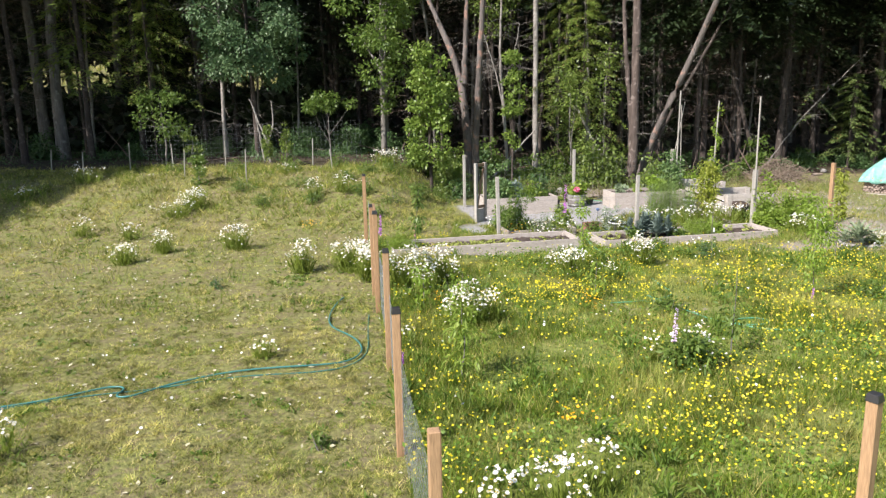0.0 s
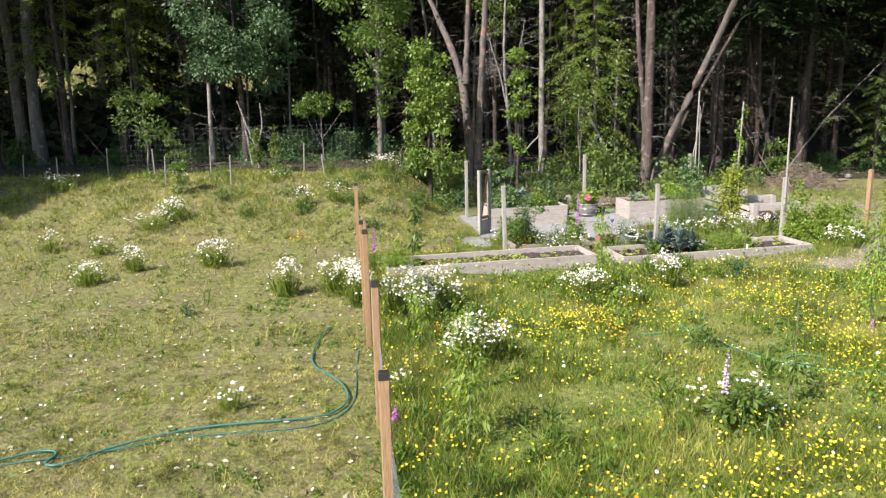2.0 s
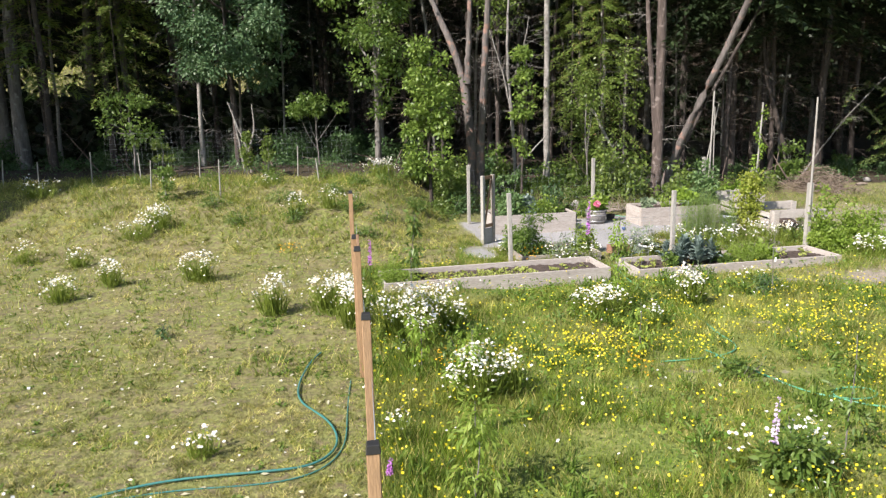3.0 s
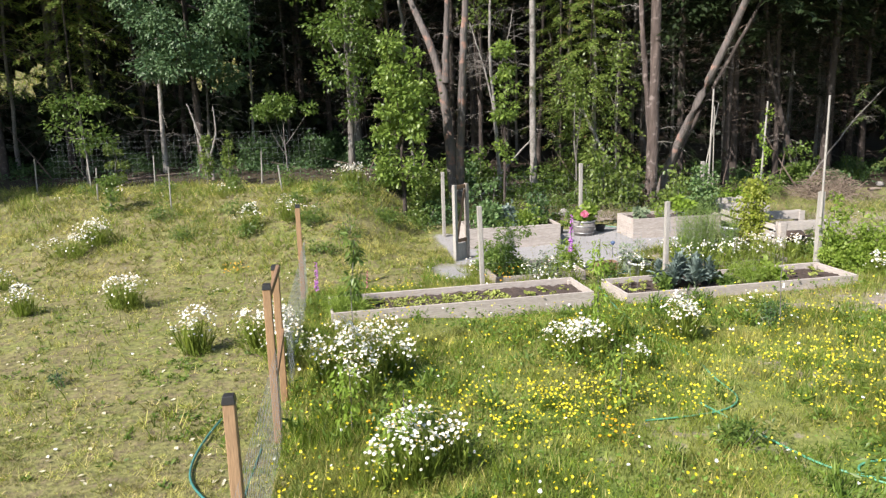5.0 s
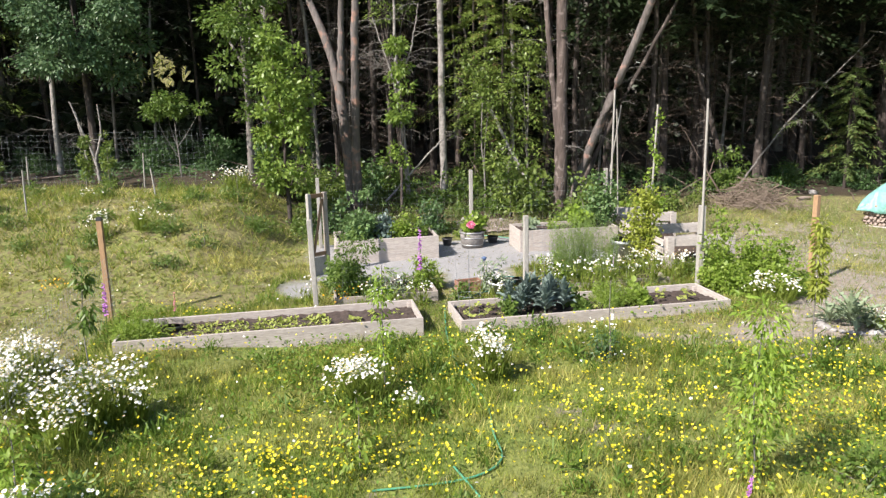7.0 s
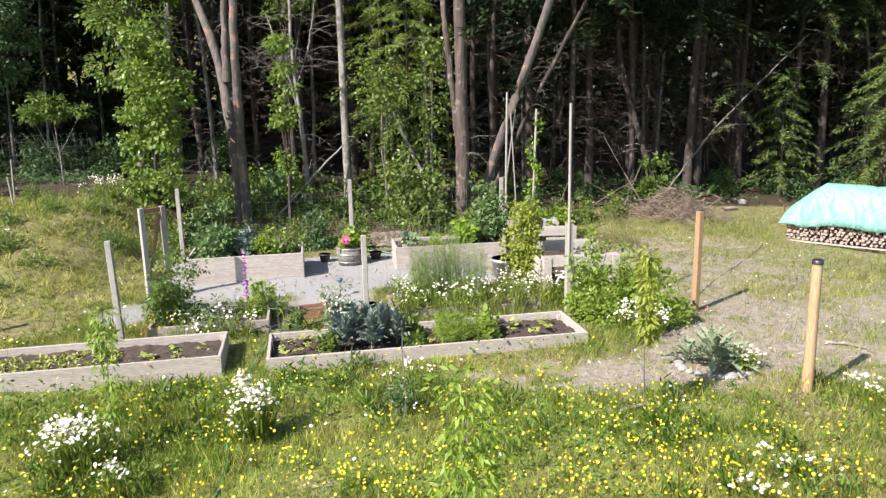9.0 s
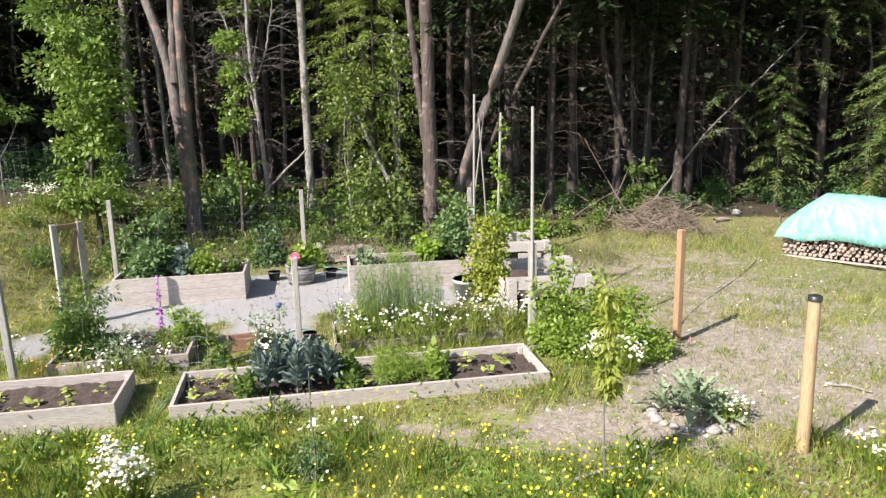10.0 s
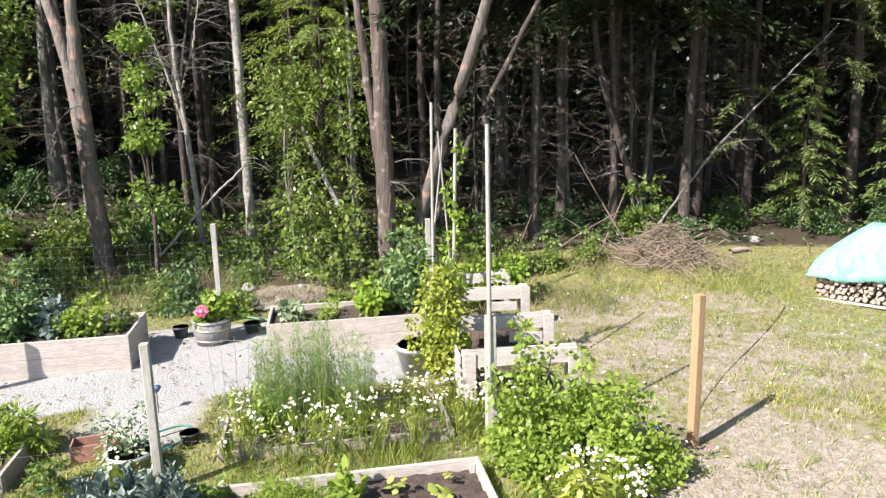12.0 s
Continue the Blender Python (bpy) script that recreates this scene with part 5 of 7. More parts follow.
# boughs of the near-black firs; paler needles paint the sun on them
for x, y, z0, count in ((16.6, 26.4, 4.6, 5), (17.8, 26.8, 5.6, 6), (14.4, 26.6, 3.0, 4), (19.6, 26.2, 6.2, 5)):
    e = thing("hanging_bough", x, y, ground_z(x, y) + z0, 0, "hanging green fir bough with sunlight in its needle colour", "branch", "fir boughs")
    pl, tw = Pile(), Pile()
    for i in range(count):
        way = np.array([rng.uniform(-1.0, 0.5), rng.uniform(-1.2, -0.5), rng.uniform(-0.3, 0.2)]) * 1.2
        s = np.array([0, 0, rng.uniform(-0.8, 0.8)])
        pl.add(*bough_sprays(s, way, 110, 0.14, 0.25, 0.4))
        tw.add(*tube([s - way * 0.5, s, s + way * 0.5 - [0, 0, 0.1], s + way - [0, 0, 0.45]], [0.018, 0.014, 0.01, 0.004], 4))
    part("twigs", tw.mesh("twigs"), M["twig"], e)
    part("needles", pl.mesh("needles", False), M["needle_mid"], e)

# undergrowth and the deep wood, its shade put into the near-black colour
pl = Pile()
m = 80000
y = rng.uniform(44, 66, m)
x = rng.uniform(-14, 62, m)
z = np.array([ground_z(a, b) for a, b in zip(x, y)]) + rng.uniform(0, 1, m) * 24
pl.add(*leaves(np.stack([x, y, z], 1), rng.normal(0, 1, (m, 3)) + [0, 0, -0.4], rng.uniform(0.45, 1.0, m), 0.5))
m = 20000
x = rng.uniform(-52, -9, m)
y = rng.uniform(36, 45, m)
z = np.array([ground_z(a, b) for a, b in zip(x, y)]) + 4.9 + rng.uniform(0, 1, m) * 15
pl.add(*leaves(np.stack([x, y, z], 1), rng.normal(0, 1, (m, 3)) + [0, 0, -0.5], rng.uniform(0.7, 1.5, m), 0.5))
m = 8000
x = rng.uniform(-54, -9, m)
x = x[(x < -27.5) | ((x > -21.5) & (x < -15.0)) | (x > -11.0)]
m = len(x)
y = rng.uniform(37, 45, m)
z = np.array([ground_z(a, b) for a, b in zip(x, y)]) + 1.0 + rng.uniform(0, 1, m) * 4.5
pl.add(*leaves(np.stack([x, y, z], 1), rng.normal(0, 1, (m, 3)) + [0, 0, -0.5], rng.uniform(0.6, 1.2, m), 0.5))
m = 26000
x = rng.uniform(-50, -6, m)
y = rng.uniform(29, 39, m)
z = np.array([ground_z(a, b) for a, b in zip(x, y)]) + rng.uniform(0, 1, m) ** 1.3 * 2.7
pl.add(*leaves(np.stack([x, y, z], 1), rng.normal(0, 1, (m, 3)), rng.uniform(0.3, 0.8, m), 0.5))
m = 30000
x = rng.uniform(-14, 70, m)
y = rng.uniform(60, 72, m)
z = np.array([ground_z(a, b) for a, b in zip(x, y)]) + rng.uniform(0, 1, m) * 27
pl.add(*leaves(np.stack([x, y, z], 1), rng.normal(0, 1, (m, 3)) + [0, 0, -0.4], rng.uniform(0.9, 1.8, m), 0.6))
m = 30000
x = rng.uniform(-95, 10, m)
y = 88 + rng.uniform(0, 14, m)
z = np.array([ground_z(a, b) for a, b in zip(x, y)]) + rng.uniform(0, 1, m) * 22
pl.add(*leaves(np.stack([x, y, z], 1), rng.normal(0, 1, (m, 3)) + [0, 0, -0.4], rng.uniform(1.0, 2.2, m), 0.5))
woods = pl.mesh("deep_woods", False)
woods.materials.append(M["needle_shaded"])
tagged(new("deep_woods", woods), "dense conifer foliage with the deep wood's shade in its colour", "woods", kind="stuff")

pl = Pile()
for i in range(260):
    x, y = rng.uniform(-20, 24), rng.uniform(24.0, 38)
    a = rng.uniform(0, 3.14)
    z = ground_z(x, y)
    ln = rng.uniform(0.6, 2.6)
    e = rng.choice([rng.uniform(0.0, 0.25), rng.uniform(0.3, 1.2)])
    d = np.array([math.cos(a) * math.cos(e), math.sin(a) * math.cos(e), math.sin(e)]) * ln
    r = rng.uniform(0.006, 0.03)
    pl.add(*tube(bent((x, y, z), np.array([x, y, z]) + d, 4, 0.05), np.linspace(r, r * 0.4, 4), 5))
me = pl.mesh("deadfall")
me.materials.append(M["twig_brown"])
tagged(new("deadfall", me), "fallen and leaning dead sticks on the forest floor", "deadfall", kind="stuff")

def shade_growth(a, b):
    return max(0.0, 0.35 + 1.1 * wob(a, b, 0.55, 61.0)) * smooth(23.0, 24.2, b - (1.6 if a > 8 else 0.0))


x, y = scatter(60000, -20, 22, 23.0, 32, shade_growth)
m = len(x)
z = on_ground(x, y) + rng.uniform(0.02, 0.42, m) * np.array([0.5 + max(0.0, wob(a, b, 1.1, 62.0)) * 1.6 for a, b in zip(x, y)])
v, f = leaves(np.stack([x, y, z], 1), rng.normal(0, 1, (m, 3)) * [1, 1, 0.5], rng.uniform(0.06, 0.17, m), 0.5, 0.25, (0, -0.3, 1), 0.5)
me = np_mesh("undergrowth", v, f)
me.materials.append(M["leaf_deep"])
tagged(new("undergrowth", me), "low dark green salal and ferns on the forest floor", "undergrowth", kind="stuff")

# meadow glade on the hill seen between the trunks
m = 9000
x, y = rng.uniform(-60, -16, m), rng.uniform(48, 88, m)
z = on_ground(x, y)
v, f = blades(x, y, z, rng.uniform(0.25, 0.6, m), rng.uniform(0.08, 0.2, m))
me = np_mesh("hill_grass", v, f)
me.materials.append(M["lawn_blade"])
tagged(new("hill_grass", me), "sunlit rough grass on a far slope", "grass", kind="stuff")


# ---- bushes ----
def bush(name, x, y, rx, ry, h, count, leaf, leaf_mat, label, category="bush", group="", z=None, clumps=24, width=0.6, base=0.05, stems=5, rz=0.0, droop=0.25):
    e = thing(name, x, y, z, rz, label, category, group)
    shoots = max(2, clumps // 5)
    c = dome(clumps - shoots, rx * 0.85, ry * 0.85, h * 0.85, base)
    a, q = rng.uniform(0, 6.28, shoots), np.sqrt(rng.random(shoots)) * 0.75
    c = np.concatenate([c, np.stack([q * rx * np.cos(a), q * ry * np.sin(a), base + h * (1.12 - 0.5 * q * q) * rng.uniform(0.85, 1.15, shoots)], 1)])
    pl = Pile()
    for i in range(stems):
        t = c[int(rng.integers(clumps))]
        pl.add(*tube(bent((t[0] * 0.15, t[1] * 0.15, -0.02), t, 4, 0.02), [0.008, 0.007, 0.005, 0.003], 4))
    part("stemwork", pl.mesh("stemwork"), M["twig"], e)
    rad = rng.uniform(0.13, 0.34, clumps) * min(1.0, (rx + ry + h) / 2.2)
    rad[-shoots:] *= 0.6
    part("leaves", Pile().add(*cloud(count, c, rad, leaf, width, droop)).mesh("leaves", False), M[leaf_mat], e)
    return e


def place_bush(ob, x, y, s, rz=None, sz=1.0):
    e = copy_thing(ob, pose(x, y, ground_z(x, y) - 0.02, 0, 0, rng.uniform(0, 360) if rz is None else rz) @ Matrix.Diagonal((s, s, s * sz, 1)))
    return e


BR = "tangled green bramble bush at the wood's edge"
brambles = [bush("bramble_bush", -60, -60, 0.8, 0.7, 0.9, 1250, 0.115, k, BR, "bush", "brambles", 0.0, 34, 0.62, 0.05, 12) for k in ("leaf_maple", "leaf_mid", "leaf_mid", "leaf_deep")]
hedge = [(x, 21.9 + 0.6 * math.sin(x * 1.7) + (0.5 if 2.9 < x < 5.3 else 0.0)) for x in np.arange(-1.2, 7.6, 0.72)]
for i, (x, y) in enumerate(hedge):
    if 3.0 < x < 5.2:
        y += 1.1
    place_bush(brambles[(0, 3, 2, 1)[i % 4]], x, y, rng.uniform(0.45, 0.9), None, rng.uniform(0.7, 1.3))
for i in range(60):
    x = rng.uniform(-1.5, 21)
    y = 23.2 + rng.uniform(0, 3.0) + (0.9 if x > 10 else 0)
    if x > 7.5 and rng.random() < 0.85:
        continue
    place_bush(brambles[int(rng.choice([0, 1, 2, 1, 3])) if x < 7 else 1], x, y, rng.uniform(0.5, 1.1), None, rng.uniform(0.7, 1.4))
for i in range(40):
    x = rng.uniform(-21, -2.5)
    place_bush(brambles[3], x, 25.2 + rng.uniform(0, 6.0), rng.uniform(0.5, 1.0), None, rng.uniform(0.8, 1.3))
for i in range(30):
    place_bush(brambles[3], rng.uniform(7.5, 21), 25.3 + rng.uniform(0, 5.0), rng.uniform(0.35, 0.65), None, rng.uniform(0.6, 1.1))
for x, y, s in ((-1.0, 22.6, 0.8), (-2.2, 23.2, 0.8), (-1.4, 24.0, 0.9), (-0.3, 22.3, 0.6), (9.4, 23.6, 0.62), (10.3, 24.0, 0.6), (8.6, 23.4, 0.66), (7.9, 22.9, 0.6), (5.1, 22.9, 1.2), (6.6, 22.2, 1.1), (4.9, 23.6, 1.3)):
    place_bush(brambles[0], x, y, s, None, 1.1)
for ob in brambles:
    for child in list(ob.children):
        bpy.data.objects.remove(child)
    bpy.data.objects.remove(ob)

# ---- garden plants ----
def plant(name, x, y, z, me, leaf_mat, label, category="plant", group="", rz=None):
    me.materials.append(M[leaf_mat])
    ob = new(name, me)
    ob.matrix_basis = pose(x, y, z, 0, 0, rng.uniform(0, 360) if rz is None else rz)
    return tagged(ob, label, category, group)


def in_bed(x0, y0, rz, u, v):
    c, s = math.cos(radians(rz)), math.sin(radians(rz))
    return x0 + u * c - v * s, y0 + u * s + v * c


RB, LB = (3.32, 13.36, 13.0), (-1.97, 12.15, 13.4)
SOIL = 0.13
def crinkled(length, width, arch, frill, lobes=0.0, rows=7):
    """A leaf on a stalk with a frilled, wavy margin; lobes cut its edge deeply."""
    v, f = [], []
    for i in range(rows + 1):
        t = i / rows
        w = width * math.sin(math.pi * min(1.0, 0.06 + 0.94 * t)) ** 0.75 * (1 - lobes * (i % 2)) if t > 0.22 else width * 0.06
        cx, cz = length * t * (1 - 0.12 * arch * t), length * (0.25 * t - arch * t * t)
        for k in range(5):
            q = (k - 2) / 2
            ruff = frill * abs(q) * math.sin(i * 2.3 + k * 1.9) + rng.normal(0, frill * 0.35)
            v.append((cx + (0.25 * abs(q) * lobes * w), q * w / 2, cz + 0.28 * w * abs(q) + ruff))
    for i in range(rows):
        for k in range(4):
            f.append((5 * i + k, 5 * i + k + 1, 5 * i + k + 6, 5 * i + k + 5))
    return Pile().add(v, f).mesh("leaf")


def leaf_crown(e, shapes, count, height, pitch, leaf_mat, spread=0.02, size=(0.75, 1.15)):
    """Leaves set round a stem from foot to tip, steeper towards the tip."""
    for i in range(count):
        t = i / count
        k_ = rng.uniform(*size) * (1.05 - 0.35 * t)
        up = pitch[0] + (pitch[1] - pitch[0]) * t + rng.uniform(-9, 9)
        a = i * 137.5 + rng.uniform(-20, 20)
        part("leaf", shapes[i % len(shapes)], M[leaf_mat], e, "", pose(0, 0, 0.03 + height * t, 0, 0, a) @ Matrix.Translation((spread, 0, 0)) @ pose(0, 0, 0, rng.uniform(-14, 14), -up, 0) @ Matrix.Diagonal((k_, k_, k_, 1)))


kale_leaf = [crinkled(0.34, 0.11, 0.14 + 0.07 * i, 0.014, 0.12, 8) for i in range(5)]
for u, v, s in ((1.15, 0.42, 0.95), (1.5, 0.78, 1.05), (1.55, 0.32, 1.05), (1.05, 0.85, 0.85), (1.95, 0.5, 1.0), (1.85, 0.9, 0.9), (1.3, 0.62, 1.1), (1.72, 0.6, 1.1)):
    x, y = in_bed(*RB, u, v)
    e = thing("kale", x, y, SOIL, rng.uniform(0, 360), "blue-green crinkled kale plant in a raised bed", "plant", "kale")
    part("stem", Pile().add(*tube([(0, 0, -0.02), (0.01, 0, 0.2 * s), (0, 0.01, 0.42 * s)], [0.014, 0.012, 0.008], 6)).mesh("stem"), M["leaf_silver"], e)
    leaf_crown(e, kale_leaf, 34, 0.36 * s, (28, 84), "leaf_blue", 0.01, (0.7 * s, 1.1 * s))
for u, v, s in ((0.9, 0.35, 0.8), (2.2, 0.8, 0.8), (2.25, 0.35, 0.7)):
    x, y = in_bed(*RB, u, v)
    bush("leafy_greens", x, y, 0.26 * s, 0.26 * s, 0.32 * s, 240, 0.09, "leaf_mid", "low leafy greens in a raised bed", "plant", "bed greens", SOIL, 10, 0.6, 0.02, 3)
for u, v, s in ((2.75, 0.45, 1.0), (2.85, 0.8, 0.9), (3.1, 0.55, 0.95)):
    x, y = in_bed(*RB, u, v)
    bush("carrot_tops", x, y, 0.32 * s, 0.30 * s, 0.36 * s, 1500, 0.075, "leaf_bright", "feathery bright green carrot tops in a raised bed", "plant", "carrot tops", SOIL, 22, 0.16, 0.02, 3)
for u, v, s in ((3.45, 0.75, 0.9), (3.4, 0.4, 0.7)):
    x, y = in_bed(*RB, u, v)
    bush("lettuce", x, y, 0.2 * s, 0.2 * s, 0.24 * s, 200, 0.12, "leaf_bright", "leafy green lettuce in a raised bed", "plant", "lettuces", SOIL, 8, 0.75, 0.02, 2)


def squash(x, y, z, s, label="small yellow-green squash plant on dark soil"):
    pl = Pile()
    for i in range(9):
        a = i * 2.4 + rng.uniform(-0.3, 0.3)
        k_ = s * rng.uniform(0.6, 1.05)
        lf = rng.uniform(0.04, 0.10) * s
        c = np.array([math.cos(a) * lf, math.sin(a) * lf, rng.uniform(0.05, 0.12) * s])
        n_ = 9
        ang = np.linspace(0, 2 * math.pi, n_, endpoint=False)
        rr = 0.042 * k_ * np.where(np.arange(n_) % 2 == 0, 1.1, 0.8)
        tilt = rng.normal(0, 0.35, 2)
        tip = np.stack([c[0] + rr * np.cos(ang), c[1] + rr * np.sin(ang), c[2] + rr * (tilt[0] * np.cos(ang) + tilt[1] * np.sin(ang)) - 0.008 * k_], 1)
        pl.add(np.concatenate([[c], tip]), np.stack([np.zeros(n_, int), 1 + np.arange(n_), 1 + (np.arange(n_) + 1) % n_], 1))
        pl.add(*leaves(np.array([[0.0, 0, 0]]), c[None], np.linalg.norm(c), 0.05))
    return plant("squash_plant", x, y, z, pl.mesh("squash_plant", False), "leaf_pale", label, group="squash plants")


for u, v, s in ((0.2, 0.55, 0.7), (0.45, 0.35, 0.8), (0.5, 0.95, 0.75), (0.75, 0.3, 0.7), (0.72, 0.8, 0.85), (0.9, 0.6, 0.7), (0.2, 0.95, 0.7), (2.45, 0.3, 0.8), (2.4, 0.75, 0.7), (0.25, 0.3, 0.8), (0.35, 0.75, 0.9), (0.6, 0.55, 0.8), (3.95, 0.8, 1.0), (4.35, 0.55, 1.3), (4.1, 0.3, 0.9), (4.5, 0.9, 0.8), (3.8, 0.55, 0.7)):
    x, y = in_bed(*RB, u, v)
    squash(x, y, SOIL, s)
for u, v, s in ((3.7, 0.5, 1.1), (4.05, 0.75, 1.1), (4.15, 0.35, 1.0), (4.45, 0.7, 1.0), (3.5, 0.3, 0.8)):
    x, y = in_bed(*LB, u, v)
    squash(x, y, SOIL, s)
seed_leaf = [crinkled(0.11, 0.05, 0.3 + 0.1 * i, 0.004, 0, 4) for i in range(3)]
for row in (0.25, 0.45, 0.65, 0.85):
    for u in np.arange(0.95, 3.3, 0.085):
        if rng.random() < 0.8:
            x, y = in_bed(*LB, u + rng.uniform(-0.04, 0.04), row + rng.uniform(-0.05, 0.05))
            e = thing("seedling", x, y, SOIL - 0.01, rng.uniform(0, 360), "small yellow-green seedling in a row", "plant", "seedling rows")
            leaf_crown(e, seed_leaf, 5, 0.03, (25, 75), "leaf_pale" if rng.random() < 0.75 else "leaf_bright", 0.005, (0.6, 1.2))
x, y = in_bed(*LB, 0.3, 0.55)
bush("carrot_tops", x, y, 0.48, 0.5, 0.5, 3200, 0.10, "leaf_bright", "dense feathery green foliage filling the bed's end", "plant", "carrot tops", SOIL, 34, 0.16, 0.02, 3)
x, y = in_bed(*LB, 0.75, 0.7)
pot(x, y, 0.14, 0.16, "black_pot", "black plastic pot lying in a bed", SOIL - 0.02)

# tall raised beds and inner beds
bush("pea_bush", 0.85, 18.65, 0.55, 0.5, 0.95, 2200, 0.095, "leaf_pea", "tall dark green bushy plant in a raised bed", "plant", "", 0.58, 30)
bush("broccoli", 1.42, 18.9, 0.38, 0.4, 0.55, 800, 0.11, "leaf_blue", "dark blue-green broad-leaved plant in a raised bed", "plant", "", 0.58, 14, 0.7)
bush("leafy_greens", 1.85, 18.85, 0.45, 0.42, 0.42, 900, 0.085, "leaf_bright", "bright leafy greens in a tall raised bed", "plant", "bed greens", 0.58, 18)
bush("strawberry_patch", 2.3, 19.1, 0.25, 0.35, 0.2, 260, 0.08, "leaf_mid", "low leafy greens at a bed's end", "plant", "bed greens", 0.58, 10)
bush("strawberry_patch", 4.95, 19.4, 0.2, 0.3, 0.22, 160, 0.12, "leaf_silver", "pale broad-leaved seedlings in a tall bed", "plant", "bed greens", 0.60, 8, 0.7)
bush("leafy_greens", 5.5, 19.6, 0.3, 0.3, 0.18, 160, 0.07, "leaf_bright", "sparse low greens in a tall bed", "plant", "bed greens", 0.60, 8)
bush("lettuce", 6.15, 19.75, 0.4, 0.35, 0.4, 700, 0.12, "leaf_lime", "bright yellow-green lettuce in a tall bed", "plant", "lettuces", 0.60, 14, 0.7)
bush("pea_bush", 6.65, 19.9, 0.5, 0.4, 0.95, 1800, 0.085, "leaf_pea", "tall pale green pea plants on a stake", "plant", "", 0.60, 26)
bush("currant_bush", 1.15, 15.45, 0.72, 0.6, 1.0, 4200, 0.08, "leaf_mid", "dense dark green bush beside the garden gate", "bush", "", 0.1, 40, 0.4)
bush("currant_bush", 0.85, 15.95, 0.45, 0.4, 0.6, 900, 0.10, "leaf_mid", "low green bush beside the gate", "bush", "", None, 18, 0.5)
bush("peony_bush", 2.5, 15.95, 0.42, 0.38, 0.48, 1100, 0.11, "leaf_bright", "bright long-leaved green plant in an old bed", "plant", "", 0.1, 16, 0.32)
bush("herb_clump", 1.9, 15.15, 0.5, 0.35, 0.42, 900, 0.07, "leaf_silver", "pale green herb clump in an old bed", "plant", "herbs", 0.1, 18, 0.35)
bush("herb_clump", 3.95, 15.7, 0.42, 0.4, 0.6, 900, 0.08, "leaf_silver", "grey-green herb beside a grey post", "plant", "herbs", None, 18, 0.4)
bush("herb_clump", 3.3, 15.2, 0.3, 0.25, 0.35, 420, 0.08, "leaf_mid", "low green weeds between beds", "plant", "herbs", None, 12, 0.4)
for x, y, r, h, k in ((5.4, 16.7, 0.36, 1.25, 150), (5.85, 16.85, 0.38, 1.4, 170), (6.3, 16.85, 0.32, 1.15, 120)):
    e = thing("nigella_clump", x, y, 0.06, 0, "airy feathery green plant with fine upright stems", "plant", "feathery plants")
    a, q = rng.uniform(0, 6.28, k), r * np.sqrt(rng.random(k))
    sx, sy, hh = q * np.cos(a), q * np.sin(a), h * rng.uniform(0.55, 1.05, k)
    v, f = blades(sx * 0.7, sy * 0.7, 0 * sx, hh, np.full(k, 0.009), 0.12)
    pl = Pile().add(v, f)
    tips = v.reshape(-1, 3, 3)
    m = 18
    t = rng.uniform(0.1, 1.0, (k, m, 1))
    along = ((tips[:, None, 0] + tips[:, None, 1]) / 2 * (1 - t) + tips[:, None, 2] * t).reshape(-1, 3)
    pl.add(*leaves(along, rng.normal(0, 0.6, along.shape) + [0, 0, 0.7], rng.uniform(0.05, 0.12, len(along)), 0.07))
    part("foliage", pl.mesh("foliage", False), M["leaf_feather"], e)
bush("orange_herb", 5.15, 16.5, 0.3, 0.3, 0.42, 320, 0.07, "leaf_lime", "yellowing low herb in an old bed", "plant", "herbs", 0.08, 10, 0.5)
bush("geranium", 3.50, 19.73, 0.36, 0.34, 0.34, 900, 0.105, "leaf_bright", "broad-leaved green plant in the half barrel", "plant", "", 0.48, 16, 0.8, 0.05)
v, f, _ = discs(np.array([[0.0, 0, 0]]) + unit(rng.normal(size=(60, 3))) * 0.085 * [1, 1, 0.9], 0.035, 6, 1.2)
plant("geranium_bloom", 3.47, 19.42, 0.72, np_mesh("geranium_bloom", v, f), "pink", "round pink flower head over the barrel", "flower")
climber = thing("climbing_shrub", 7.38, 18.05, None, 0, "yellow-green climbing shrub hanging over a metal tub", "bush")
c = np.concatenate([column(36, 0.28, 0.15, 1.6, 0.3), column(8, 0.2, 0.5, 1.1) + [-0.28, 0.1, 0.0]])
part("stemwork", Pile().add(*tube(bent((0.0, 0.0, 0.0), (0.08, 0.05, 1.7), 6, 0.04), np.linspace(0.016, 0.005, 6), 5)).mesh("stemwork"), M["twig"], climber)
part("leaves", Pile().add(*cloud(2200, c, rng.uniform(0.11, 0.22, 44), 0.075, 0.7)).mesh("leaves", False), M["leaf_yellow"], climber)
c = np.stack([0.10 * np.sin(np.linspace(0, 22, 34)) + np.linspace(0, 0.09, 34), 0.10 * np.cos(np.linspace(0, 22, 34)), np.linspace(0.3, 3.4, 34)], 1)
vine_e = thing("climbing_vine", 7.48, 18.15, 0.0, 0, "bright green vine twining up a tall pole", "climber")
part("vine_stem", Pile().add(*tube(c, 0.006, 4)).mesh("vine_stem"), M["leaf_mid"], vine_e)
part("leaves", Pile().add(*cloud(620, c, np.linspace(0.17, 0.06, 34), 0.08, 0.7)).mesh("leaves", False), M["leaf_lime"], vine_e)
c = dome(26, 0.9, 0.5, 0.7, 0.2)
e = thing("climbing_vine", 8.0, 21.9, None, 0, "low yellow-green vine spreading behind the compost", "climber")
part("leaves", Pile().add(*cloud(1100, c, rng.uniform(0.15, 0.3, 26), 0.13, 0.7)).mesh("leaves", False), M["leaf_lime"], e)

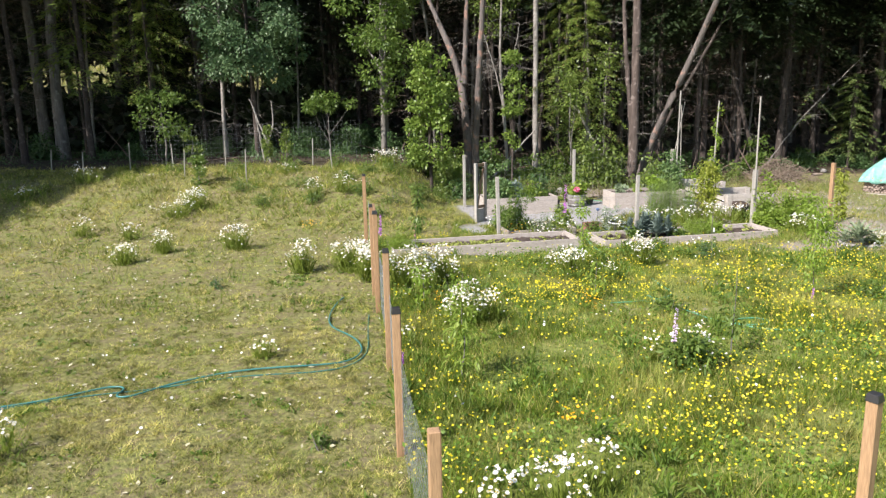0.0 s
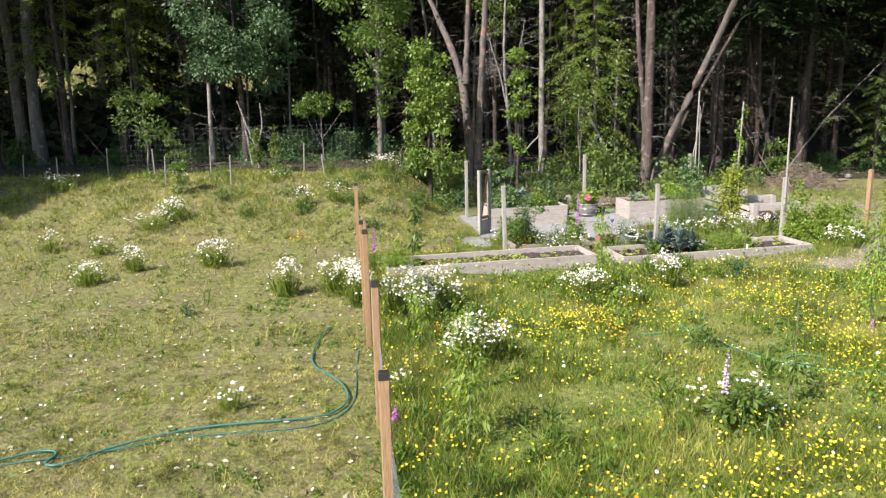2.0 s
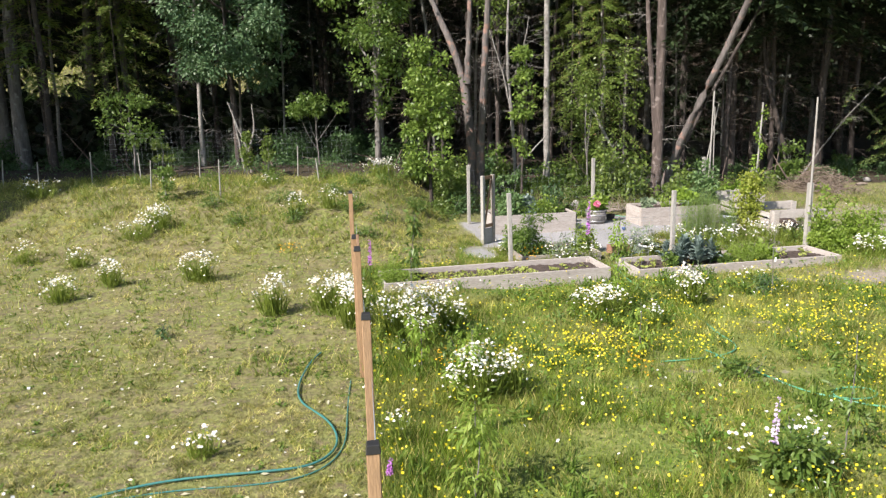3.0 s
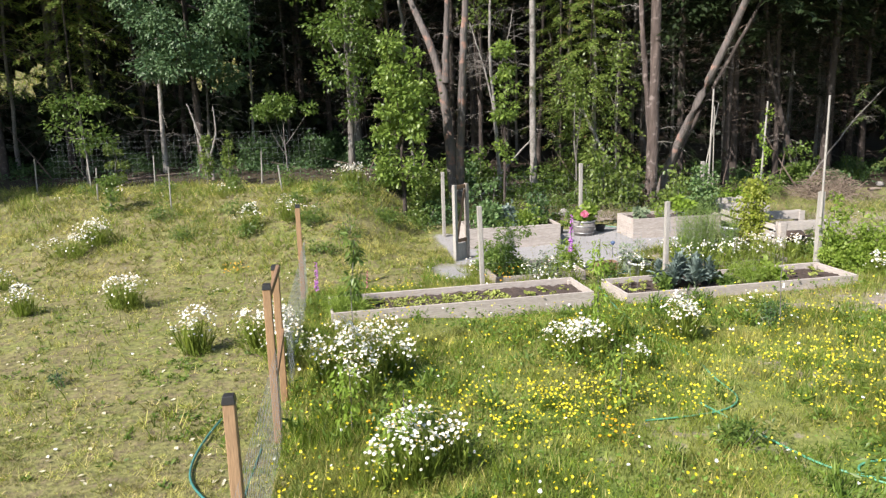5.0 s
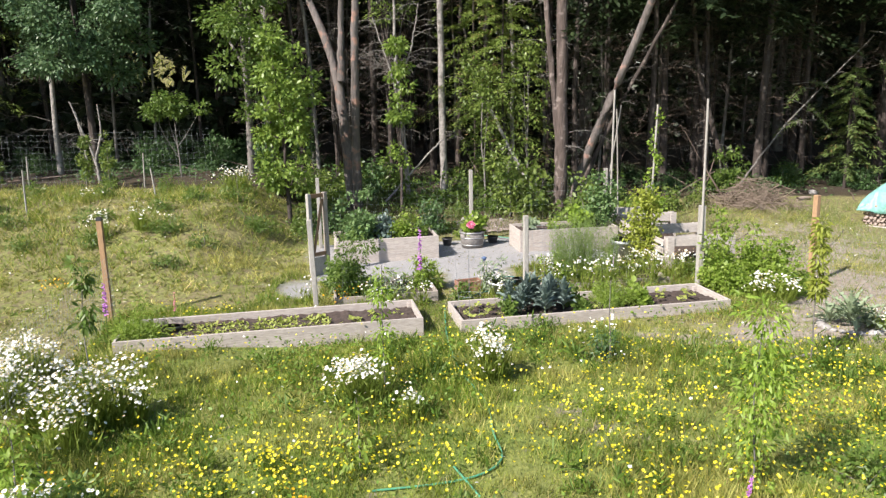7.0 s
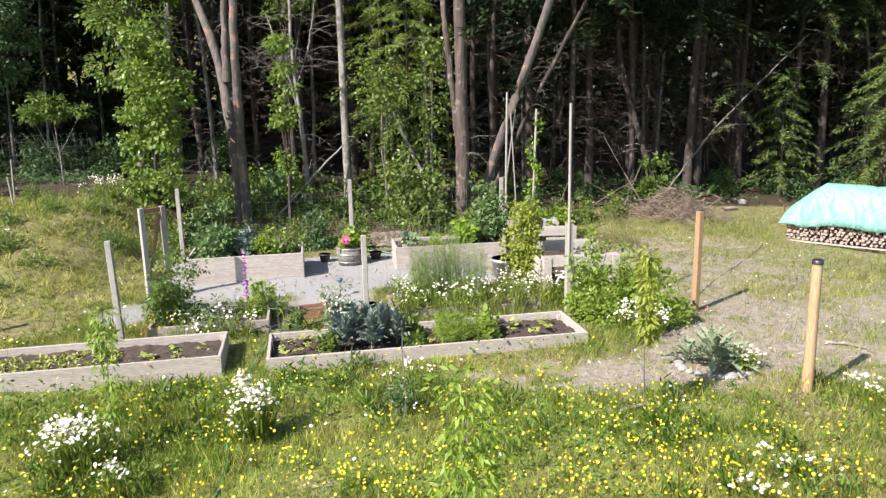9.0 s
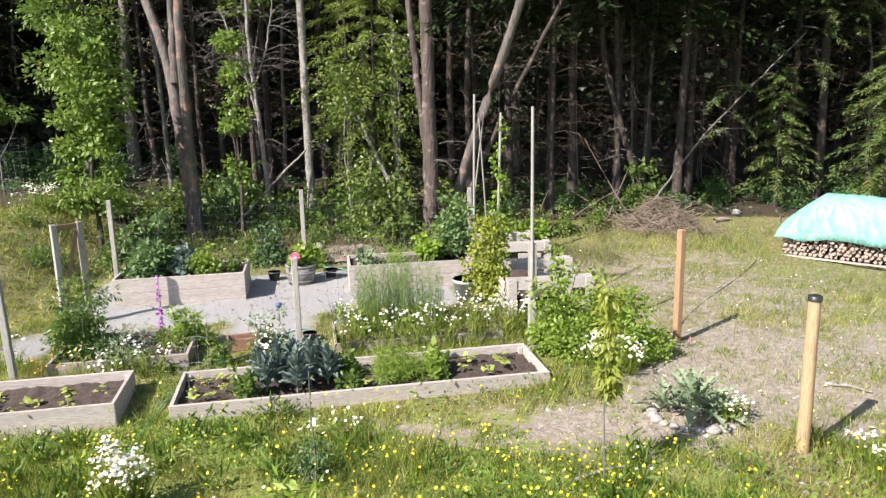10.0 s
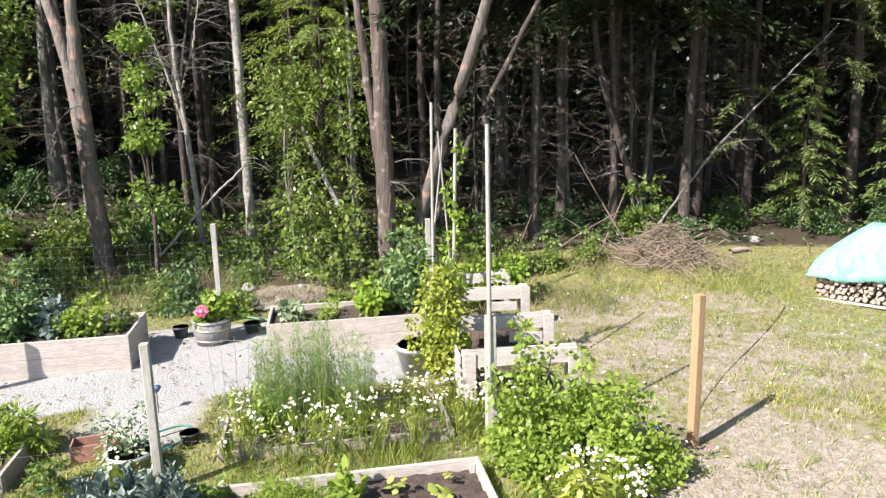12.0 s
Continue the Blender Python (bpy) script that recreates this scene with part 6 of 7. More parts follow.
for x, y, rx, ry, h, k in ((8.35, 16.1, 0.5, 0.45, 1.2, 1900), (8.95, 15.75, 0.6, 0.5, 0.9, 1900), (9.6, 15.55, 0.5, 0.45, 0.65, 1300), (8.5, 15.35, 0.4, 0.35, 0.5, 900), (8.22, 15.72, 0.42, 0.36, 0.75, 1100), (9.25, 15.35, 0.45, 0.4, 0.6, 1000)):
    bush("raspberry_bush", x, y, rx, ry, h, int(k * 1.45), 0.066, "leaf_bright", "bright green raspberry bush beside the raised bed", "bush", "raspberry bushes", None, 24, 0.66, 0.05, 10)
for x, y, h in ((8.3, 16.2, 1.45), (8.55, 15.9, 1.3), (8.8, 16.0, 1.2), (9.3, 15.7, 1.0), (8.15, 15.8, 1.05)):
    cane = thing("raspberry_cane", x, y, None, rng.uniform(0, 360), "arching leafy raspberry cane above its bush", "bush", "raspberry canes")
    pts = bent((0, 0, 0), (0.18, 0.05, h), 7, 0.03)
    part("stem", Pile().add(*tube(pts, np.linspace(0.006, 0.003, 7), 5)).mesh("stem"), M["leaf_mid"], cane)
    part("leaves", Pile().add(*cloud(150, pts[2:], np.full(5, 0.13), 0.085, 0.6, 0.4)).mesh("leaves", False), M["leaf_bright"], cane)
bush("tall_grass_clump", 8.4, 17.0, 0.5, 0.5, 0.5, 900, 0.10, "leaf_mid", "weedy green growth in front of the compost bays", "plant", "weeds", None, 18, 0.25)

artichoke = thing("artichoke", 9.68, 13.5, None, 0, "spreading silver-green artichoke plant in a stone ring", "plant")
choke_leaf = [crinkled(0.62, 0.20, 0.22 + 0.12 * i, 0.016, 0.74, 15) for i in range(4)]
leaf_crown(artichoke, choke_leaf, 30, 0.16, (16, 74), "leaf_silver", 0.03, (0.65, 1.1))
for x, y, k_ in ((9.35, 13.55, 0.7), (10.0, 13.35, 0.65)):
    e = thing("artichoke", x, y, None, rng.uniform(0, 360), "smaller silver-green artichoke shoot in a stone ring", "plant")
    leaf_crown(e, choke_leaf, 14, 0.10, (16, 74), "leaf_silver", 0.02, (0.65 * k_, 1.0 * k_))


def young_tree(x, y, h, r, leaf_mat, label, leaf=0.13, k=12, count=260, width=0.35, z0=0.3, bare=False, guard=False, bend=(0, 0), tight=0.2):
    e = thing("fruit_sapling", x, y, None, 0, label, "tree", "fruit saplings")
    pts = bent((0, 0, -0.02), (bend[0], bend[1], h), 6, 0.03)
    part("trunk", Pile().add(*tube(pts, np.linspace(0.011, 0.004, 6), 6)).mesh("trunk"), M["bark_grey"], e)
    c = column(k, r, z0, h, 0.3) + np.array([bend[0], bend[1], 0]) * 0.6
    part("leaves", Pile().add(*cloud(count, c, np.full(k, tight), leaf, width, 0.7)).mesh("leaves", False), M[leaf_mat], e)
    if guard:
        part("tag", box(0.035, 0.004, 0.09, 0.002), M["white_plastic"], e, "white plastic tag", pose(0.03, -0.02, 0.68))
    return e


young_tree(8.36, 11.95, 2.05, 0.05, "leaf_yellow", "slender drooping yellow-green fruit sapling in the meadow", 0.105, 22, 800, 0.34, 0.8, tight=0.09)
young_tree(6.25, 8.45, 1.85, 0.19, "leaf_lime", "slender yellow-green fruit sapling in the meadow", 0.075, 24, 1500, 0.36, 0.25, tight=0.24)
young_tree(2.35, 10.85, 1.75, 0.06, "leaf_lime", "slender yellow-green fruit sapling in the meadow", 0.09, 16, 460, 0.32, 0.4, tight=0.13)
young_tree(-1.32, 10.3, 1.95, 0.07, "leaf_mid", "dark-leaved drooping cherry sapling beside the fence", 0.12, 12, 240, 0.34, 1.15, bend=(0.14, -0.12), tight=0.10)
young_tree(3.75, 5.6, 1.35, 0.12, "leaf_mid", "small dark-leaved sapling in the meadow", 0.10, 10, 240, 0.32, 0.4)
young_tree(5.45, 11.8, 1.25, 0.10, "leaf_mid", "thin bare sapling with a white tag in the meadow", 0.06, 6, 40, 0.3, 0.2, guard=True)
young_tree(2.3, 8.9, 0.8, 0.2, "leaf_bright", "small bushy sapling among meadow flowers", 0.11, 8, 160, 0.35, 0.1)
young_tree(-0.25, 4.55, 1.1, 0.2, "leaf_bright", "leafy green sapling among meadow flowers", 0.095, 12, 520, 0.32, 0.15)
young_tree(-0.28, 7.2, 0.95, 0.2, "leaf_lime", "leafy yellow-green sapling among meadow flowers", 0.09, 10, 380, 0.32, 0.15)
young_tree(-1.0, 8.2, 0.8, 0.16, "leaf_lime", "pale yellow-green sapling among daisies", 0.09, 8, 240, 0.4, 0.2)
young_tree(6.4, 3.6, 0.9, 0.2, "leaf_mid", "leafy sapling at the meadow's edge", 0.11, 8, 160, 0.35, 0.1)
bush("meadow_shrub", 3.0, 5.0, 0.55, 0.5, 0.5, 900, 0.10, "leaf_mid", "low dark green leafy shrub among meadow flowers", "bush", "meadow shrubs", None, 20, 0.4)
bush("meadow_shrub", -0.3, 7.7, 0.5, 0.45, 0.55, 900, 0.09, "leaf_mid", "low green leafy shrub under tall daisies", "bush", "meadow shrubs", None, 20, 0.35)
bush("meadow_shrub", 3.45, 7.8, 0.4, 0.4, 0.35, 600, 0.07, "leaf_mid", "low dark green shrub in the meadow", "bush", "meadow shrubs", None, 14, 0.4)
bush("meadow_shrub", 5.35, 11.9, 0.35, 0.3, 0.35, 500, 0.06, "leaf_deep", "low dark weeds round a sapling", "bush", "meadow shrubs", None, 12, 0.4)
bush("meadow_shrub", 7.4, 8.6, 0.5, 0.4, 0.3, 600, 0.08, "leaf_mid", "low green leafy shrub in the meadow", "bush", "meadow shrubs", None, 14, 0.35)
bush("lawn_tuft", -1.85, 2.65, 0.2, 0.18, 0.18, 160, 0.07, "leaf_mid", "small dark green weed tuft on the lawn", "plant", "lawn tufts", None, 8, 0.35)
bush("lawn_tuft", -5.45, 9.75, 0.2, 0.15, 0.18, 140, 0.07, "leaf_deep", "small dark green weed tuft on the lawn", "plant", "lawn tufts", None, 8, 0.35)
for x, y, r, h, k in ((-6.5, 17.5, 0.6, 0.35, 500), (-5.0, 17.6, 0.5, 0.45, 500), (-3.6, 18.2, 0.6, 0.5, 600), (-2.5, 17.6, 0.5, 0.5, 500), (-1.8, 19.6, 0.7, 0.6, 900), (-0.9, 20.4, 0.5, 0.7, 700), (-2.7, 20.9, 0.6, 0.6, 700), (-7.6, 18.6, 0.5, 0.35, 500), (-5.7, 18.9, 0.6, 0.35, 600), (-6.6, 20.8, 0.6, 0.4, 600), (-4.9, 21.6, 0.5, 0.4, 500), (-8.5, 21.3, 0.6, 0.4, 600), (-3.6, 20.2, 0.5, 0.4, 500), (-10.6, 21.0, 0.5, 0.3, 500), (-3.0, 16.6, 0.4, 0.3, 400), (-4.2, 19.4, 0.5, 0.3, 400)):
    bush("bank_weeds", x, y, r, r * 0.7, h, k, 0.09, "leaf_mid", "rough green weeds growing on the grassy bank", "plant", "bank weeds", None, 16, 0.3)
for i in range(26):
    x, y = rng.uniform(-0.2, 7.2), rng.uniform(20.9, 21.9)
    bush("weed_clump", x, y, 0.3, 0.25, rng.uniform(0.2, 0.45), 170, 0.09, "leaf_bright" if i % 3 else "leaf_mid", "leafy green weeds along the back fence", "plant", "fence weeds", None, 8, 0.5)


# ---- flowers ----
def daisy_clump(x, y, r, h, heads, label, z=None, green="daisy_leaf"):
    """A daisy plant: thin stems, narrow leaves, and flower heads with yellow eyes."""
    heads = int(heads * 1.6)
    e = thing("daisy_clump", x, y, z, 0, label, "flowers", "daisy clumps")
    a, q = rng.uniform(0, 6.28, heads), r * 1.1 * np.sqrt(rng.random(heads))
    knots = rng.normal(0, r * 0.42, (max(3, heads // 14), 2))
    pick = rng.integers(len(knots), size=heads)
    near = knots[pick] + rng.normal(0, 0.055, (heads, 2))
    bunched = rng.random(heads) < 0.72
    px = np.where(bunched, near[:, 0], q * np.cos(a))
    py = np.where(bunched, near[:, 1], q * np.sin(a))
    q = np.minimum(np.hypot(px, py), r * 1.3)
    tall = rng.uniform(0.68, 1.12, len(knots))[pick]
    pos = np.stack([px, py, h * (1 - 0.2 * (q / r) ** 2) * np.where(bunched, tall + rng.normal(0, 0.07, heads), 0.35 + 0.75 * rng.random(heads) ** 0.7)], 1)
    pl = Pile()
    foot = pos * [0.55, 0.55, 0]
    side = np.stack([np.cos(a), -np.sin(a), 0 * a], 1) * 0.004
    pl.add(np.stack([foot - side, foot + side, pos], 1).reshape(-1, 3), np.arange(3 * heads).reshape(-1, 3))
    m = int(heads * 1.0 + 50)
    aa, qq = rng.uniform(0, 6.28, m), r * 0.9 * np.sqrt(rng.random(m))
    lp = np.stack([qq * np.cos(aa), qq * np.sin(aa), h * 0.7 * rng.random(m) ** 1.5], 1)
    pl.add(*leaves(lp, rng.normal(0, 0.5, (m, 3)) + [0, 0, 0.9], rng.uniform(0.06, 0.14, m), 0.22))
    m = int(heads * 0.8)
    pick = rng.integers(heads, size=m)
    mid = foot[pick] + rng.normal(0, 0.03, (m, 3)) * [1, 1, 0]
    pl.add(*leaves(mid, (pos - foot)[pick] + rng.normal(0, 0.05, (m, 3)), h * rng.uniform(0.3, 0.75, m), 0.018))
    part("foliage", pl.mesh("foliage", False), M[green], e)
    v, f, nrm = discs(pos, rng.uniform(0.014, 0.0235, heads), 9, 0.6, 0.1)
    part("petals", np_mesh("petals", v, f), M["daisy"], e, "white daisy petals")
    v, f, _ = discs(pos + nrm * 0.006, 0.007, 6, 0.2, 0.1)
    part("flower_eye", np_mesh("flower_eye", v, f), M["daisy_eye"], e, "yellow daisy centres")
    return e


DL, DM, DB = "clump of white ox-eye daisies on the lawn", "clump of white ox-eye daisies in the meadow", "white ox-eye daisies on the grassy bank"
for x, y, r, h, k, lab in (
        (-6.1, 13.25, 0.42, 0.62, 120, DL), (-8.9, 16.6, 0.5, 0.5, 110, DL), (-8.6, 17.2, 0.45, 0.65, 130, DL), (-8.4, 11.9, 0.38, 0.5, 80, DL), (-7.9, 12.9, 0.3, 0.6, 70, DL),
        (-3.9, 10.9, 0.32, 0.72, 100, DL), (-2.75, 11.0, 0.55, 0.72, 240, DL), (-2.3, 10.2, 0.35, 0.7, 130, DL), (-3.3, 5.6, 0.22, 0.34, 26, DL), (-5.45, 2.5, 0.4, 0.5, 40, DL),
        (-13.1, 19.5, 0.6, 0.6, 70, DL), (-11.2, 15.2, 0.45, 0.5, 40, DL), (-9.6, 14.9, 0.35, 0.45, 50, DL), (-14.6, 18.0, 0.5, 0.5, 40, DL),
        (-3.15, 21.9, 0.6, 0.6, 130, DB), (-5.0, 17.9, 0.4, 0.6, 60, DB), (-4.1, 18.3, 0.45, 0.7, 50, DB), (-9.4, 20.0, 0.3, 0.5, 24, DB), (-6.4, 20.2, 0.35, 0.4, 20, DB),
        (-1.3, 9.7, 0.62, 0.82, 300, DM), (-0.75, 9.95, 0.4, 0.75, 130, DM), (-1.0, 9.15, 0.4, 0.6, 90, DM),
        (3.75, 11.25, 0.28, 0.72, 190, DM), (2.1, 10.5, 0.45, 0.62, 150, DM), (2.75, 9.95, 0.14, 0.5, 26, DM), (1.75, 10.9, 0.3, 0.4, 40, DM),
        (-0.18, 7.1, 0.36, 0.72, 170, DM), (0.3, 7.25, 0.22, 0.66, 36, DM), (-0.5, 6.9, 0.2, 0.5, 24, DM),
        (3.05, 5.15, 0.38, 0.55, 42, DM), (2.5, 5.3, 0.15, 0.5, 10, DM), (0.72, 1.3, 0.5, 0.5, 60, DM), (0.1, 1.25, 0.35, 0.48, 40, DM), (-1.15, 5.9, 0.16, 0.4, 16, DM), (1.15, 1.7, 0.3, 0.5, 24, DM),
        (9.1, 15.0, 0.35, 0.5, 80, "white ox-eye daisies beside raspberry bushes"), (8.75, 15.1, 0.25, 0.45, 40, "white ox-eye daisies beside raspberry bushes"),
        (10.1, 13.35, 0.22, 0.3, 40, "white daisies beside the artichoke"), (11.1, 12.2, 0.3, 0.3, 26, DM), (8.9, 9.6, 0.4, 0.3, 34, DM), (9.5, 10.4, 0.4, 0.3, 30, DM),
        (5.55, 13.0, 0.3, 0.3, 16, DM), (5.1, 12.75, 0.2, 0.3, 8, DM)):
    daisy_clump(x, y, r, h, k, lab)
GD = "white daisies filling an old garden bed"
for u, v, r, k in ((0.2, -0.12, 0.3, 30), (0.7, -0.15, 0.3, 26), (1.2, -0.12, 0.3, 30), (1.7, -0.1, 0.3, 26), (2.2, -0.1, 0.3, 26), (2.7, 0.0, 0.3, 30), (0.3, 0.4, 0.35, 40), (0.9, 0.3, 0.35, 34), (1.5, 0.25, 0.35, 30), (2.0, 0.4, 0.3, 30), (2.45, 0.55, 0.3, 30), (2.3, 0.9, 0.3, 26), (0.3, 0.85, 0.3, 24), (1.2, 0.75, 0.3, 20), (2.9, 0.9, 0.35, 40), (3.0, 0.3, 0.3, 30)):
    x, y = in_bed(4.90, 15.85, 12.5, u, v)
    daisy_clump(x, y, r, 0.5, int(k * 0.6), GD, 0.08)
for x, y, r, k in ((2.0, 14.75, 0.35, 34), (2.45, 14.85, 0.25, 20), (4.1, 15.4, 0.3, 30), (3.7, 15.9, 0.25, 16), (8.0, 17.1, 0.4, 46), (8.5, 16.75, 0.3, 30), (7.75, 17.8, 0.3, 30), (0.4, 14.9, 0.25, 10), (1.5, 14.6, 0.25, 12)):
    daisy_clump(x, y, r, 0.5, k, "white daisies among garden herbs")


def flower_spike(x, y, h, petal, label, r=0.05, z=None, name="foxglove"):
    e = thing(name, x, y, z, 0, label, "flower", "flower spikes")
    part("stem", Pile().add(*tube(bent((0, 0, 0), (0.04, 0, h), 5, 0.015), np.linspace(0.008, 0.004, 5), 5)).mesh("stem"), M["leaf_mid"], e)
    part("leaves", rosette(12, 0.22 * min(1.0, h), 0.07 * min(1.0, h), (0.2, 0.8), 0.5).mesh("leaves"), M["leaf_mid"], e)
    m = 90
    t = rng.uniform(0.45, 1.0, m)
    a = rng.uniform(0, 6.28, m)
    pos = np.stack([0.04 * t, 0 * t, h * t], 1)
    way = np.stack([np.cos(a), np.sin(a), -0.35 + 0 * a], 1)
    part("blossoms", Pile().add(*leaves(pos, way, r * (1.35 - t * 0.8), 0.7)).mesh("blossoms", False), M[petal], e)
    return e


flower_spike(2.72, 5.05, 0.9, "lilac", "pale lilac lupin spike in the meadow", 0.055, name="lupin")
flower_spike(6.05, 8.1, 0.36, "purple", "purple lupin spike in the meadow", 0.032, name="lupin")
flower_spike(-2.35, 12.75, 0.95, "purple", "purple foxglove leaning beside the fence", 0.06)
flower_spike(-1.55, 13.5, 0.6, "pink", "pink foxglove beside the raised bed", 0.03)
flower_spike(2.5, 15.15, 1.42, "purple", "tall purple foxglove beside the gravel yard", 0.07)
flower_spike(6.35, 16.5, 0.6, "lilac", "faded pale flower spike in an old bed", 0.025)
flower_spike(-1.15, 4.9, 0.35, "purple", "small purple flower spike at a fence post", 0.05)
flower_spike(10.35, 16.0, 0.16, "pink", "small pink flowers at a post's foot", 0.025)

# ---- grass ----
def in_beds(x, y):
    for bx, by, rz, ln, dp in ((3.32, 13.36, 13.0, 4.88, 1.2), (-1.97, 12.15, 13.4, 4.80, 1.15), (0.40, 17.95, 12.6, 2.38, 1.25), (4.64, 18.93, 11.5, 2.45, 1.05), (0.95, 14.78, 13.0, 1.95, 1.35), (4.90, 15.85, 12.5, 2.70, 1.15)):
        c, s = math.cos(radians(rz)), math.sin(radians(rz))
        u, v = (x - bx) * c + (y - by) * s, -(x - bx) * s + (y - by) * c
        if -0.03 < u < ln + 0.03 and -0.03 < v < dp + 0.03:
            return True
    return 14.1 < x < 17.5 and 19.8 < y < 23.4 and abs((x - 14.25) * 0.63 + (y - 22.1) * 0.777 - 0.42) < 0.6


def stuff(name, me, material, label, category="grass"):
    me.materials.append(M[material])
    return tagged(new(name, me), label, category, kind="stuff")


def seen_from_path(x, y):
    return -0.2 - (y + 5.0) * 0.74 < x < max(0.5 + (y + 5.0) * 0.66, 4.8 + (y - 2.0) * 0.66, 8.0 + (y - 8.4) * 0.66) and y > 1.0


def lawn_keep(x, y):
    if x > fence_x(y) + 0.05 and y < 13.9 or x > -0.6 and y > 13.8:
        return 0.0
    bare = (0.65 + 0.5 * wob(x, y, 0.9, 5.0)) * (1.0 if seen_from_path(x, y) else 0.3)
    return max(0.0, min(1.0, bare * (1.0 if y < 9 else 0.75) * (1 - duff_at(x, y)) * (1 - gravel_at(x, y))))


x, y = scatter(74000, -19, 1.2, -6.5, 23.5, lawn_keep)
x2, y2 = scatter(70000, -10, 0.5, 1, 12, lambda a, b: lawn_keep(a, b) * (1 - smooth(3.0, 11.5, b)))
x, y = np.concatenate([x, x2]), np.concatenate([y, y2])
x, y = np.repeat(x, 7) + rng.normal(0, 0.028, 7 * len(x)), np.repeat(y, 7) + rng.normal(0, 0.028, 7 * len(y))
cushion = np.array([0.55 + 1.5 * max(0.0, 0.35 + wob(a, b, 2.4, 31.0) + 0.6 * wob(a, b, 6.0, 32.0)) for a, b in zip(x[::7], y[::7])])
h = rng.uniform(0.016, 0.046, len(x)) * np.repeat(cushion * rng.choice([1.0, 1.0, 1.0, 1.0, 1.0, 1.0, 1.7], len(x) // 7), 7) * np.where(y > 15.5, 2.2, 1.0)
v, f = blades(x, y, on_ground(x, y) - 0.004, h, rng.uniform(0.006, 0.012, len(x)) * np.where(y > 8, 1.5, 1.0) * np.where(y > 12, 1.4, 1.0), 1.1)
stuff("lawn_grass", np_mesh("lawn_grass", v, f), "lawn_blade", "short mown yellow-green lawn grass")


def meadow_keep(x, y):
    if -0.6 < x < 8.4 and 14.3 < y < 17.6 and gravel_at(x, y) < 0.4 and not in_beds(x, y):
        return 0.75
    if x < fence_x(y) - 0.05 or y > 14.4 + 0.12 * (x + 1) or in_beds(x, y):
        return 0.0
    d = 0.75 + 0.55 * wob(x, y, 0.7, 6.0) + 0.5 * wob(x, y, 3.0, 16.0)
    if not seen_from_path(x, y):
        d *= 0.28
    return max(0.0, min(1.0, d - 0.95 * max(0.0, sand_at(x, y))))


x, y = scatter(470000, -3, 12, 1, 17.7, meadow_keep)
x2, y2 = scatter(40000, -2, 13, -5.5, 1, meadow_keep)
x, y = np.concatenate([x, x2]), np.concatenate([y, y2])
tall = np.array([max(0.25, 0.62 + 0.85 * wob(a, b, 0.6, 7.0) + 0.8 * wob(a, b, 2.1, 17.0)) + 0.5 * math.exp(-((a - fence_x(b) - 0.5) / 0.7) ** 2) for a, b in zip(x, y)])
h = rng.uniform(0.06, 0.26, len(x)) * tall
v, f = blades(x, y, on_ground(x, y) - 0.005, h, rng.uniform(0.007, 0.014, len(x)), 0.55)
stuff("meadow_grass", np_mesh("meadow_grass", v, f), "meadow_blade", "fresh green uncut meadow grass")


def rough_keep(x, y):
    if not seen_from_path(x, y) or in_beds(x, y) or gravel_at(x, y) > 0.4:
        return 0.0
    east = smooth(7.4, 8.8, x) * smooth(11, 12.5, y) * (1 - smooth(22.5, 24.5, y))
    garden = 0.3 if -0.6 < x < 8.4 and 14.3 < y < 17.6 else 0.0
    back_ = 0.7 if -0.8 < x < 8 and 20.2 < y < 22.5 else 0.0
    d = 0.75 + 0.7 * wob(x, y, 0.8, 9.0) + 0.6 * wob(x, y, 3.0, 19.0) + 0.6 * blob(x, y, 13.6, 23.3, 1.4, 1.0) + 0.5 * blob(x, y, 13.2, 17.0, 1.5, 1.2)
    return max(0.26 * east, min(1.0, max(east * (0.68 * d - 0.8 * max(0.0, sand_at(x, y))), garden * 0.7, back_ * 0.6)))


x, y = scatter(250000, -1, 20, 10, 25, rough_keep)
h = rng.uniform(0.03, 0.2, len(x)) * np.array([0.55 + 1.3 * blob(a, b, 13.6, 23.3, 1.6, 1.2) + 0.5 * blob(a, b, 13.2, 17.0, 1.5, 1.2) for a, b in zip(x, y)])
v, f = blades(x, y, on_ground(x, y) - 0.005, h, rng.uniform(0.006, 0.012, len(x)), 0.6)
stuff("rough_grass", np_mesh("rough_grass", v, f), "dry_blade", "sparse half-dry rough grass on sandy ground")


def yard_green(x, y):
    if in_beds(x, y):
        return 0.0
    d = blob(x, y, 12.4, 17.7, 1.3, 0.9) + blob(x, y, 13.2, 22.6, 1.3, 0.9) + 0.8 * blob(x, y, 14.6, 19.0, 1.4, 1.2) + 0.7 * blob(x, y, 9.6, 18.6, 0.8, 1.4) + 0.6 * blob(x, y, 10.6, 22.8, 1.5, 0.8) + 0.7 * blob(x, y, 12.6, 14.6, 1.4, 0.9) + 0.5 * blob(x, y, 11.6, 20.4, 1.2, 0.6)
    return max(0.0, min(1.0, d * (0.7 + 1.5 * wob(x, y, 2.2, 71.0))))


x, y = scatter(95000, 8.4, 17, 12, 24.2, yard_green)
v, f = blades(x, y, on_ground(x, y) - 0.005, rng.uniform(0.04, 0.19, len(x)), rng.uniform(0.006, 0.013, len(x)), 0.6)
stuff("yard_grass", np_mesh("yard_grass", v, f), "meadow_blade", "green grass patches on the sandy yard")


def tufts_on_bank(x, y):
    return (1.0 if y > 16.5 else 0.25) * max(0.0, wob(x, y, 0.8, 12.0) + 0.15) if x < -0.6 - 0.1 * (y - 14) and seen_from_path(x, y) and duff_at(x, y) < 0.5 else 0.0


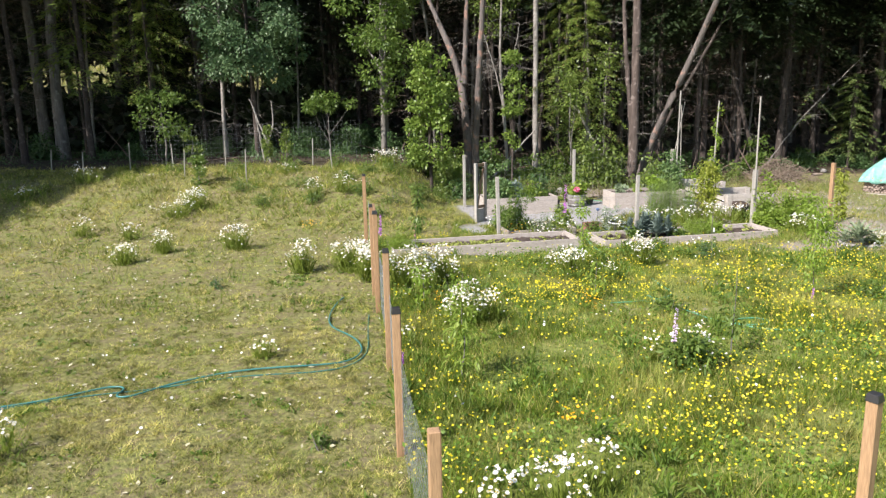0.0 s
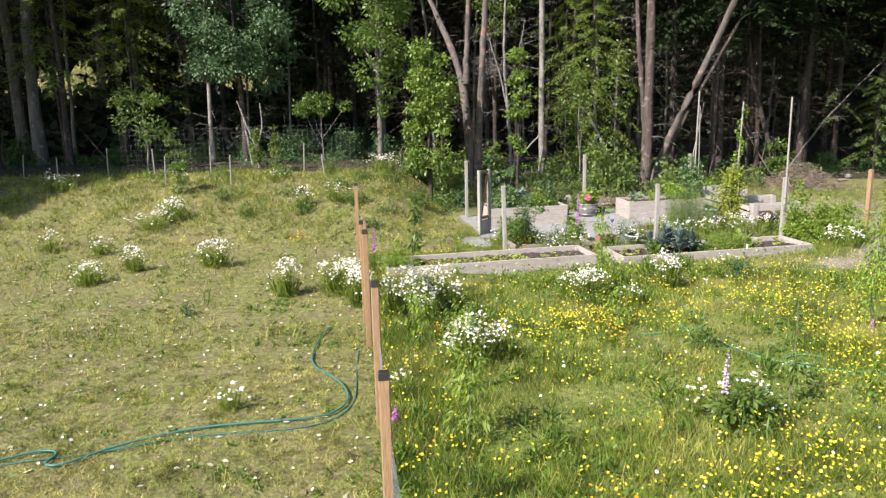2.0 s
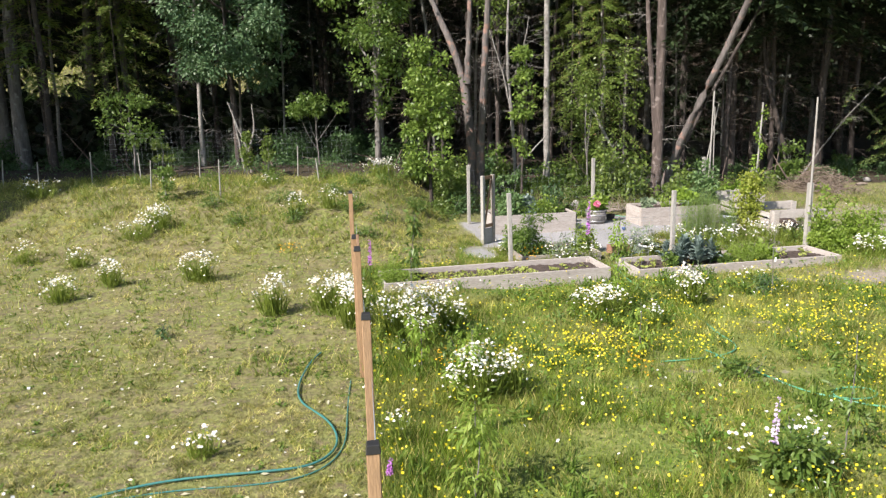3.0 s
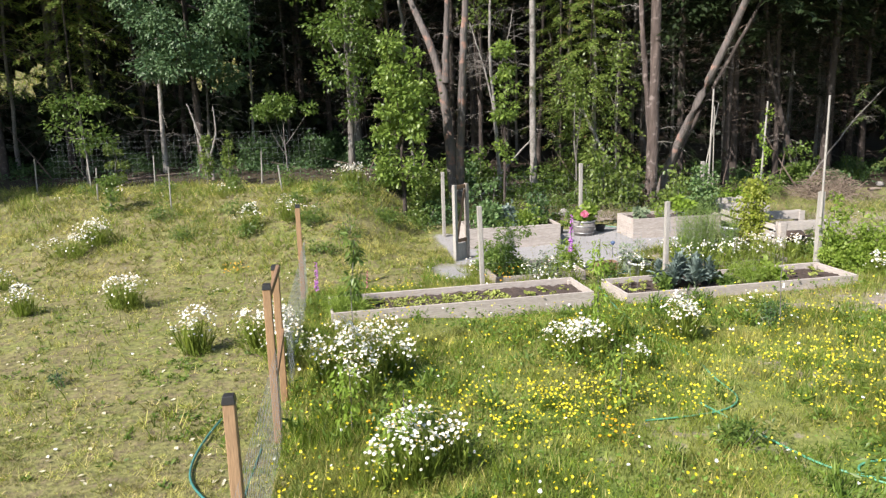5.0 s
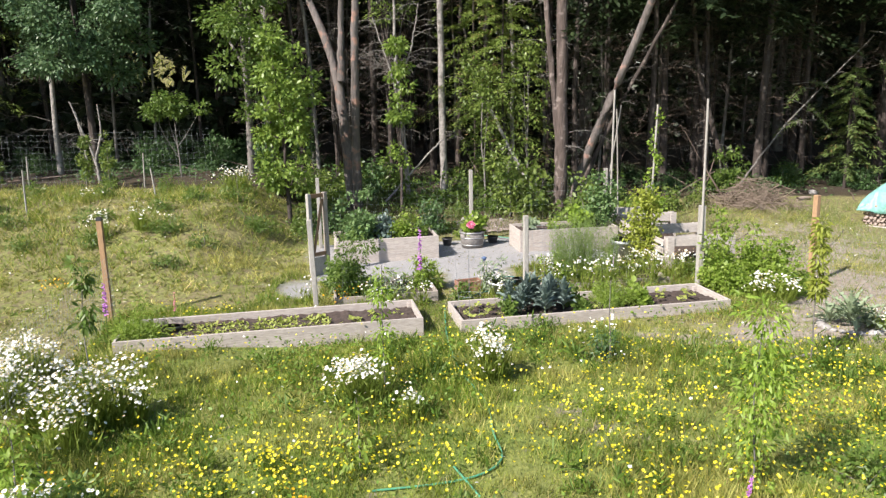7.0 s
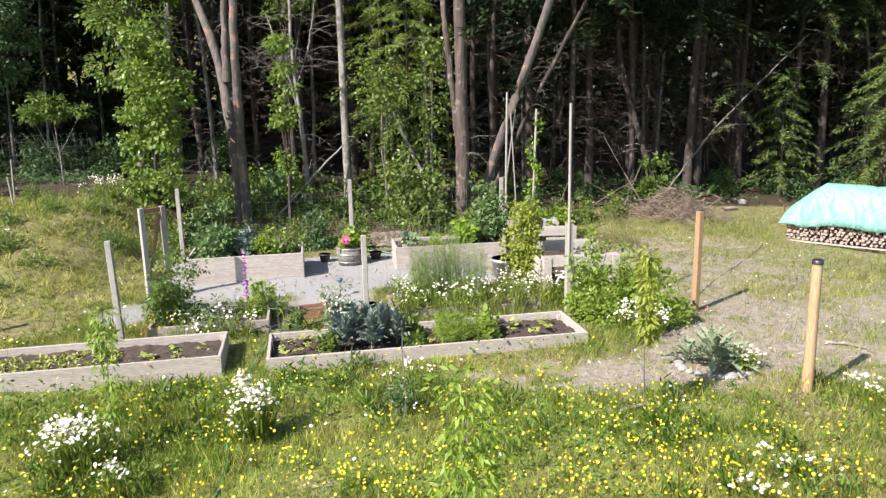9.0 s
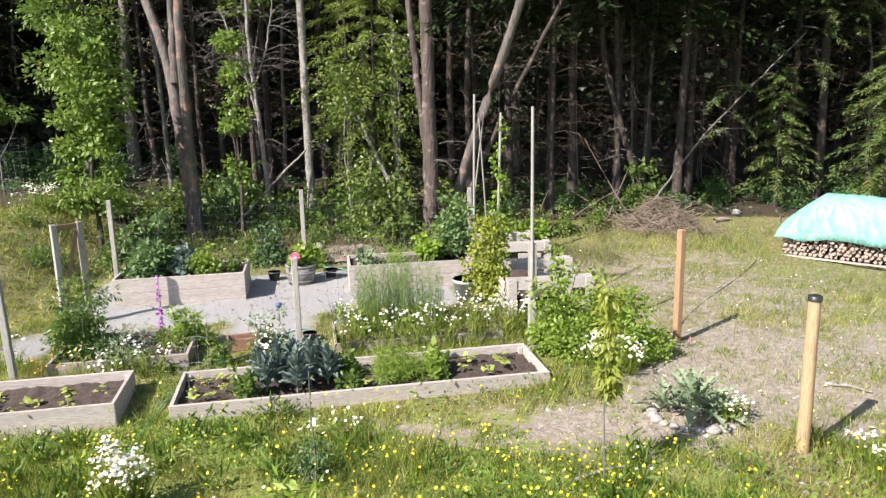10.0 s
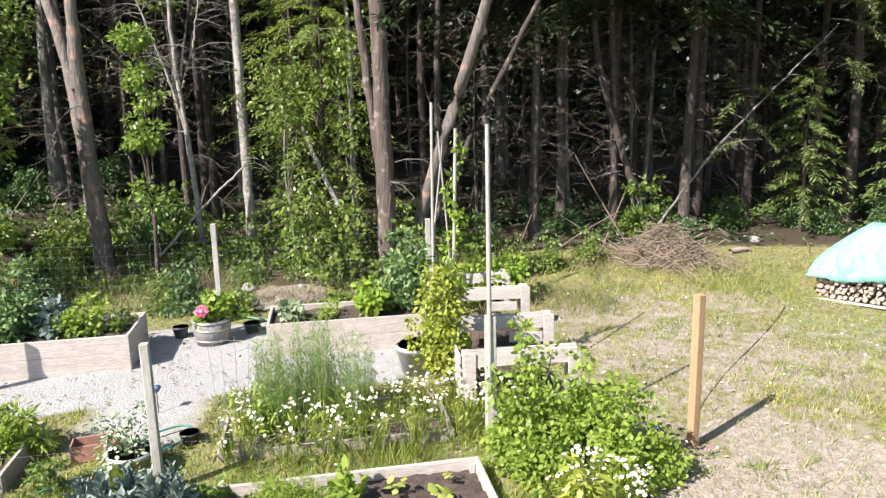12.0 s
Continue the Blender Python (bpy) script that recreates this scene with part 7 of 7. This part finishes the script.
x, y = scatter(110000, -16, -0.5, 8, 23, tufts_on_bank)
v, f = blades(x, y, on_ground(x, y), rng.uniform(0.1, 0.32, len(x)), rng.uniform(0.01, 0.02, len(x)), 0.5)
stuff("bank_grass", np_mesh("bank_grass", v, f), "meadow_blade", "longer tufted grass on the bank")


cx, cy = scatter(1500, -2.5, 11, 1, 14, lambda a, b: meadow_keep(a, b) * max(0.1, 0.35 + 0.9 * wob(a, b, 0.5, 25.0)))
m = 46
x = np.repeat(cx, m) + rng.normal(0, 1, m * len(cx)) * np.repeat(rng.uniform(0.04, 0.13, len(cx)), m)
y = np.repeat(cy, m) + rng.normal(0, 1, m * len(cx)) * np.repeat(rng.uniform(0.04, 0.13, len(cx)), m)
hh = np.repeat(rng.uniform(0.12, 0.34, len(cx)), m)
z = on_ground(x, y) + rng.uniform(0, 0.6, len(x)) * hh
v, f = leaves(np.stack([x, y, z], 1), rng.normal(0, 0.6, (len(x), 3)) + [0, 0, 0.8], hh * rng.uniform(0.35, 0.7, len(x)), 0.16)
stuff("meadow_herbs", np_mesh("meadow_herbs", v, f), "herb_leaf", "darker green herb tufts standing in the meadow", "herbs")


def clover_keep(x, y):
    return max(0.0, 0.15 + 0.9 * wob(x, y, 0.6, 15.0)) * meadow_keep(x, y)


x, y = scatter(90000, -3, 11, 1, 15, clover_keep)
z = on_ground(x, y) + rng.uniform(0.03, 0.22, len(x))
v, f = leaves(np.stack([x, y, z], 1), rng.normal(0, 1, (len(x), 3)) * [1, 1, 0.4] + [0, 0, 0.3], rng.uniform(0.03, 0.075, len(x)), 0.6)
stuff("meadow_leaves", np_mesh("meadow_leaves", v, f), "clover", "small broad leaves of meadow herbs", "herbs")


def cup_keep(x, y):
    d = -0.14 + 0.75 * wob(x, y, 0.45, 21.0) + 0.6 * wob(x, y, 1.6, 22.0) + 1.4 * blob(x, y, 2.0, 8.8, 1.7, 0.9) + 0.75 * blob(x, y, 7.0, 9.0, 2.0, 2.4) + 0.5 * blob(x, y, 5.5, 5.5, 2.2, 2.4) + 0.7 * blob(x, y, -0.9, 7.2, 0.8, 0.9) + 0.55 * blob(x, y, 0.6, 2.6, 2.4, 1.0) + 0.4 * blob(x, y, 2.8, 3.6, 2.4, 1.6)
    d += 0.45 * blob(x, y, 8.6, 12.0, 1.2, 1.6)
    return max(0.08, d) * meadow_keep(x, y)


x, y = scatter(60000, -2.4, 12, 1, 14, cup_keep)
z = on_ground(x, y)
h = rng.uniform(0.12, 0.34, len(x))
pl = Pile()
v, f, _ = discs(np.stack([x, y, z + h], 1), rng.uniform(0.011, 0.021, len(x)), 5, 0.6, 0.45)
pl.add(v, f)
stuff("buttercups", pl.mesh("buttercups", False), "buttercup", "bright yellow buttercups scattered through the meadow", "flowers")
v, f = blades(x, y, z, h, np.full(len(x), 0.004), 0.0)
stuff("buttercup_stems", np_mesh("buttercup_stems", v, f), "meadow_blade", "thin green buttercup stems", "flowers")
for cx, cy in ((1.1, 2.9), (-0.55, 7.9), (-4.6, 15.2), (2.0, 7.6), (1.1, 14.7)):
    m = 26
    pos = np.stack([rng.normal(0, 0.16, m), rng.normal(0, 0.16, m), rng.uniform(0.2, 0.42, m)], 1)
    v, f, _ = discs(pos, rng.uniform(0.014, 0.022, m), 6, 0.5, 0.4)
    e = thing("orange_flowers", cx, cy, None, 0, "small clump of orange-yellow flowers in grass", "flowers", "orange flowers")
    part("blossoms", np_mesh("blossoms", v, f), M["orange_petal"], e)
    v, f = blades(pos[:, 0], pos[:, 1], 0 * pos[:, 2], pos[:, 2], np.full(m, 0.005), 0.0)
    part("stemwork", np_mesh("stemwork", v, f), M["meadow_blade"], e)

x, y = scatter(5200, -16, 14, 1, 22, lambda a, b: (0.16 if a < fence_x(b) else 0.22 * meadow_keep(a, b) + 0.3 * rough_keep(a, b)) if seen_from_path(a, b) and gravel_at(a, b) < 0.5 else 0.0)
v, f, _ = discs(np.stack([x, y, on_ground(x, y) + np.where(x < fence_x(y), 0.035, rng.uniform(0.08, 0.3, len(x)))], 1), rng.uniform(0.012, 0.024, len(x)), 6, 0.5, 0.1)
stuff("scattered_daisies", np_mesh("scattered_daisies", v, f), "daisy", "single white daisies scattered in the grass", "flowers")
x, y = scatter(13000, -16, 14, 1, 21, lambda a, b: 0.3 if seen_from_path(a, b) and not in_beds(a, b) and (a < fence_x(b) or sand_at(a, b) > 0.4) else 0.0)
v, f = leaves(np.stack([x, y, on_ground(x, y) + 0.025], 1), rng.normal(0, 1, (len(x), 3)) * [1, 1, 0.12], rng.uniform(0.025, 0.10, len(x)), 0.55, 0.15, (0, 0, 1), 0.25)
stuff("fallen_leaves", np_mesh("fallen_leaves", v, f), "straw", "dry pale fallen leaves lying on lawn and soil", "leaves")

x, y = scatter(17000, 7, 16, 11, 22.5, lambda a, b: 0.2 + 0.5 * sand_at(a, b) if seen_from_path(a, b) and not in_beds(a, b) else 0.0)
pl = Pile()
for a, b in zip(x, y):
    r = rng.uniform(0.008, 0.024) * (2.0 if rng.random() < 0.06 else 1.0)
    q = rng.uniform(0, 6.28)
    z = ground_z(a, b)
    pts = [(a + r * math.cos(q + k * 1.57), b + r * math.sin(q + k * 1.57) * 0.8, z) for k in range(4)] + [(a, b, z + r * 0.7)]
    pl.add(pts, [(0, 1, 4), (1, 2, 4), (2, 3, 4), (3, 0, 4)])
stuff("small_stones", pl.mesh("small_stones", False), "stone", "small pale stones strewn on sandy soil", "stones")

x, y = scatter(16000, -1.4, 10.5, 21.2, 24.6, lambda a, b: max(0.0, 0.4 + 1.2 * wob(a, b, 0.9, 41.0)))
v, f = blades(x, y, on_ground(x, y), rng.uniform(0.15, 0.65, len(x)), rng.uniform(0.006, 0.013, len(x)), 0.7)
stuff("edge_stalks", np_mesh("edge_stalks", v, f), "stalk", "dry tangled stalks and grass at the wood's edge")

x, y = scatter(3000, -0.6, 8, 14.6, 20.4, lambda a, b: 0.4 * gravel_at(a, b) if not in_beds(a, b) else 0.0)
v, f = leaves(np.stack([x, y, on_ground(x, y) + 0.03], 1), rng.normal(0, 1, (len(x), 3)) * [1, 1, 0.15], rng.uniform(0.03, 0.085, len(x)), 0.5, 0.2, (0, 0, 1), 0.35)
stuff("yard_litter", np_mesh("yard_litter", v, f), "stalk", "dry brown leaves scattered on the gravel", "leaves")

# low weeds of the lawn
cx, cy = scatter(2600, -15, -0.4, 1, 16, lambda a, b: lawn_keep(a, b) * max(0.05, 0.3 + 0.8 * wob(a, b, 0.7, 51.0)))
m = 15
x = np.repeat(cx, m) + rng.normal(0, 1, m * len(cx)) * np.repeat(rng.uniform(0.02, 0.07, len(cx)), m)
y = np.repeat(cy, m) + rng.normal(0, 1, m * len(cx)) * np.repeat(rng.uniform(0.02, 0.07, len(cx)), m)
v, f = leaves(np.stack([x, y, on_ground(x, y) + 0.012], 1), rng.normal(0, 1, (len(x), 3)) * [1, 1, 0.2] + [0, 0, 0.45], rng.uniform(0.035, 0.085, len(x)), 0.4)
stuff("lawn_weeds", np_mesh("lawn_weeds", v, f), "herb_leaf", "low broad-leaved weeds in the mown lawn", "weeds")

# gravel stones
x, y = scatter(38000, -0.8, 8, 14.3, 20.6, lambda a, b: 0.75 * gravel_at(a, b) if not in_beds(a, b) else 0.0)
m = len(x)
r = rng.uniform(0.006, 0.018, m)
base = np.stack([x, y, on_ground(x, y) + r * 0.2], 1)
tet = np.array([(1, 0, -0.3), (-0.5, 0.87, -0.3), (-0.5, -0.87, -0.3), (0.1, 0.05, 0.4)])
rot = rng.uniform(0, 6.28, m)
v = np.stack([tet[None, :, 0] * np.cos(rot)[:, None] - tet[None, :, 1] * np.sin(rot)[:, None], tet[None, :, 0] * np.sin(rot)[:, None] + tet[None, :, 1] * np.cos(rot)[:, None], np.repeat(tet[None, :, 2], m, 0)], 2) * r[:, None, None] + base[:, None]
i = np.arange(m)[:, None] * 4
f = np.concatenate([i + [0, 1, 3], i + [1, 2, 3], i + [2, 0, 3]])
stuff("gravel", np_mesh("gravel", v.reshape(-1, 3), f), "gravel", "loose pale grey crushed gravel of the yard", "gravel")
